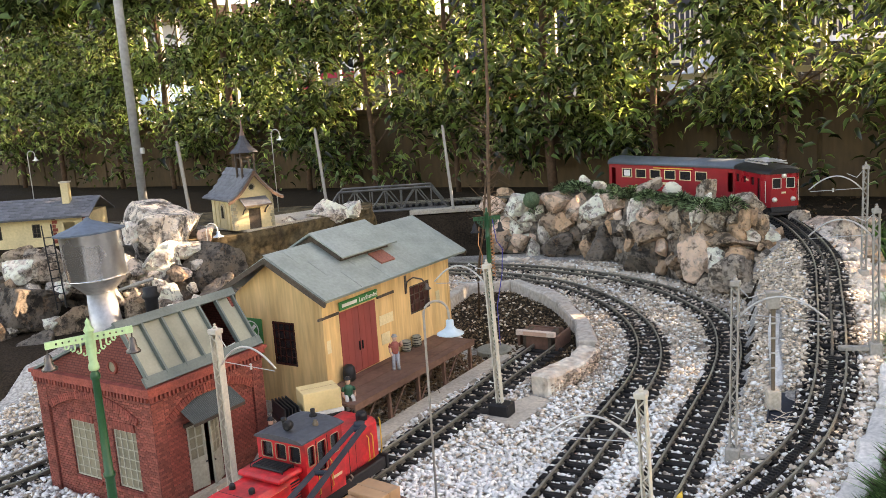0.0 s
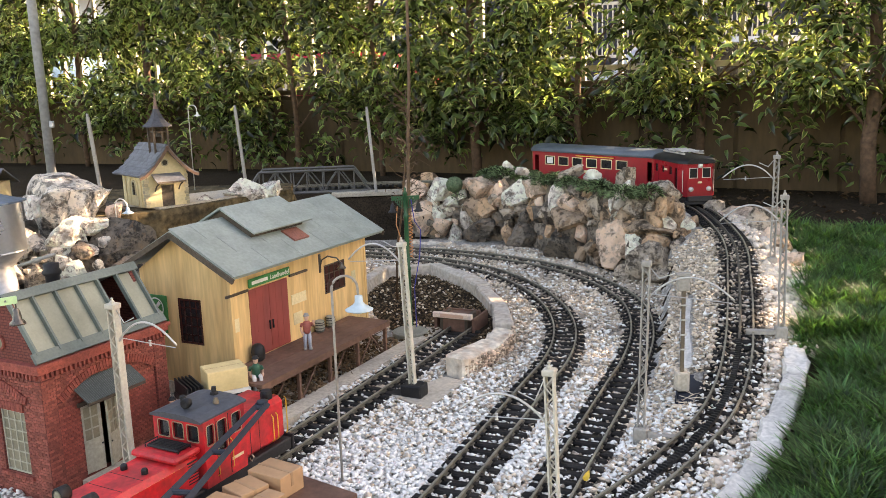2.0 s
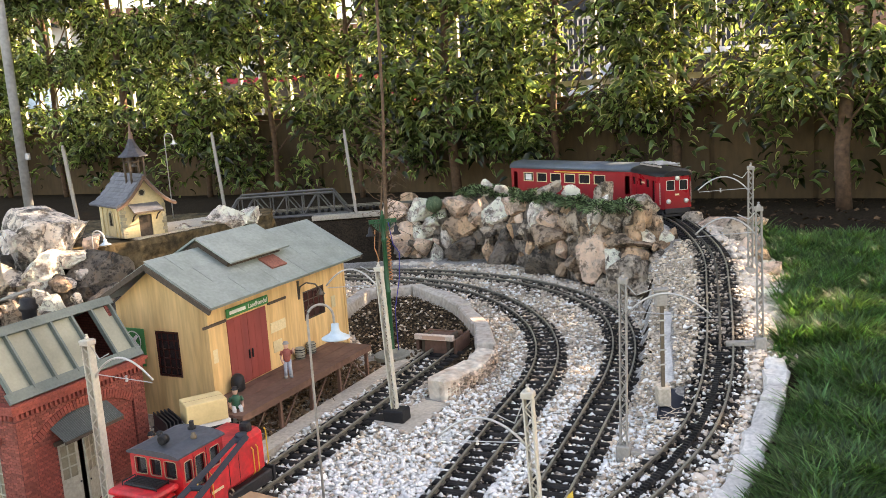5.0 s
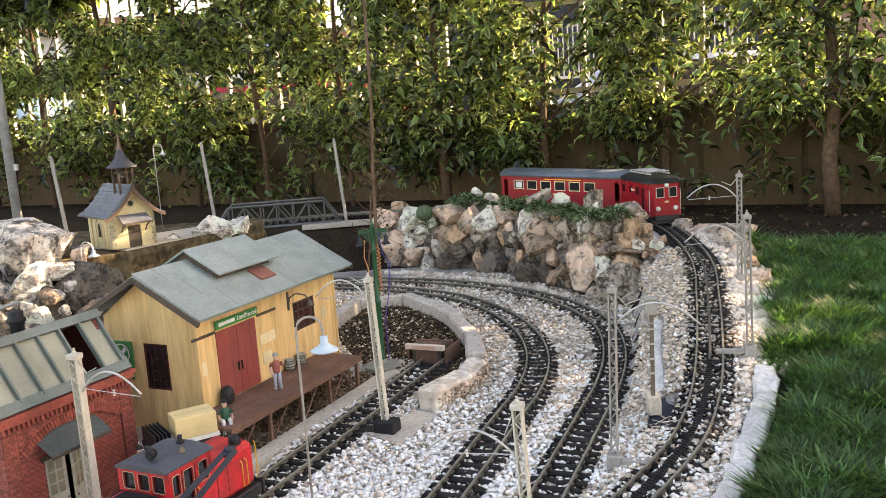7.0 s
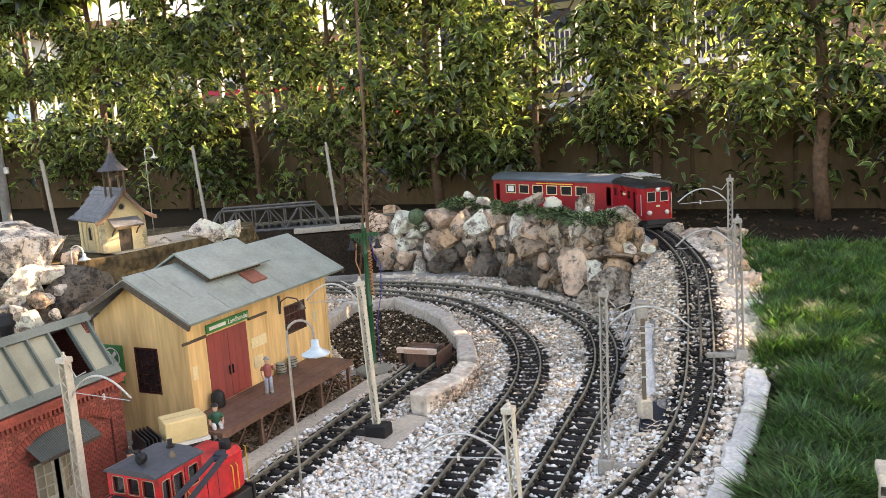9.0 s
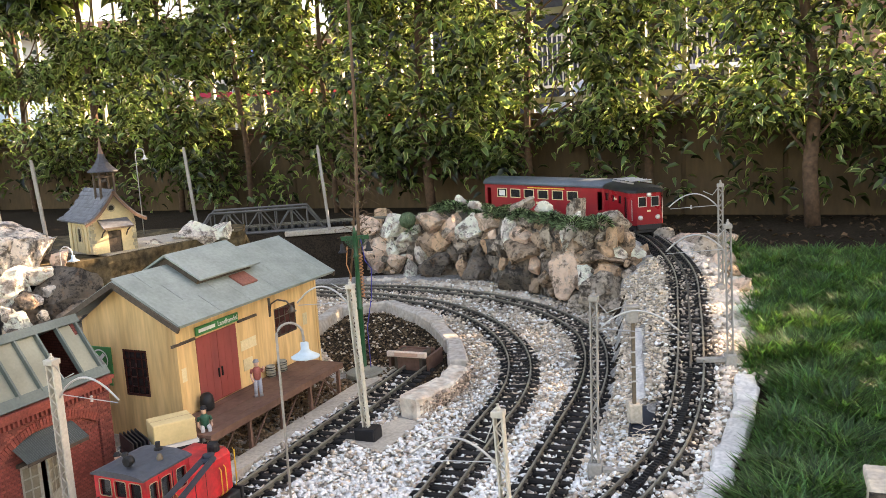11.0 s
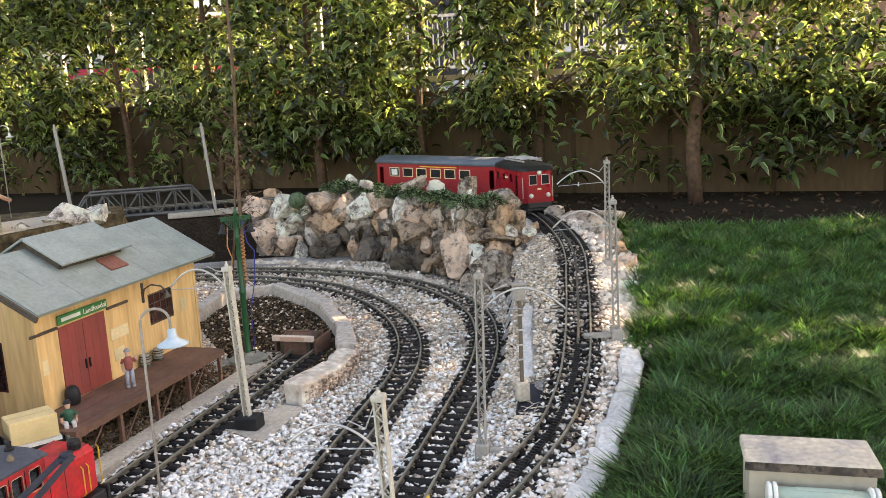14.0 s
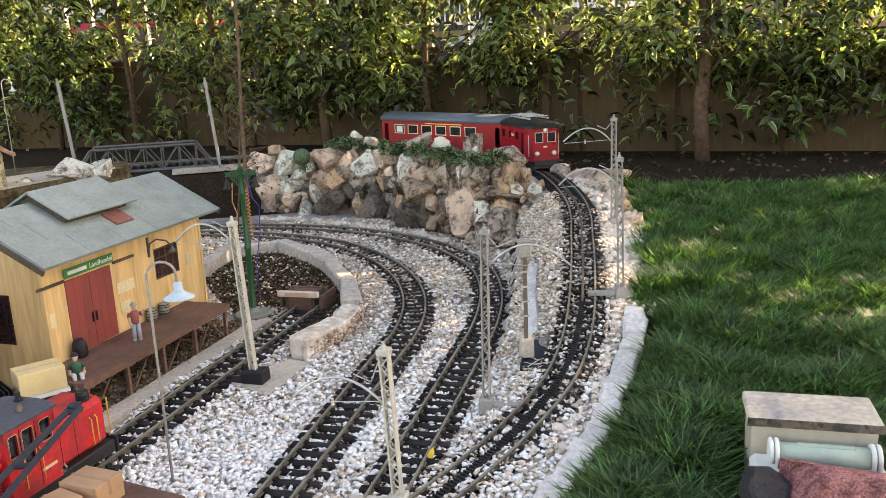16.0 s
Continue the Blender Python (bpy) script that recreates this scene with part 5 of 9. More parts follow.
# brick engine house with a saw-tooth skylight
house = thing("brick_engine_house", pose(HOUSE.x, HOUSE.y, -0.02, 0, 0, 63.43), "red brick model engine house with a saw-tooth glazed roof", "model building")
HL, HW, HH = 0.24, 0.292, 0.165
HB, DB = -0.065, -0.028                # foot of the walls and of the door
WIN = ((0.050, 0.108), (0.154, 0.220))
uv_metres(part("side_wall", wall_holes(nb(), 0.004, HL - 0.004, HB, HH, 0.004, 0.012, [(0.064, 0.134, DB, 0.085)]), "brick", house))
uv_metres(part("front_wall", wall_holes(nb(), 0.012, HW - 0.004, HB, HH, 0.004, 0.012, [(a, b, -0.010, 0.090) for a, b in WIN], TURN_X), "brick", house))
uv_metres(part("back_wall", bx(HL - 0.012, HL - 0.004, 0.012, HW - 0.004, HB, HH), "brick", house))
uv_metres(part("side_wall", bx(0.012, HL - 0.012, HW - 0.012, HW - 0.004, HB, HH - 0.02), "brick", house))
for x in (0.004, HL - 0.012):
    bm = prism(nb(), [(0.006, HH), (HW - 0.004, HH - 0.0), (HW - 0.004, HH + 0.001), (0.058, 0.262)], x, x + 0.008)
    bmesh.ops.transform(bm, matrix=TURN_X, verts=bm.verts)
    bmesh.ops.recalc_face_normals(bm, faces=bm.faces)
    uv_metres(part("gable", bm, "brick", house))
for a, b, c, d in ((0, 0.024, 0, 0.004), (HL - 0.026, HL, 0, 0.004), (0, 0.004, 0.004, 0.026), (0, 0.004, HW - 0.026, HW)):
    uv_metres(part("pilaster", bx(a, b, c, d, HB, HH - 0.012), "brick", house))


def arch_z(x, cx, z, half, rise):
    """Height of an arch's soffit over its springing at x."""
    R = (half * half + rise * rise) / (2 * rise)
    return z + rise - R + math.sqrt(max(R * R - (x - cx) ** 2, 0))


ARCHES = {False: ((0.12, 0.103, 0.088, 0.03),), True: ((0.146, 0.106, 0.108, 0.028),)}
# the wall above each arch stands proud of the panels below it
for swap, x0, x1, spans in ((False, 0.0245, HL - 0.0265, ((0.0245, HL - 0.0265),)), (True, 0.0265, HW - 0.0265, ((0.0265, HW - 0.0265),))):
    for (a, b), (cx, z, half, rise) in zip(spans, ARCHES[swap]):
        xs = [a] + [cx - half + 2 * half * i / 16 for i in range(17)] + [b]
        xs = [v for v in xs if a <= v <= b]
        poly = [(v, arch_z(v, cx, z, half, rise) if abs(v - cx) <= half else z) for v in xs] + [(b, HH - 0.009), (a, HH - 0.009)]
        bm = prism(nb(), poly, 0.0006, 0.0038)
        if swap:
            bmesh.ops.transform(bm, matrix=TURN_X, verts=bm.verts)
        bmesh.ops.recalc_face_normals(bm, faces=bm.faces)
        uv_metres(part("arch_field", bm, "brick", house))

# cornice: projecting course over a row of brick teeth
for c in ((-0.005, HL + 0.005, -0.005, 0.004, HH - 0.008, HH), (-0.005, 0.004, 0.0045, HW + 0.003, HH - 0.008, HH), (-0.008, HL + 0.008, -0.008, 0.006, HH + 0.0005, HH + 0.006), (-0.008, 0.006, 0.0065, HW + 0.005, HH + 0.0005, HH + 0.006)):
    uv_metres(part("cornice", bx(*c), "brick_plain", house))
tooth = part("cornice_brick", bx(0.0, 0.0042, -0.0046, 0.0038, HH - 0.0165, HH - 0.0085), "brick_plain", house)
for i in range(1, 30):
    ob = new("cornice_brick", tooth.data)
    ob.parent, ob.location = house, (i * 0.0081, 0, 0)
for i in range(36):
    ob = new("cornice_brick", tooth.data)
    ob.parent, ob.matrix_basis = house, Matrix.Translation((0.0, 0.004 + i * 0.0081, 0)) @ TURN_X


def brick_arch(cx, z, half, rise, n, deep, swap, zsz=0.0125):
    """Bricks stood on end in a flat arch over an opening."""
    R = (half * half + rise * rise) / (2 * rise)
    a0 = math.asin(half / R)
    for i in range(n):
        a = -a0 + 2 * a0 * (i + 0.5) / n
        bm = bx(-R * a0 / n + 0.0004, R * a0 / n - 0.0004, -0.0022, deep, 0, zsz)
        m = pose(cx + R * math.sin(a), -0.0004, z + rise - R + R * math.cos(a), 0, math.degrees(a), 0)
        bmesh.ops.transform(bm, matrix=(TURN_X @ m) if swap else m, verts=bm.verts)
        bmesh.ops.recalc_face_normals(bm, faces=bm.faces)
        part("arch_brick", bm, "brick_plain", house)


brick_arch(0.12, 0.103, 0.088, 0.03, 34, 0.003, False)
brick_arch(0.146, 0.106, 0.108, 0.028, 40, 0.003, True)
for c in (0.079, 0.186):
    for i in range(9):
        part("sill_brick", bx(-0.0005, 0.0055, c - 0.036 + i * 0.0081, c - 0.0289 + i * 0.0081, -0.0160, -0.0105), "brick_plain", house)
for a, b in WIN:
    k = int((b - a) / 0.0062)
    for i in range(k):
        c = a + (b - a) * i / k
        part("lintel_brick", bx(0.0016, 0.0055, c + 0.0003, c + (b - a) / k - 0.0003, 0.0908, 0.1040), "brick_plain", house)
    window(house, a, b, -0.010, 0.090, 0.007, 4, 6, "frame_beige", "pane_beige", swap=True, fw=0.003, bar=0.0022)
bm = nb()
lathe(bm, [(0.012, 0.0), (0.012, 0.003), (0.0085, 0.003), (0.0085, 0.0005)], 18)
bmesh.ops.transform(bm, matrix=pose(0.0035, 0.083, 0.196, 0, -90, 0), verts=bm.verts)
part("round_window", bm, "brick_plain", house)
bm = nb()
lathe(bm, [(0.0085, 0.0), (0.0085, 0.0012)], 18)
bmesh.ops.transform(bm, matrix=pose(0.0035, 0.083, 0.196, 0, -90, 0), verts=bm.verts)
part("round_pane", bm, "pane_beige", house)
# half-open double door with glazed upper panes
for x0, ang, hinge in ((0.064, -8, 0), (0.1335, 24, 1)):
    w_ = 0.034
    a, b = (0, w_) if not hinge else (-w_, 0)
    c = (a + b) / 2
    bm = wall_holes(nb(), a, b, DB + 0.001, 0.083, 0, 0.003, [(u0, u1, v0, v0 + 0.0165) for u0, u1 in ((a + 0.005, c - 0.001), (c + 0.001, b - 0.005)) for v0 in (0.026, 0.0445, 0.063)])
    bmesh.ops.transform(bm, matrix=pose(x0, 0.006, 0, 0, 0, ang), verts=bm.verts)
    dd = part("door", bm, "frame_beige", house, "weathered white half-glazed door leaf")
    bm = bx(a + 0.005, b - 0.005, 0.0012, 0.0018, 0.026, 0.080)
    bmesh.ops.transform(bm, matrix=pose(x0, 0.006, 0, 0, 0, ang), verts=bm.verts)
    part("pane", bm, "pane_beige", dd)
    bm = lathe(nb(), [(0.0, 0.0), (0.0016, 0.001), (0.0016, 0.002), (0.0, 0.003)], 8)
    kx = b - 0.003 if not hinge else a + 0.003
    bmesh.ops.transform(bm, matrix=pose(x0, 0.006, 0, 0, 0, ang) @ pose(kx, 0, 0.015, 90), verts=bm.verts)
    part("knob", bm, "black", dd)
part("lintel", bx(0.058, 0.140, -0.001, 0.0038, 0.0855, 0.0915), "dark_wood", house)
# corrugated awning over the door
aw = nb()
nx = 132
ra, rb = [], []
for i in range(nx + 1):
    x = 0.052 + 0.112 * i / nx
    o = 0.0009 * math.sin(i * math.pi / 2)
    bow = 0.006 * (1 - ((i / nx - 0.5) * 2) ** 2)
    ra.append((aw.verts.new((x, 0.0032, 0.121 + bow + o)), aw.verts.new((x, 0.0032, 0.1198 + bow + o))))
    rb.append((aw.verts.new((x, -0.030, 0.100 + o)), aw.verts.new((x, -0.030, 0.0988 + o))))
for i in range(nx):
    aw.faces.new((ra[i][0], ra[i + 1][0], rb[i + 1][0], rb[i][0]))
    aw.faces.new((rb[i][1], rb[i + 1][1], ra[i + 1][1], ra[i][1]))
    aw.faces.new((rb[i][0], rb[i + 1][0], rb[i + 1][1], rb[i][1]))
part("awning", aw, "corrugated", house, "grey corrugated sheet awning")
part("awning_beam", bx(0.053, 0.163, -0.0305, -0.0285, 0.094, 0.0985), "dark_wood", house)
# roof: steep glazing towards the tracks, long slope behind
y0, z0, y1, z1 = -0.002, HH + 0.008, 0.060, 0.266
gl = lambda t, o=0.0: (y0 + (y1 - y0) * t - o * 0.83, z0 + (z1 - z0) * t + o * 0.56)
part("long_slope", sheet(nb(), [(-0.004, y1, z1), (HL + 0.004, y1, z1), (HL + 0.004, HW + 0.004, HH + 0.004), (-0.004, HW + 0.004, HH + 0.004)], 0.004), "sky_frame", house)
edges = [0.004, 0.042, 0.081, 0.120, 0.159, 0.198, 0.236]
for i in range(6):
    if i == 4:
        continue
    (ya, za), (yb, zb) = gl(0.10, -0.003), gl(0.95, -0.003)
    part("skylight_pane", sheet(nb(), [(edges[i], ya, za), (edges[i + 1], ya, za), (edges[i + 1], yb, zb), (edges[i], yb, zb)], 0.0015), "sky_glass", house)
for x in edges:
    (ya, za), (yb, zb) = gl(0.1, 0.0045), gl(0.95, 0.0045)
    part("glazing_bar", sheet(nb(), [(x - 0.0018, ya, za), (x + 0.0018, ya, za), (x + 0.0018, yb, zb), (x - 0.0018, yb, zb)], 0.008), "sky_frame", house)
for t0, t1, o in ((0.0, 0.15, 0.0035), (0.90, 1.03, 0.0048)):
    (ya, za), (yb, zb) = gl(t0, o), gl(t1, o)
    part("skylight_rail", sheet(nb(), [(-0.004, ya, za), (HL + 0.004, ya, za), (HL + 0.004, yb, zb), (-0.004, yb, zb)], 0.005), "sky_frame", house)
part("loft_floor", bx(0.013, HL - 0.013, 0.013, HW - 0.013, HH - 0.03, HH - 0.027), "dark_wood", house)
part("house_floor", bx(0.013, HL - 0.013, 0.013, HW - 0.013, HB, DB), "dark_wood", house)
part("door_step", bx(0.05, 0.15, -0.014, -0.0002, HB, DB), "concrete", house)


def brickwork():
    """Single bricks standing a hair proud of the wall, course by course."""
    L, H = 0.0091, 0.00455
    shapes = {}
    def unit(w):
        if w not in shapes:
            bm = nb()
            lo = [bm.verts.new(p) for p in ((0, 0, 0), (w, 0, 0), (w, 0, H - 0.0007), (0, 0, H - 0.0007))]
            hi = [bm.verts.new((0.0003 if p.co.x < w / 2 else w - 0.0003, -0.0007, 0.0003 if p.co.z < H / 2 else H - 0.001)) for p in lo]
            bm.faces.new(hi)
            for k in range(4):
                bm.faces.new((lo[k], lo[(k + 1) % 4], hi[(k + 1) % 4], hi[k]))
            me = bpy.data.meshes.new("brick")
            bm.to_mesh(me)
            bm.free()
            me.materials.append(M["brick_plain"])
            shapes[w] = me
        return shapes[w]
    rest_v, rest_f, count = [], [], 0
    fields = [(False, 0.0040, 0.0245, HL - 0.0265, HB, HH - 0.017, "panel", 0), (True, 0.0040, 0.0265, HW - 0.0265, HB, HH - 0.017, "panel", 0),
              (False, 0.0006, 0.0245, HL - 0.0265, 0.06, HH - 0.017, "over", 0), (True, 0.0006, 0.0265, HW - 0.0265, 0.06, HH - 0.017, "over", 0),
              (False, 0.0, 0.0004, 0.0236, HB, HH - 0.017, "", 0), (False, 0.0, HL - 0.0256, HL - 0.0004, HB, HH - 0.017, "", 0), (True, 0.0, 0.0004, 0.0256, HB, HH - 0.017, "", 0), (True, 0.0, HW - 0.0256, HW - 0.0004, HB, HH - 0.017, "", 0)]
    for swap, y, x0, x1, z0, z1, kind, which in fields:
        cx, az, half, rise = ARCHES[swap][which]
        holes = [(a - 0.001, b + 0.001, -0.017, 0.1045) for a, b in WIN] if swap else [(0.063, 0.135, DB, 0.092)]
        row, z = 0, z0 + 0.0002
        while z + H < z1:
            x = x0 + 0.0002 - (L / 2 if row % 2 else 0)
            while x < x1 - 0.001:
                a, b = max(x, x0 + 0.0002), min(x + L - 0.0007, x1 - 0.0002)
                m, mz = (a + b) / 2, z + H / 2
                top = arch_z(m, cx, az, half, rise) if abs(m - cx) < half else az
                ok = b - a > 0.0015 and not (kind == "panel" and mz > top + 0.002) and not (kind == "over" and mz < top + 0.004)
                for h in holes:
                    if kind and h[2] < mz < h[3]:
                        if h[0] < m < h[1]:
                            ok = False
                        elif a < h[0] < b:
                            b = h[0]
                        elif a < h[1] < b:
                            a = h[1]
                if ok and b - a > 0.0015:
                    w = round(b - a, 4)
                    mt = (TURN_X if swap else Matrix.Identity(4)) @ Matrix.Translation((a, y, z))
                    if not swap and kind == "panel" and z > -0.005 and count < 290:
                        ob = new("brick", unit(w))
                        ob.parent, ob.matrix_basis = house, mt
                        count += 1
                    else:
                        me = unit(w)
                        s = len(rest_v)
                        rest_v += [tuple(mt @ v.co) for v in me.vertices]
                        rest_f += [tuple(s + k for k in p.vertices) for p in me.polygons]
                x += L
            z += H
            row += 1
    me = bpy.data.meshes.new("brickwork")
    me.from_pydata(rest_v, [], rest_f)
    bm = nb()
    bm.from_mesh(me)
    bmesh.ops.recalc_face_normals(bm, faces=bm.faces)
    bpy.data.meshes.remove(me)
    ob = part("brickwork", bm, "brick_island", house)
    tagged(ob, kind="stuff")


brickwork()


# ---- catenary masts ----
def mast(x, y, z, h, lean, arm_deg, arm_len, material, label, arm_z=0.86, wide=0.0095, base="plate", arm_mat="wire", rise=0.022):
    """A lattice mast: two flat legs, zigzag web, cap, and a bowed bracket arm."""
    t = thing("catenary_mast", pose(x, y, z, 0, 0, arm_deg) @ pose(0, 0, 0, lean[0], lean[1]), label, "mast", "catenary masts")
    w = wide
    for s in (-1, 1):
        part("leg", bx(s * w * 0.5 - 0.0011, s * w * 0.5 + 0.0011, -w * 0.5, w * 0.5, 0.004, h), material, t)
    n = max(8, int(h / 0.012))
    bm = nb()
    for f in range(2):
        yy = (-1, 1)[f] * w * 0.42
        for i in range(n):
            a, b = 0.006 + (h - 0.012) * i / n, 0.006 + (h - 0.012) * (i + 1) / n
            s = 1 if i % 2 else -1
            tube(bm, [(-s * w * 0.5, yy, a), (s * w * 0.5, yy, b)], 0.0009, 4)
    part("lattice", bm, material, t)
    part("cap", lathe(bx(-w * 0.75, w * 0.75, -w * 0.7, w * 0.7, h - 0.004, h + 0.004, bev=0.001), [(0.003, h + 0.004), (0.0035, h + 0.007), (0.0015, h + 0.009), (0.0022, h + 0.012), (0.0, h + 0.013)], 8), material, t)
    if base == "plate":
        part("foot", bx(-w * 1.1, w * 1.1, -w * 1.1, w * 1.1, -0.016, 0.010, bev=0.002), material, t)
        part("foot_arm", bx(w * 1.1, w * 1.1 + 0.05, -0.006, 0.006, -0.006, 0.003, bev=0.001), material, t)
    elif base == "block":
        part("foot_block", bx(-0.022, 0.018, -0.016, 0.016, -0.016, 0.012, bev=0.002), "black", t, "black plastic foot")
        part("foot_arm", bx(0.018, 0.055, -0.014, 0.014, -0.016, -0.006, bev=0.001), "black", t)
    za = h * arm_z
    pts = []
    for i in range(15):
        u = i / 14
        pts.append((w * 0.5 + arm_len * u, 0, za - 0.018 * (1 - u) ** 3 - 0.012 * u ** 2 + rise * math.sin(math.pi * min(1, u * 1.02)) ** 0.8))
    a = part("bracket_arm", tube(nb(), pts, 0.0016, 6), arm_mat, t, "bowed bracket arm", smooth=True)
    part("stay_wire", tube(nb(), [(w * 0.5, 0, za - 0.012), (w * 0.5 + arm_len * 0.98, 0, za - 0.016)], 0.0007, 4), arm_mat, a)
    part("insulator", lathe(nb(), [(0.0, -0.005), (0.0022, -0.004), (0.0012, -0.001), (0.0026, 0.0), (0.0012, 0.001), (0.0022, 0.004), (0.0, 0.005)], 8, (w * 0.5 + arm_len * 0.55, 0, za - 0.014)), "wire", a)
    part("hanger_wire", tube(nb(), [(w * 0.4, 0, h - 0.004), (w * 0.5 + arm_len * 0.12, 0, za + 0.012), (w * 0.5 + arm_len * 0.3, 0, za + 0.006 + rise * 0.7)], 0.0009, 5), arm_mat, a, smooth=True)
    return t


mast(-0.086, 1.364, 0.0, 0.262, (0, 2.6), 155, 0.105, "mast_cream", "cream lattice catenary mast on a black foot by the siding", base="block", arm_z=0.94)
mast(-0.516, 1.158, -0.066, 0.287, (0, 0), -25, 0.112, "mast_cream", "cream lattice catenary mast beside the brick house", arm_z=0.874, wide=0.012, base="")
mast(0.108, 0.914, -0.004, 0.190, (0, 2), 157, 0.118, "mast_cream", "cream lattice catenary mast in the white gravel", arm_z=0.74, wide=0.0105)
mast(0.267, 1.148, 0.003, 0.262, (0, 1.0), -22, 0.118, "mast", "pale grey lattice catenary mast between the curves", arm_z=0.875)
mast(0.587, 1.433, 0.068, 0.247, (0, 1), 168, 0.105, "mast", "grey lattice catenary mast at the lawn's edge", arm_z=0.88)
mast(0.728, 1.847, 0.108, 0.24, (0, 0), 172, 0.112, "mast", "grey lattice catenary mast beyond the rack track", arm_z=0.86)

# brown post with a grey box, on a stone foot, and the black plate by it
post = thing("signal_post", pose(0.365, 1.283, 0.028), "brown model signal post with a grey cabinet on a stone foot", "signal post")
part("shaft", bx(-0.0028, 0.0028, -0.0026, 0.0026, 0.02, 0.16), "post_brown", post)
part("foot", bx(-0.011, 0.011, -0.010, 0.010, -0.01, 0.022, bev=0.002), "concrete", post)
part("cabinet", bx(-0.011, 0.009, -0.006, 0.006, 0.160, 0.186, bev=0.0015), "mast", post)
part("cabinet_roof", bx(-0.013, 0.011, -0.008, 0.008, 0.1862, 0.189), "mast", post)
for z in (0.06, 0.085, 0.11, 0.135):
    part("rung", bx(-0.0055, 0.0055, -0.0045, -0.003, z, z + 0.0025), "wire", post)
plate = thing("cover_plate", pose(PLATE[0], PLATE[1], float(ground_z(*PLATE)[0]) + 0.012, 0, -5, 71), "dark blue-black plastic channel plate beside the rack track", "cover plate")
part("plate", bx(-0.060, 0.056, -0.0185, 0.0185, -0.012, -0.004, bev=0.001), "boom", plate)
for q in (-0.0207, 0.0187):
    part("rim", bx(-0.060, 0.056, q, q + 0.002, -0.012, 0.001), "boom", plate)
straw = nb()
for i in range(40):
    a, c = rnd.uniform(0, 6.28), (rnd.gauss(0.355, 0.022), rnd.gauss(1.235, 0.02))
    z = float(ground_z(*c)[0]) + 0.011
    tube(straw, [(c[0] - math.cos(a) * 0.012, c[1] - math.sin(a) * 0.012, z), (c[0] + math.cos(a) * 0.012, c[1] + math.sin(a) * 0.012, z + rnd.uniform(-0.003, 0.006))], 0.0007, 4)
solo("straw", straw, "chip_beige", "dry straw lying on the gravel", "straw", kind="stuff")


# ---- lamps ----
def swan_lamp(x, y, z, h, deg, reach, shade, label, r=0.0017, sh=0.019, pole="lamp_blue", drop=0.032):
    t = thing("street_lamp", pose(x, y, z, 0, 0, deg), label, "street lamp", "model street lamps")
    R = reach / 2
    pts = [(0, 0, 0), (0, 0, h - R)] + [(R - R * math.cos(math.pi * i / 12), 0, h - R + R * math.sin(math.pi * i / 12)) for i in range(1, 12)] + [(reach, 0, h - R), (reach + 0.001, 0, h - drop)]
    part("pole", tube(nb(), pts, r, 8), pole, t, smooth=True)
    k = sh / 0.019
    part("foot", lathe(nb(), [(0.006 * k, 0), (0.006 * k, 0.002), (0.0025 * k, 0.006)], 12), pole, t)
    s = part("shade", lathe(nb(), [(0.0025 * k, 0.011 * k), (0.0052 * k, 0.010 * k), (0.0056 * k, 0.001), (0.009 * k, -0.003 * k), (0.019 * k, -0.0085 * k), (0.0188 * k, -0.0095 * k), (0.008 * k, -0.0045 * k), (0.004 * k, -0.001 * k)], 22, (reach + 0.001, 0, h - drop)), shade, t, smooth=True)
    part("bulb", lathe(nb(), [(0.003 * k, -0.003 * k), (0.006 * k, -0.007 * k), (0.0058 * k, -0.011 * k), (0.003 * k, -0.0145 * k), (0.0, -0.0155 * k)], 12, (reach + 0.001, 0, h - drop)), "bulb", s, smooth=True)
    return t


swan_lamp(-0.171, 1.034, -0.012, 0.296, 8, 0.034, "lamp_blue", "pale blue swan-neck model lamp standing in white gravel", pole="mast", drop=0.038)
swan_lamp(-0.93, 2.94, 0.145, 0.345, 0, 0.03, "white", "thin model lamp with a white shade behind the church", sh=0.013, pole="wire")
swan_lamp(-0.955, 2.28, 0.05, 0.195, -20, 0.042, "lamp_blue", "small model lamp with a pale shade on the rocks", sh=0.016, pole="wire")
swan_lamp(-1.945, 3.05, 0.125, 0.34, 0, 0.03, "white", "thin model lamp with a white shade by the rails", sh=0.013, pole="wire")


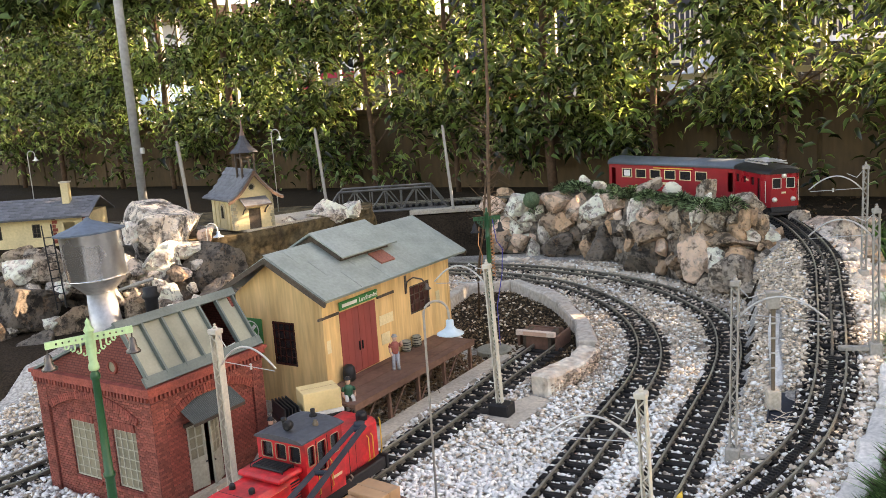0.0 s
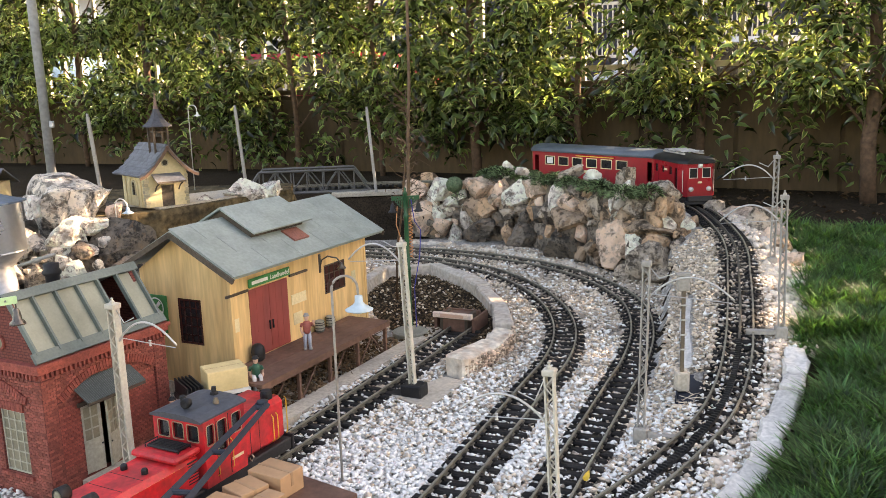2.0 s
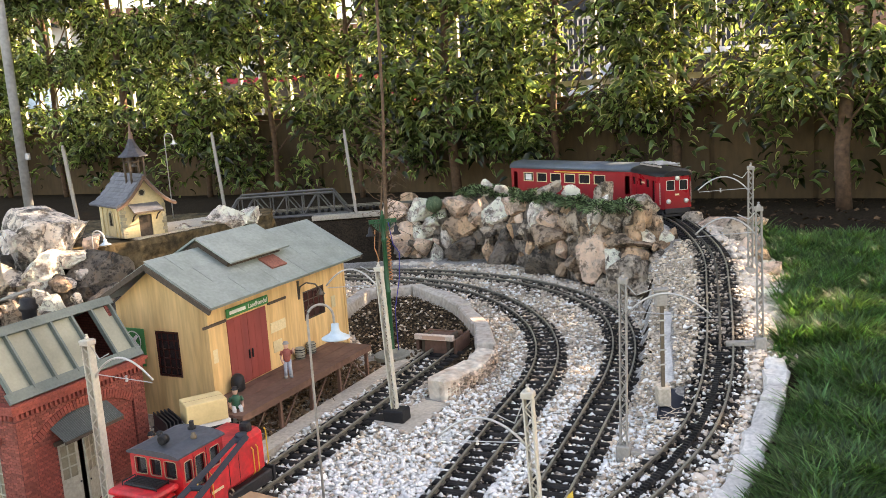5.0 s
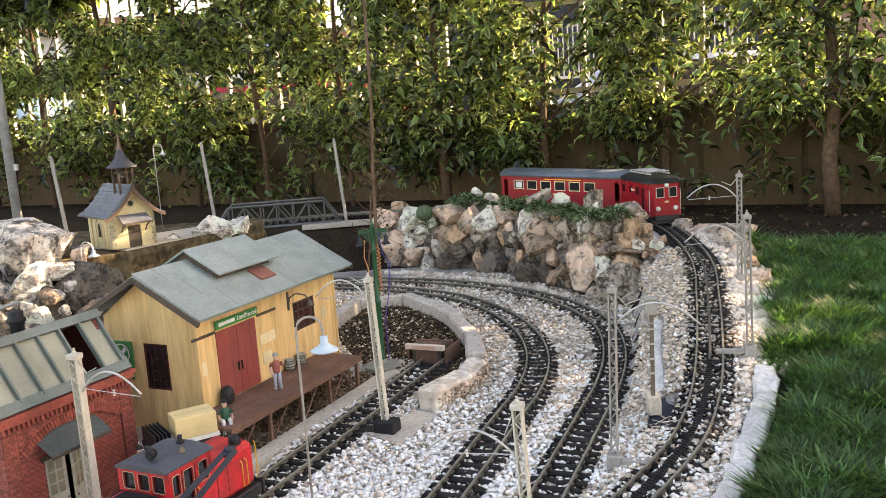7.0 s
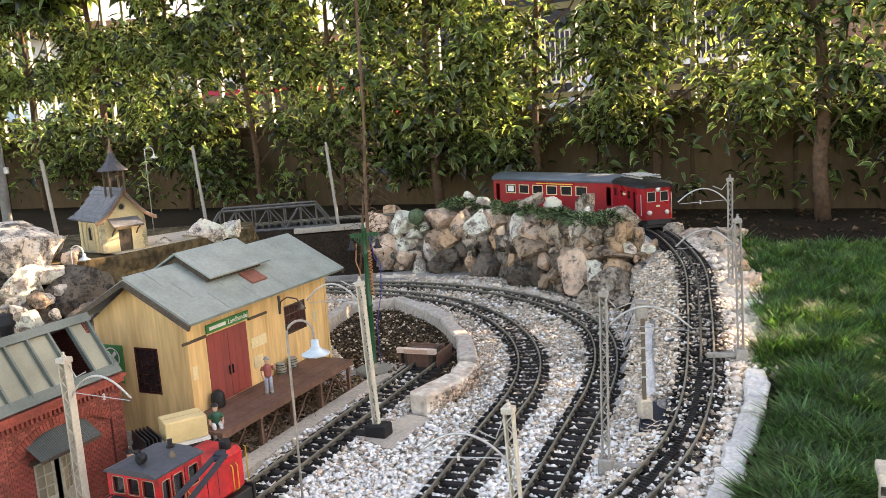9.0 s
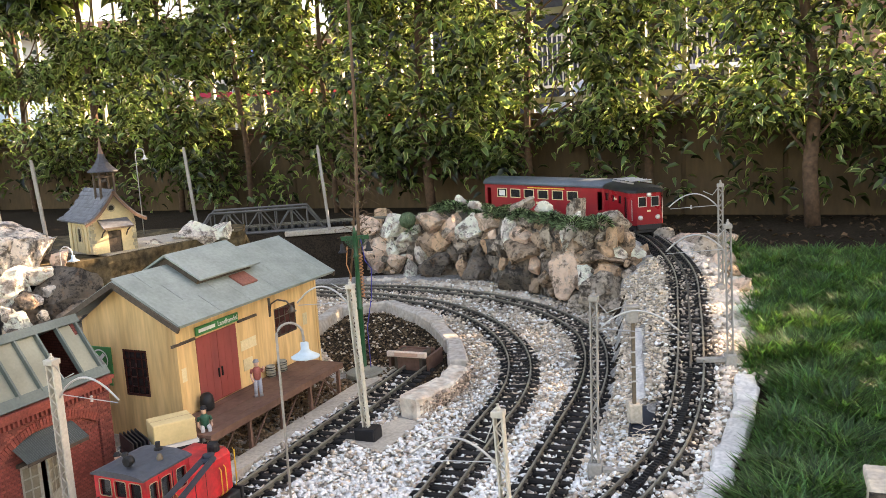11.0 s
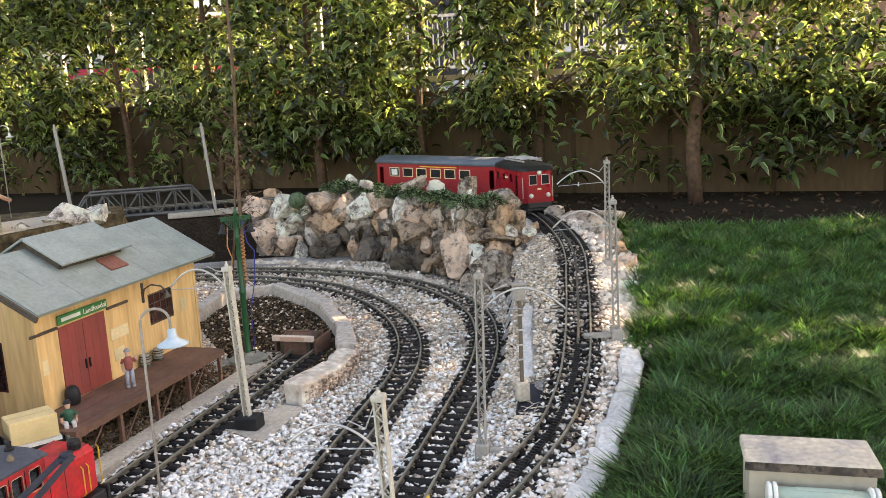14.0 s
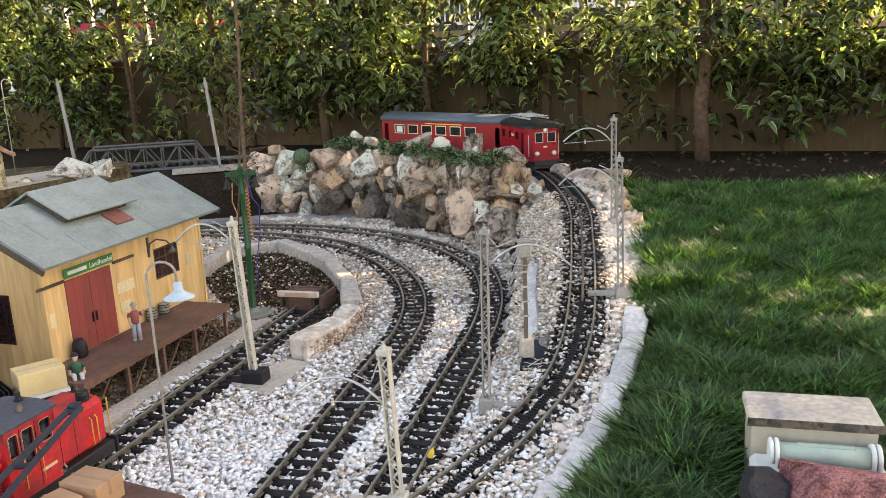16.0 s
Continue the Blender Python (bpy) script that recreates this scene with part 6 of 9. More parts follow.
def twin_lamp(m, h, arm, top_mat, post_mat, bell_mat, label, foot=True):
    """A green cast post with a pierced cross arm and two hanging bells."""
    t = thing("twin_lamp_post", m, label, "lamp post")
    part("post", lathe(nb(), [(0.0085, 0.0), (0.0085, 0.01), (0.0065, 0.014), (0.006, h * 0.45), (0.0075, h * 0.45 + 0.002), (0.0075, h * 0.45 + 0.006), (0.0058, h * 0.45 + 0.008), (0.0046, h * 0.8), (0.0062, h * 0.8 + 0.003), (0.0062, h * 0.8 + 0.007), (0.0046, h * 0.8 + 0.01), (0.0042, h - 0.012), (0.006, h - 0.010), (0.002, h - 0.004), (0.0028, h), (0.0, h + 0.006)], 14), post_mat, t, smooth=True)
    for s in (-1, 1):
        bm = wall_holes(nb(), 0.004, arm, 0, 0.009, -0.0016, 0.0016, [(0.008 + k * 0.0075, 0.0105 + k * 0.0075, 0.003, 0.006) for k in range(int((arm - 0.012) / 0.0075))])
        for k in range(4):
            x_, z_ = 0.005 + k * arm * 0.13, -0.017 + k * 0.0042
            tube(bm, [(x_, 0, 0.0), (x_, 0, z_ + 0.002), (x_ + 0.001, 0, z_), (x_ + 0.0035, 0, z_ - 0.0005), (x_ + 0.005, 0, z_ + 0.0015), (x_ + 0.004, 0, z_ + 0.0035)], 0.0013, 5)
        bmesh.ops.transform(bm, matrix=pose(0, 0, h - 0.024, 0, 0, 0 if s > 0 else 180), verts=bm.verts)
        a = part("cross_arm", bm, top_mat, t)
        part("hook", tube(nb(), [(s * (arm - 0.002), 0, h - 0.024), (s * (arm - 0.002), 0, h - 0.031)], 0.001, 5), bell_mat, a)
        part("bell_shade", lathe(nb(), [(0.0, 0.002), (0.003, 0.0), (0.0045, -0.004), (0.0055, -0.013), (0.0095, -0.0165), (0.0095, -0.019), (0.006, -0.0185), (0.0, -0.018)], 16, (s * (arm - 0.002), 0, h - 0.031)), bell_mat, a, smooth=True)
    if top_mat != post_mat:
        part("post_top", lathe(nb(), [(0.0056, h - 0.062), (0.0066, h - 0.060), (0.0066, h - 0.055), (0.0052, h - 0.052), (0.0050, h - 0.013), (0.0064, h - 0.011), (0.0062, h - 0.009), (0.0030, h - 0.003), (0.0036, h), (0.0, h + 0.0065)], 14), top_mat, t, smooth=True)
    if foot:
        part("foot", lathe(nb(), [(0.040, 0.0), (0.040, 0.008), (0.033, 0.0115), (0.012, 0.012), (0.0085, 0.02)], 24), "barrel", t, "round grey-green foot", smooth=False)
    return t


twin_lamp(pose(-0.575, 0.90, -0.066, 0, 0, 40), 0.375, 0.052, "green_light", "green_dark", "lantern", "green cast lamp post with a light green cross arm and bells", foot=True)
twin_lamp(pose(-0.108, 1.745, -0.0125, 0, 0, 10), 0.325, 0.03, "green_dark", "green_dark", "black", "dark green lamp post with two dark bells in the planter")
wires = thing("loose_cables", pose(-0.108, 1.745, 0), "blue and orange cables hanging from the green lamp post", "cable")
part("blue_cable", tube(nb(), [(0.012, 0.0, 0.29), (0.018, 0.01, 0.24), (0.03, 0.02, 0.22), (0.026, 0.03, 0.16), (0.012, 0.02, 0.09), (0.014, 0.012, 0.0)], 0.0011, 5), "blue_wire", wires, smooth=True)
coil = [(0.009 + 0.004 * math.cos(i * 0.9), 0.006 + 0.004 * math.sin(i * 0.9), 0.16 + i * 0.0011) for i in range(90)]
part("orange_coil", tube(nb(), coil, 0.001, 4), "orange", wires, smooth=True)
part("orange_lead", tube(nb(), [(-0.018, 0, 0.275), (-0.022, 0.006, 0.235), (-0.014, 0.0, 0.21), (-0.02, -0.004, 0.17)], 0.0012, 5), "orange", wires, smooth=True)

# plain grey poles along the upper line
for x, y, h in ((-1.27, 2.95, 0.33), (-0.80, 3.18, 0.34), (-0.30, 3.20, 0.32)):
    p = thing("pole", pose(x, y, 0.13, 0, -4, 0), "plain pale grey model line pole", "pole", "line poles")
    part("shaft", bx(-0.0055, 0.0055, -0.0055, 0.0055, 0, h, bev=0.001), "mast", p)
    part("cap", bx(-0.004, 0.004, -0.004, 0.004, h, h + 0.012, bev=0.001), "mast", p)

# ---- buffer stop ----
buf = thing("buffer_stop", pose(-0.002, 1.775, -0.008, 0, 0, 65.4), "brown wooden buffer stop with a white and red beam", "buffer stop")
part("beam", bx(-0.032, -0.022, -0.047, 0.047, 0.028, 0.040, bev=0.001), "beam", buf, "pinkish cream buffer beam")
part("beam_stripe", bx(-0.0325, -0.0318, -0.028, 0.028, 0.030, 0.038), "skin", buf)
for s in (-1, 1):
    part("cheek", bx(-0.022, 0.03, s * 0.03 - 0.004, s * 0.03 + 0.004, -0.004, 0.034, bev=0.001), "dark_wood", buf)
part("back_board", bx(0.03, 0.036, -0.042, 0.042, -0.004, 0.034), "deck", buf)
for s in (-1, 1):
    part("side_board", bx(-0.02, 0.06, s * 0.046 - 0.003, s * 0.046 + 0.003, -0.004, 0.028), "deck", buf)
part("front_board", bx(-0.0225, -0.0195, -0.026, 0.026, -0.010, 0.029), "deck", buf)
part("cross_board", bx(-0.015, 0.03, -0.026, 0.026, 0.026, 0.031), "deck", buf)


# ---- figures (small painted dolls, one mesh each) ----
def doll(m, coat, trousers, hat, label, seated=False, h=0.068, raised=False):
    """One mesh, painted in four colours: 0 coat, 1 trousers, 2 face and bare arms, 3 hat and shoes."""
    bm = nb()
    k = h / 0.068

    def paint(slot):
        for f in bm.faces:
            if not f.tag:
                f.material_index, f.tag = slot, True
    if not seated:
        for s in (-1, 1):
            tube(bm, [(s * 0.0046 * k, 0, 0.003), (s * 0.0042 * k, -0.0008, 0.016 * k), (s * 0.0036 * k, 0, 0.034 * k)], 0.0030 * k, 8, 0.0040 * k)
        z = 0.031 * k
    else:
        for s in (-1, 1):
            tube(bm, [(s * 0.005 * k, 0.003, 0.004), (s * 0.0055 * k, -0.016 * k, 0.006), (s * 0.0055 * k, -0.019 * k, -0.016 * k)], 0.0036 * k, 8)
        z = 0.001
    paint(1)
    for s in (-1, 1):
        y_, z_ = (0.0, 0.0) if not seated else (-0.019 * k, -0.019 * k)
        box(bm, s * 0.0048 * k - 0.003 * k, s * 0.0048 * k + 0.003 * k, y_ - 0.007 * k, y_ + 0.0035 * k, z_, z_ + 0.004 * k)
    paint(3)
    lathe(bm, [(0.0058 * k, 0), (0.0066 * k, 0.004 * k), (0.0074 * k, 0.012 * k), (0.0085 * k, 0.019 * k), (0.005 * k, 0.023 * k), (0.0026 * k, 0.0245 * k)], 12, (0, 0, z))
    for s in (-1, 1):
        tube(bm, [(s * 0.0082 * k, 0, z + 0.020 * k), (s * 0.0108 * k, -0.001 * k, z + 0.013 * k)], 0.0026 * k, 7)
    paint(0)
    for s in (-1, 1):
        if raised and s > 0:
            tube(bm, [(0.0108 * k, -0.001 * k, z + 0.013 * k), (0.013 * k, -0.006 * k, z + 0.016 * k), (0.012 * k, -0.008 * k, z + 0.025 * k)], 0.0021 * k, 7)
        else:
            tube(bm, [(s * 0.0108 * k, -0.001 * k, z + 0.013 * k), (s * 0.0105 * k, -0.004 * k, z + 0.006 * k), (s * 0.008 * k, -0.009 * k, z + (0.003 if seated else -0.001) * k)], 0.0021 * k, 7)
    lathe(bm, [(0.0022 * k, -0.002 * k), (0.0036 * k, 0.001 * k), (0.0046 * k, 0.005 * k), (0.0044 * k, 0.0085 * k), (0.0, 0.009 * k)], 12, (0, 0, z + 0.025 * k))
    paint(2)
    lathe(bm, [(0.0064 * k, 0.0082 * k), (0.0060 * k, 0.0092 * k), (0.0046 * k, 0.0096 * k), (0.0042 * k, 0.0125 * k), (0.0, 0.0138 * k)], 12, (0, 0, z + 0.025 * k))
    paint(3)
    ob = solo("figurine", bm, coat, label, "figurine", "platform figurines", m=m, smooth=True)
    for extra in (trousers, "skin", hat):
        ob.data.materials.append(M[extra])
    return ob


doll(pose(-0.284, 1.452, 0.0527, 0, 0, 15), "fig_red", "fig_blue", "fig_grey", "doll in red-brown shirt and blue-grey trousers on the platform", raised=True)
doll(pose(-0.346, 1.300, 0.0527, 0, 0, 20), "fig_green", "fig_white", "black", "doll in green jacket sitting on the platform's end", seated=True)
doll(pose(-0.462, 1.215, -0.012, 0, 0, 10), "black", "fig_white", "black", "doll in black jacket between the buildings", h=0.066)
for i, (x, y) in enumerate(((-0.279, 1.566), (-0.262, 1.600))):
    b = thing("barrel", pose(x, y, 0.0527), "small olive-grey barrel standing on the platform", "barrel", "barrels")
    part("body", lathe(nb(), [(0.0085, 0), (0.0095, 0.004), (0.0102, 0.011), (0.0095, 0.018), (0.0085, 0.0225), (0.0075, 0.0225), (0.0072, 0.0205)], 16), "barrel", b, smooth=True)
    for z in (0.003, 0.008, 0.0145, 0.019):
        part("hoop", lathe(nb(), [(0.0098, z - 0.0008), (0.0107, z), (0.0098, z + 0.0008)], 16), "black", b)
drum = thing("black_sack", pose(-0.363, 1.392, 0.0527, 0, 0, 20), "black rounded sack leaning at the shed door", "sack")
part("sack", lathe(nb(), [(0.008, 0), (0.012, 0.004), (0.0125, 0.016), (0.011, 0.026), (0.006, 0.031), (0.0, 0.032)], 14), "black", drum, smooth=True)

# ---- handcart with a yellow carton ----
cart = thing("low_wagon", pose(-0.408, 1.275, -0.018, 0, 0, 35), "black low model wagon loaded between the buildings", "wagon")
part("bed", bx(-0.06, 0.05, -0.035, 0.035, 0.052, 0.062, bev=0.001), "black", cart)
for x in (-0.04, 0.03):
    for s in (-1, 1):
        bm = lathe(nb(), [(0.014, -0.003), (0.016, -0.002), (0.016, 0.002), (0.014, 0.003), (0.004, 0.004)], 16)
        bmesh.ops.transform(bm, matrix=pose(x, s * 0.03, 0.034, 90), verts=bm.verts)
        part("wheel", bm, "black", cart)
    part("axle_box", bx(x - 0.008, x + 0.008, -0.026, 0.026, 0.03, 0.052), "black", cart)
for i in range(5):
    part("stake", bx(-0.058 + i * 0.006, -0.056 + i * 0.006, -0.034, 0.034, 0.062, 0.085), "black", cart)
cr = thing("yellow_carton", pose(-0.392, 1.268, 0.0465, 0, 0, 30), "yellow cardboard carton on a pale pallet", "carton")
part("carton", bx(-0.032, 0.034, -0.023, 0.024, 0.004, 0.039, bev=0.0012), "crate", cr)
part("tape", bx(-0.0322, 0.0342, -0.0004, 0.0004, 0.0388, 0.0392), "carton", cr)
part("pallet", bx(-0.036, 0.036, -0.026, 0.026, -0.002, 0.0036), "white", cr)


# ---- red diesel locomotive on the siding: x towards its front ----
LOCO = pose(-0.3565, 0.9915, 0, 0, 0, -117) @ Matrix.Diagonal((0.97, 0.94, 0.985, 1))
loco = thing("diesel_locomotive", LOCO, "red model diesel locomotive with a dark blue-black cab roof", "model locomotive")
part("frame", bx(-0.155, 0.200, -0.042, 0.042, 0.012, 0.030, bev=0.002), "black", loco)
part("rear_hood", bx(-0.152, -0.053, -0.037, 0.037, 0.030, 0.097, bev=0.008), "loco_red", loco)
part("front_hood", bx(0.028, 0.197, -0.038, 0.038, 0.030, 0.080, bev=0.007), "loco_red", loco)
part("hood_step", bx(0.028, 0.075, -0.041, 0.041, 0.0805, 0.089, bev=0.003), "loco_red", loco)
part("hood_grille", bx(0.034, 0.058, -0.028, 0.028, 0.0893, 0.0925, bev=0.001), "black", loco)
part("cab", wall_holes(nb(), -0.052, 0.027, 0.030, 0.122, -0.046, -0.043, [(-0.044, -0.026, 0.086, 0.114), (-0.016, 0.002, 0.070, 0.114), (0.008, 0.022, 0.086, 0.114)]), "loco_red", loco)
part("cab_side", wall_holes(nb(), -0.052, 0.027, 0.030, 0.122, 0.043, 0.046, [(-0.044, -0.026, 0.086, 0.114), (-0.016, 0.002, 0.070, 0.114), (0.008, 0.022, 0.086, 0.114)]), "loco_red", loco)
for x in (-0.052, 0.024):
    part("cab_end", wall_holes(nb(), -0.043, 0.043, 0.030, 0.122, x, x + 0.003, [(-0.037, -0.016, 0.092, 0.115), (-0.010, 0.010, 0.092, 0.115), (0.016, 0.037, 0.092, 0.115)], TURN_X), "loco_red", loco)
part("cab_glass", bx(-0.049, 0.0235, -0.0425, 0.0425, 0.07, 0.117), "pane", loco)
rp = [(0.046, 0.1205), (0.0462, 0.123), (0.036, 0.1262), (0.018, 0.1282), (-0.018, 0.1282), (-0.036, 0.1262), (-0.0462, 0.123), (-0.046, 0.1205)]
bm = prism(nb(), rp, -0.058, 0.032)
bmesh.ops.transform(bm, matrix=TURN_X, verts=bm.verts)
bmesh.ops.recalc_face_normals(bm, faces=bm.faces)
rf = part("cab_roof", bm, "loco_roof", loco)
for x, y in ((0.012, 0.004), (-0.006, -0.022)):
    bm = lathe(nb(), [(0.0, -0.006), (0.006, -0.005), (0.0072, 0.0), (0.0065, 0.005), (0.0045, 0.0045), (0.0, 0.004)], 14)
    bmesh.ops.transform(bm, matrix=pose(x, y, 0.1365, 0, 90), verts=bm.verts)
    if y > 0:
        part("headlamp", bm, "black", rf, smooth=True)
    else:
        part("horn", lathe(nb(), [(0.003, 0), (0.003, 0.004), (0.005, 0.006), (0.004, 0.009), (0, 0.01)], 10, (x, y, 0.128)), "black", rf)
        bm.free()
part("beacon", lathe(nb(), [(0.0045, -0.002), (0.0045, 0.003), (0.003, 0.005), (0.0028, 0.0075), (0, 0.008)], 12, (-0.022, 0.024, 0.1275)), "post_brown", rf, smooth=True)
part("roof_vent", lathe(nb(), [(0.006, 0), (0.006, 0.003), (0.0035, 0.004), (0.0035, 0.011), (0, 0.012)], 12, (-0.046, -0.002, 0.128)), "black", rf)
for x, y in ((0.103, 0.017), (0.105, -0.018)):
    part("filler_cap", lathe(nb(), [(0.0045, 0), (0.0045, 0.005), (0.003, 0.007), (0, 0.0075)], 12, (x, y, 0.0802)), "black", loco)
for y in (-0.024, 0.024):
    bm = lathe(nb(), [(0.0, -0.007), (0.009, -0.007), (0.0095, 0.006), (0.0085, 0.008), (0.007, 0.0065), (0.0, 0.0065)], 16)
    bmesh.ops.transform(bm, matrix=pose(0.190, y, 0.086, 0, 90), verts=bm.verts)
    hl = part("headlight", bm, "black", loco, "black round headlight", smooth=True)
    bm = lathe(nb(), [(0.0068, 0.0), (0.005, 0.0014), (0.0, 0.0018)], 14)
    bmesh.ops.transform(bm, matrix=pose(0.1966, y, 0.086, 0, 90), verts=bm.verts)
    part("lens", bm, "pane_beige", hl, smooth=True)
for y in (0.0375, -0.0375):
    part("pin_stripe", bx(0.06, 0.185, y - 0.0004, y + 0.0004, 0.072, 0.0732), "yellow", loco)
    part("pin_stripe", bx(0.06, 0.185, y - 0.0004, y + 0.0004, 0.042, 0.0432), "yellow", loco)
    for z in range(8):
        part("louvre", bx(0.034, 0.052, y - 0.001, y + 0.001, 0.045 + z * 0.004, 0.0465 + z * 0.004), "black", loco)
for y in (0.034, 0.012, -0.012, -0.034):
    part("handrail", tube(nb(), [(-0.154, y, 0.035), (-0.157, y, 0.04), (-0.157, y, 0.088), (-0.154, y, 0.092)], 0.0011, 5), "yellow", loco)
part("stack", lathe(nb(), [(0.009, 0), (0.009, 0.008), (0.0075, 0.012), (0, 0.012)], 14, (-0.125, 0.024, 0.098)), "black", loco)
part("coupler", bx(-0.185, -0.155, -0.010, 0.010, 0.010, 0.022, bev=0.003), "black", loco)
part("buffer_beam", bx(-0.160, -0.155, -0.044, 0.044, 0.010, 0.034, bev=0.001), "black", loco)
for x in (-0.11, -0.02, 0.10):
    for s in (-1, 1):
        bm = lathe(nb(), [(0.017, -0.004), (0.0155, 0.0), (0.0155, 0.003), (0.006, 0.004)], 18)
        bmesh.ops.transform(bm, matrix=pose(x, s * 0.024, 0.0158, 90), verts=bm.verts)
        part("wheel", bm, "black", loco)
part("running_gear", bx(-0.13, 0.13, -0.03, 0.03, 0.008, 0.02), "black", loco)
part("number_bar", bx(-0.045, -0.022, 0.0461, 0.0466, 0.05, 0.054), "paper", loco)


def rim(x0, x1, z0, z1, r, thick):
    """A thin rounded window rim in the x-z plane, as a closed tube."""
    pts = []
    for cx, cz, a0 in ((x1 - r, z1 - r, 0), (x0 + r, z1 - r, 90), (x0 + r, z0 + r, 180), (x1 - r, z0 + r, 270)):
        pts += [(cx + r * math.cos(radians(a0 + k * 30)), 0, cz + r * math.sin(radians(a0 + k * 30))) for k in range(4)]
    return tube(nb(), pts + [pts[0], pts[1]], thick, 5)


for s in (-1, 1):
    for a, b, z in ((-0.044, -0.026, 0.086), (-0.016, 0.002, 0.070), (0.008, 0.022, 0.086)):
        bm = rim(a, b, z, 0.114, 0.003, 0.0006)
        bmesh.ops.transform(bm, matrix=Matrix.Translation((0, s * 0.0464, 0)), verts=bm.verts)
        part("window_rim", bm, "rim", loco)
    part("door_seam", bx(-0.0195, -0.0189, s * 0.0463 - 0.0003, s * 0.0463 + 0.0003, 0.034, 0.118), "black", loco)
    part("door_seam", bx(0.0045, 0.0051, s * 0.0463 - 0.0003, s * 0.0463 + 0.0003, 0.034, 0.118), "black", loco)
    for x in (-0.0215, 0.0065):
        part("grab_rail", tube(nb(), [(x, s * 0.046, 0.040), (x, s * 0.0495, 0.043), (x, s * 0.0495, 0.079), (x, s * 0.046, 0.082)], 0.0007, 5), "yellow", loco)
    for x in (-0.128, -0.118):
        part("grab_rail", tube(nb(), [(x, s * 0.037, 0.036), (x, s * 0.0405, 0.039), (x, s * 0.0405, 0.074), (x, s * 0.037, 0.077)], 0.0009, 5), "yellow", loco)
    part("hood_seam", bx(-0.090, -0.0894, s * 0.0371 - 0.0003, s * 0.0371 + 0.0003, 0.034, 0.090), "black", loco)
    part("step_rail", tube(nb(), [(0.036, s * 0.030, 0.089), (0.036, s * 0.030, 0.094), (0.058, s * 0.030, 0.094), (0.058, s * 0.030, 0.089)], 0.0009, 5), "black", loco)
    part("wiper_bar", bx(0.0272, 0.0280, s * 0.026 - 0.006, s * 0.026 + 0.006, 0.0930, 0.0940), "black", loco)
for a, b in ((-0.037, -0.016), (-0.010, 0.010), (0.016, 0.037)):
    bm = rim(a, b, 0.092, 0.115, 0.003, 0.0006)
    bmesh.ops.transform(bm, matrix=Matrix.Translation((0.0275, 0, 0)) @ TURN_X, verts=bm.verts)
    part("window_rim", bm, "rim", loco)
for z in range(6):
    part("grille_slat", bx(0.036 + z * 0.0036, 0.0375 + z * 0.0036, -0.026, 0.026, 0.0925, 0.0937), "black", loco)
for x in (0.118, 0.150):
    part("hood_seam", bx(x - 0.0003, x + 0.0003, -0.030, 0.030, 0.0799, 0.0803), "black", loco)

# ---- flat wagon with cartons, and the crane on it ----
FLAT = pose(-0.262, 0.815, 0, 0, 0, 55)
flat = thing("flat_wagon", FLAT, "dark brown model flat wagon loaded with cartons", "model wagon")
part("deck", bx(-0.17, 0.155, -0.046, 0.076, 0.028, 0.036, bev=0.001), "deck", flat)
part("sill", bx(-0.168, 0.153, -0.03, 0.03, 0.016, 0.028), "black", flat)
for x in (-0.12, 0.11):
    for s in (-1, 1):
        bm = lathe(nb(), [(0.0155, -0.004), (0.014, 0.0), (0.014, 0.003), (0.005, 0.004)], 18)
        bmesh.ops.transform(bm, matrix=pose(x, s * 0.024, 0.0145, 90), verts=bm.verts)
        part("wheel", bm, "black", flat)
    part("axle_box", bx(x - 0.01, x + 0.01, -0.03, 0.03, 0.01, 0.022), "black", flat)
for x, y, a, b, h, dg in ((0.108, 0.047, 0.021, 0.027, 0.029, 4), (0.062, 0.050, 0.020, 0.020, 0.025, -6), (0.060, 0.012, 0.018, 0.014, 0.021, 3), (0.010, 0.04, 0.026, 0.024, 0.026, 8)):
    c = thing("carton", FLAT @ pose(x, y, 0.0362, 0, 0, dg), "brown cardboard carton on the flat wagon", "carton", "cartons on the wagon")
    part("box", bx(-a, a, -b, b, 0, h, bev=0.0008), "carton", c)
    part("tape", bx(-0.002, 0.002, -b - 0.0003, b + 0.0003, h * 0.4, h + 0.0003), "tape", c)
crane = thing("crane_jib", pose(0, 0, 0), "dark navy model crane jib with two booms and a hook", "crane")
TIP, FOOT = Vector((-0.269, 1.016, 0.116)), Vector((-0.350, 0.731, 0.070))
side = Vector((0.985, -0.15, 0))
for s in (-1, 1):
    part("boom", tube(nb(), [FOOT + side * 0.017 * s, TIP + side * 0.006 * s], 0.0050, 4), "boom", crane)
for k in (0.35, 0.62, 0.97):
    c = FOOT.lerp(TIP, k)
    w_ = 0.017 + (0.006 - 0.017) * k
    part("brace", tube(nb(), [c - side * w_, c + side * w_], 0.0036, 7), "boom", crane)
part("sheave", lathe(nb(), [(0.0, -0.006), (0.008, -0.005), (0.006, 0.0), (0.008, 0.005), (0.0, 0.006)], 14, tuple(TIP)), "boom", crane, smooth=True)
hk = FOOT.lerp(TIP, 0.80) + side * 0.012
part("hoist_line", tube(nb(), [hk, (hk.x, hk.y, 0.072)], 0.0005, 4), "black", crane)
part("hook", tube(nb(), [(hk.x, hk.y, 0.072), (hk.x + 0.003, hk.y, 0.068), (hk.x, hk.y, 0.063), (hk.x - 0.003, hk.y, 0.066)], 0.0012, 5), "rust_wire", crane)
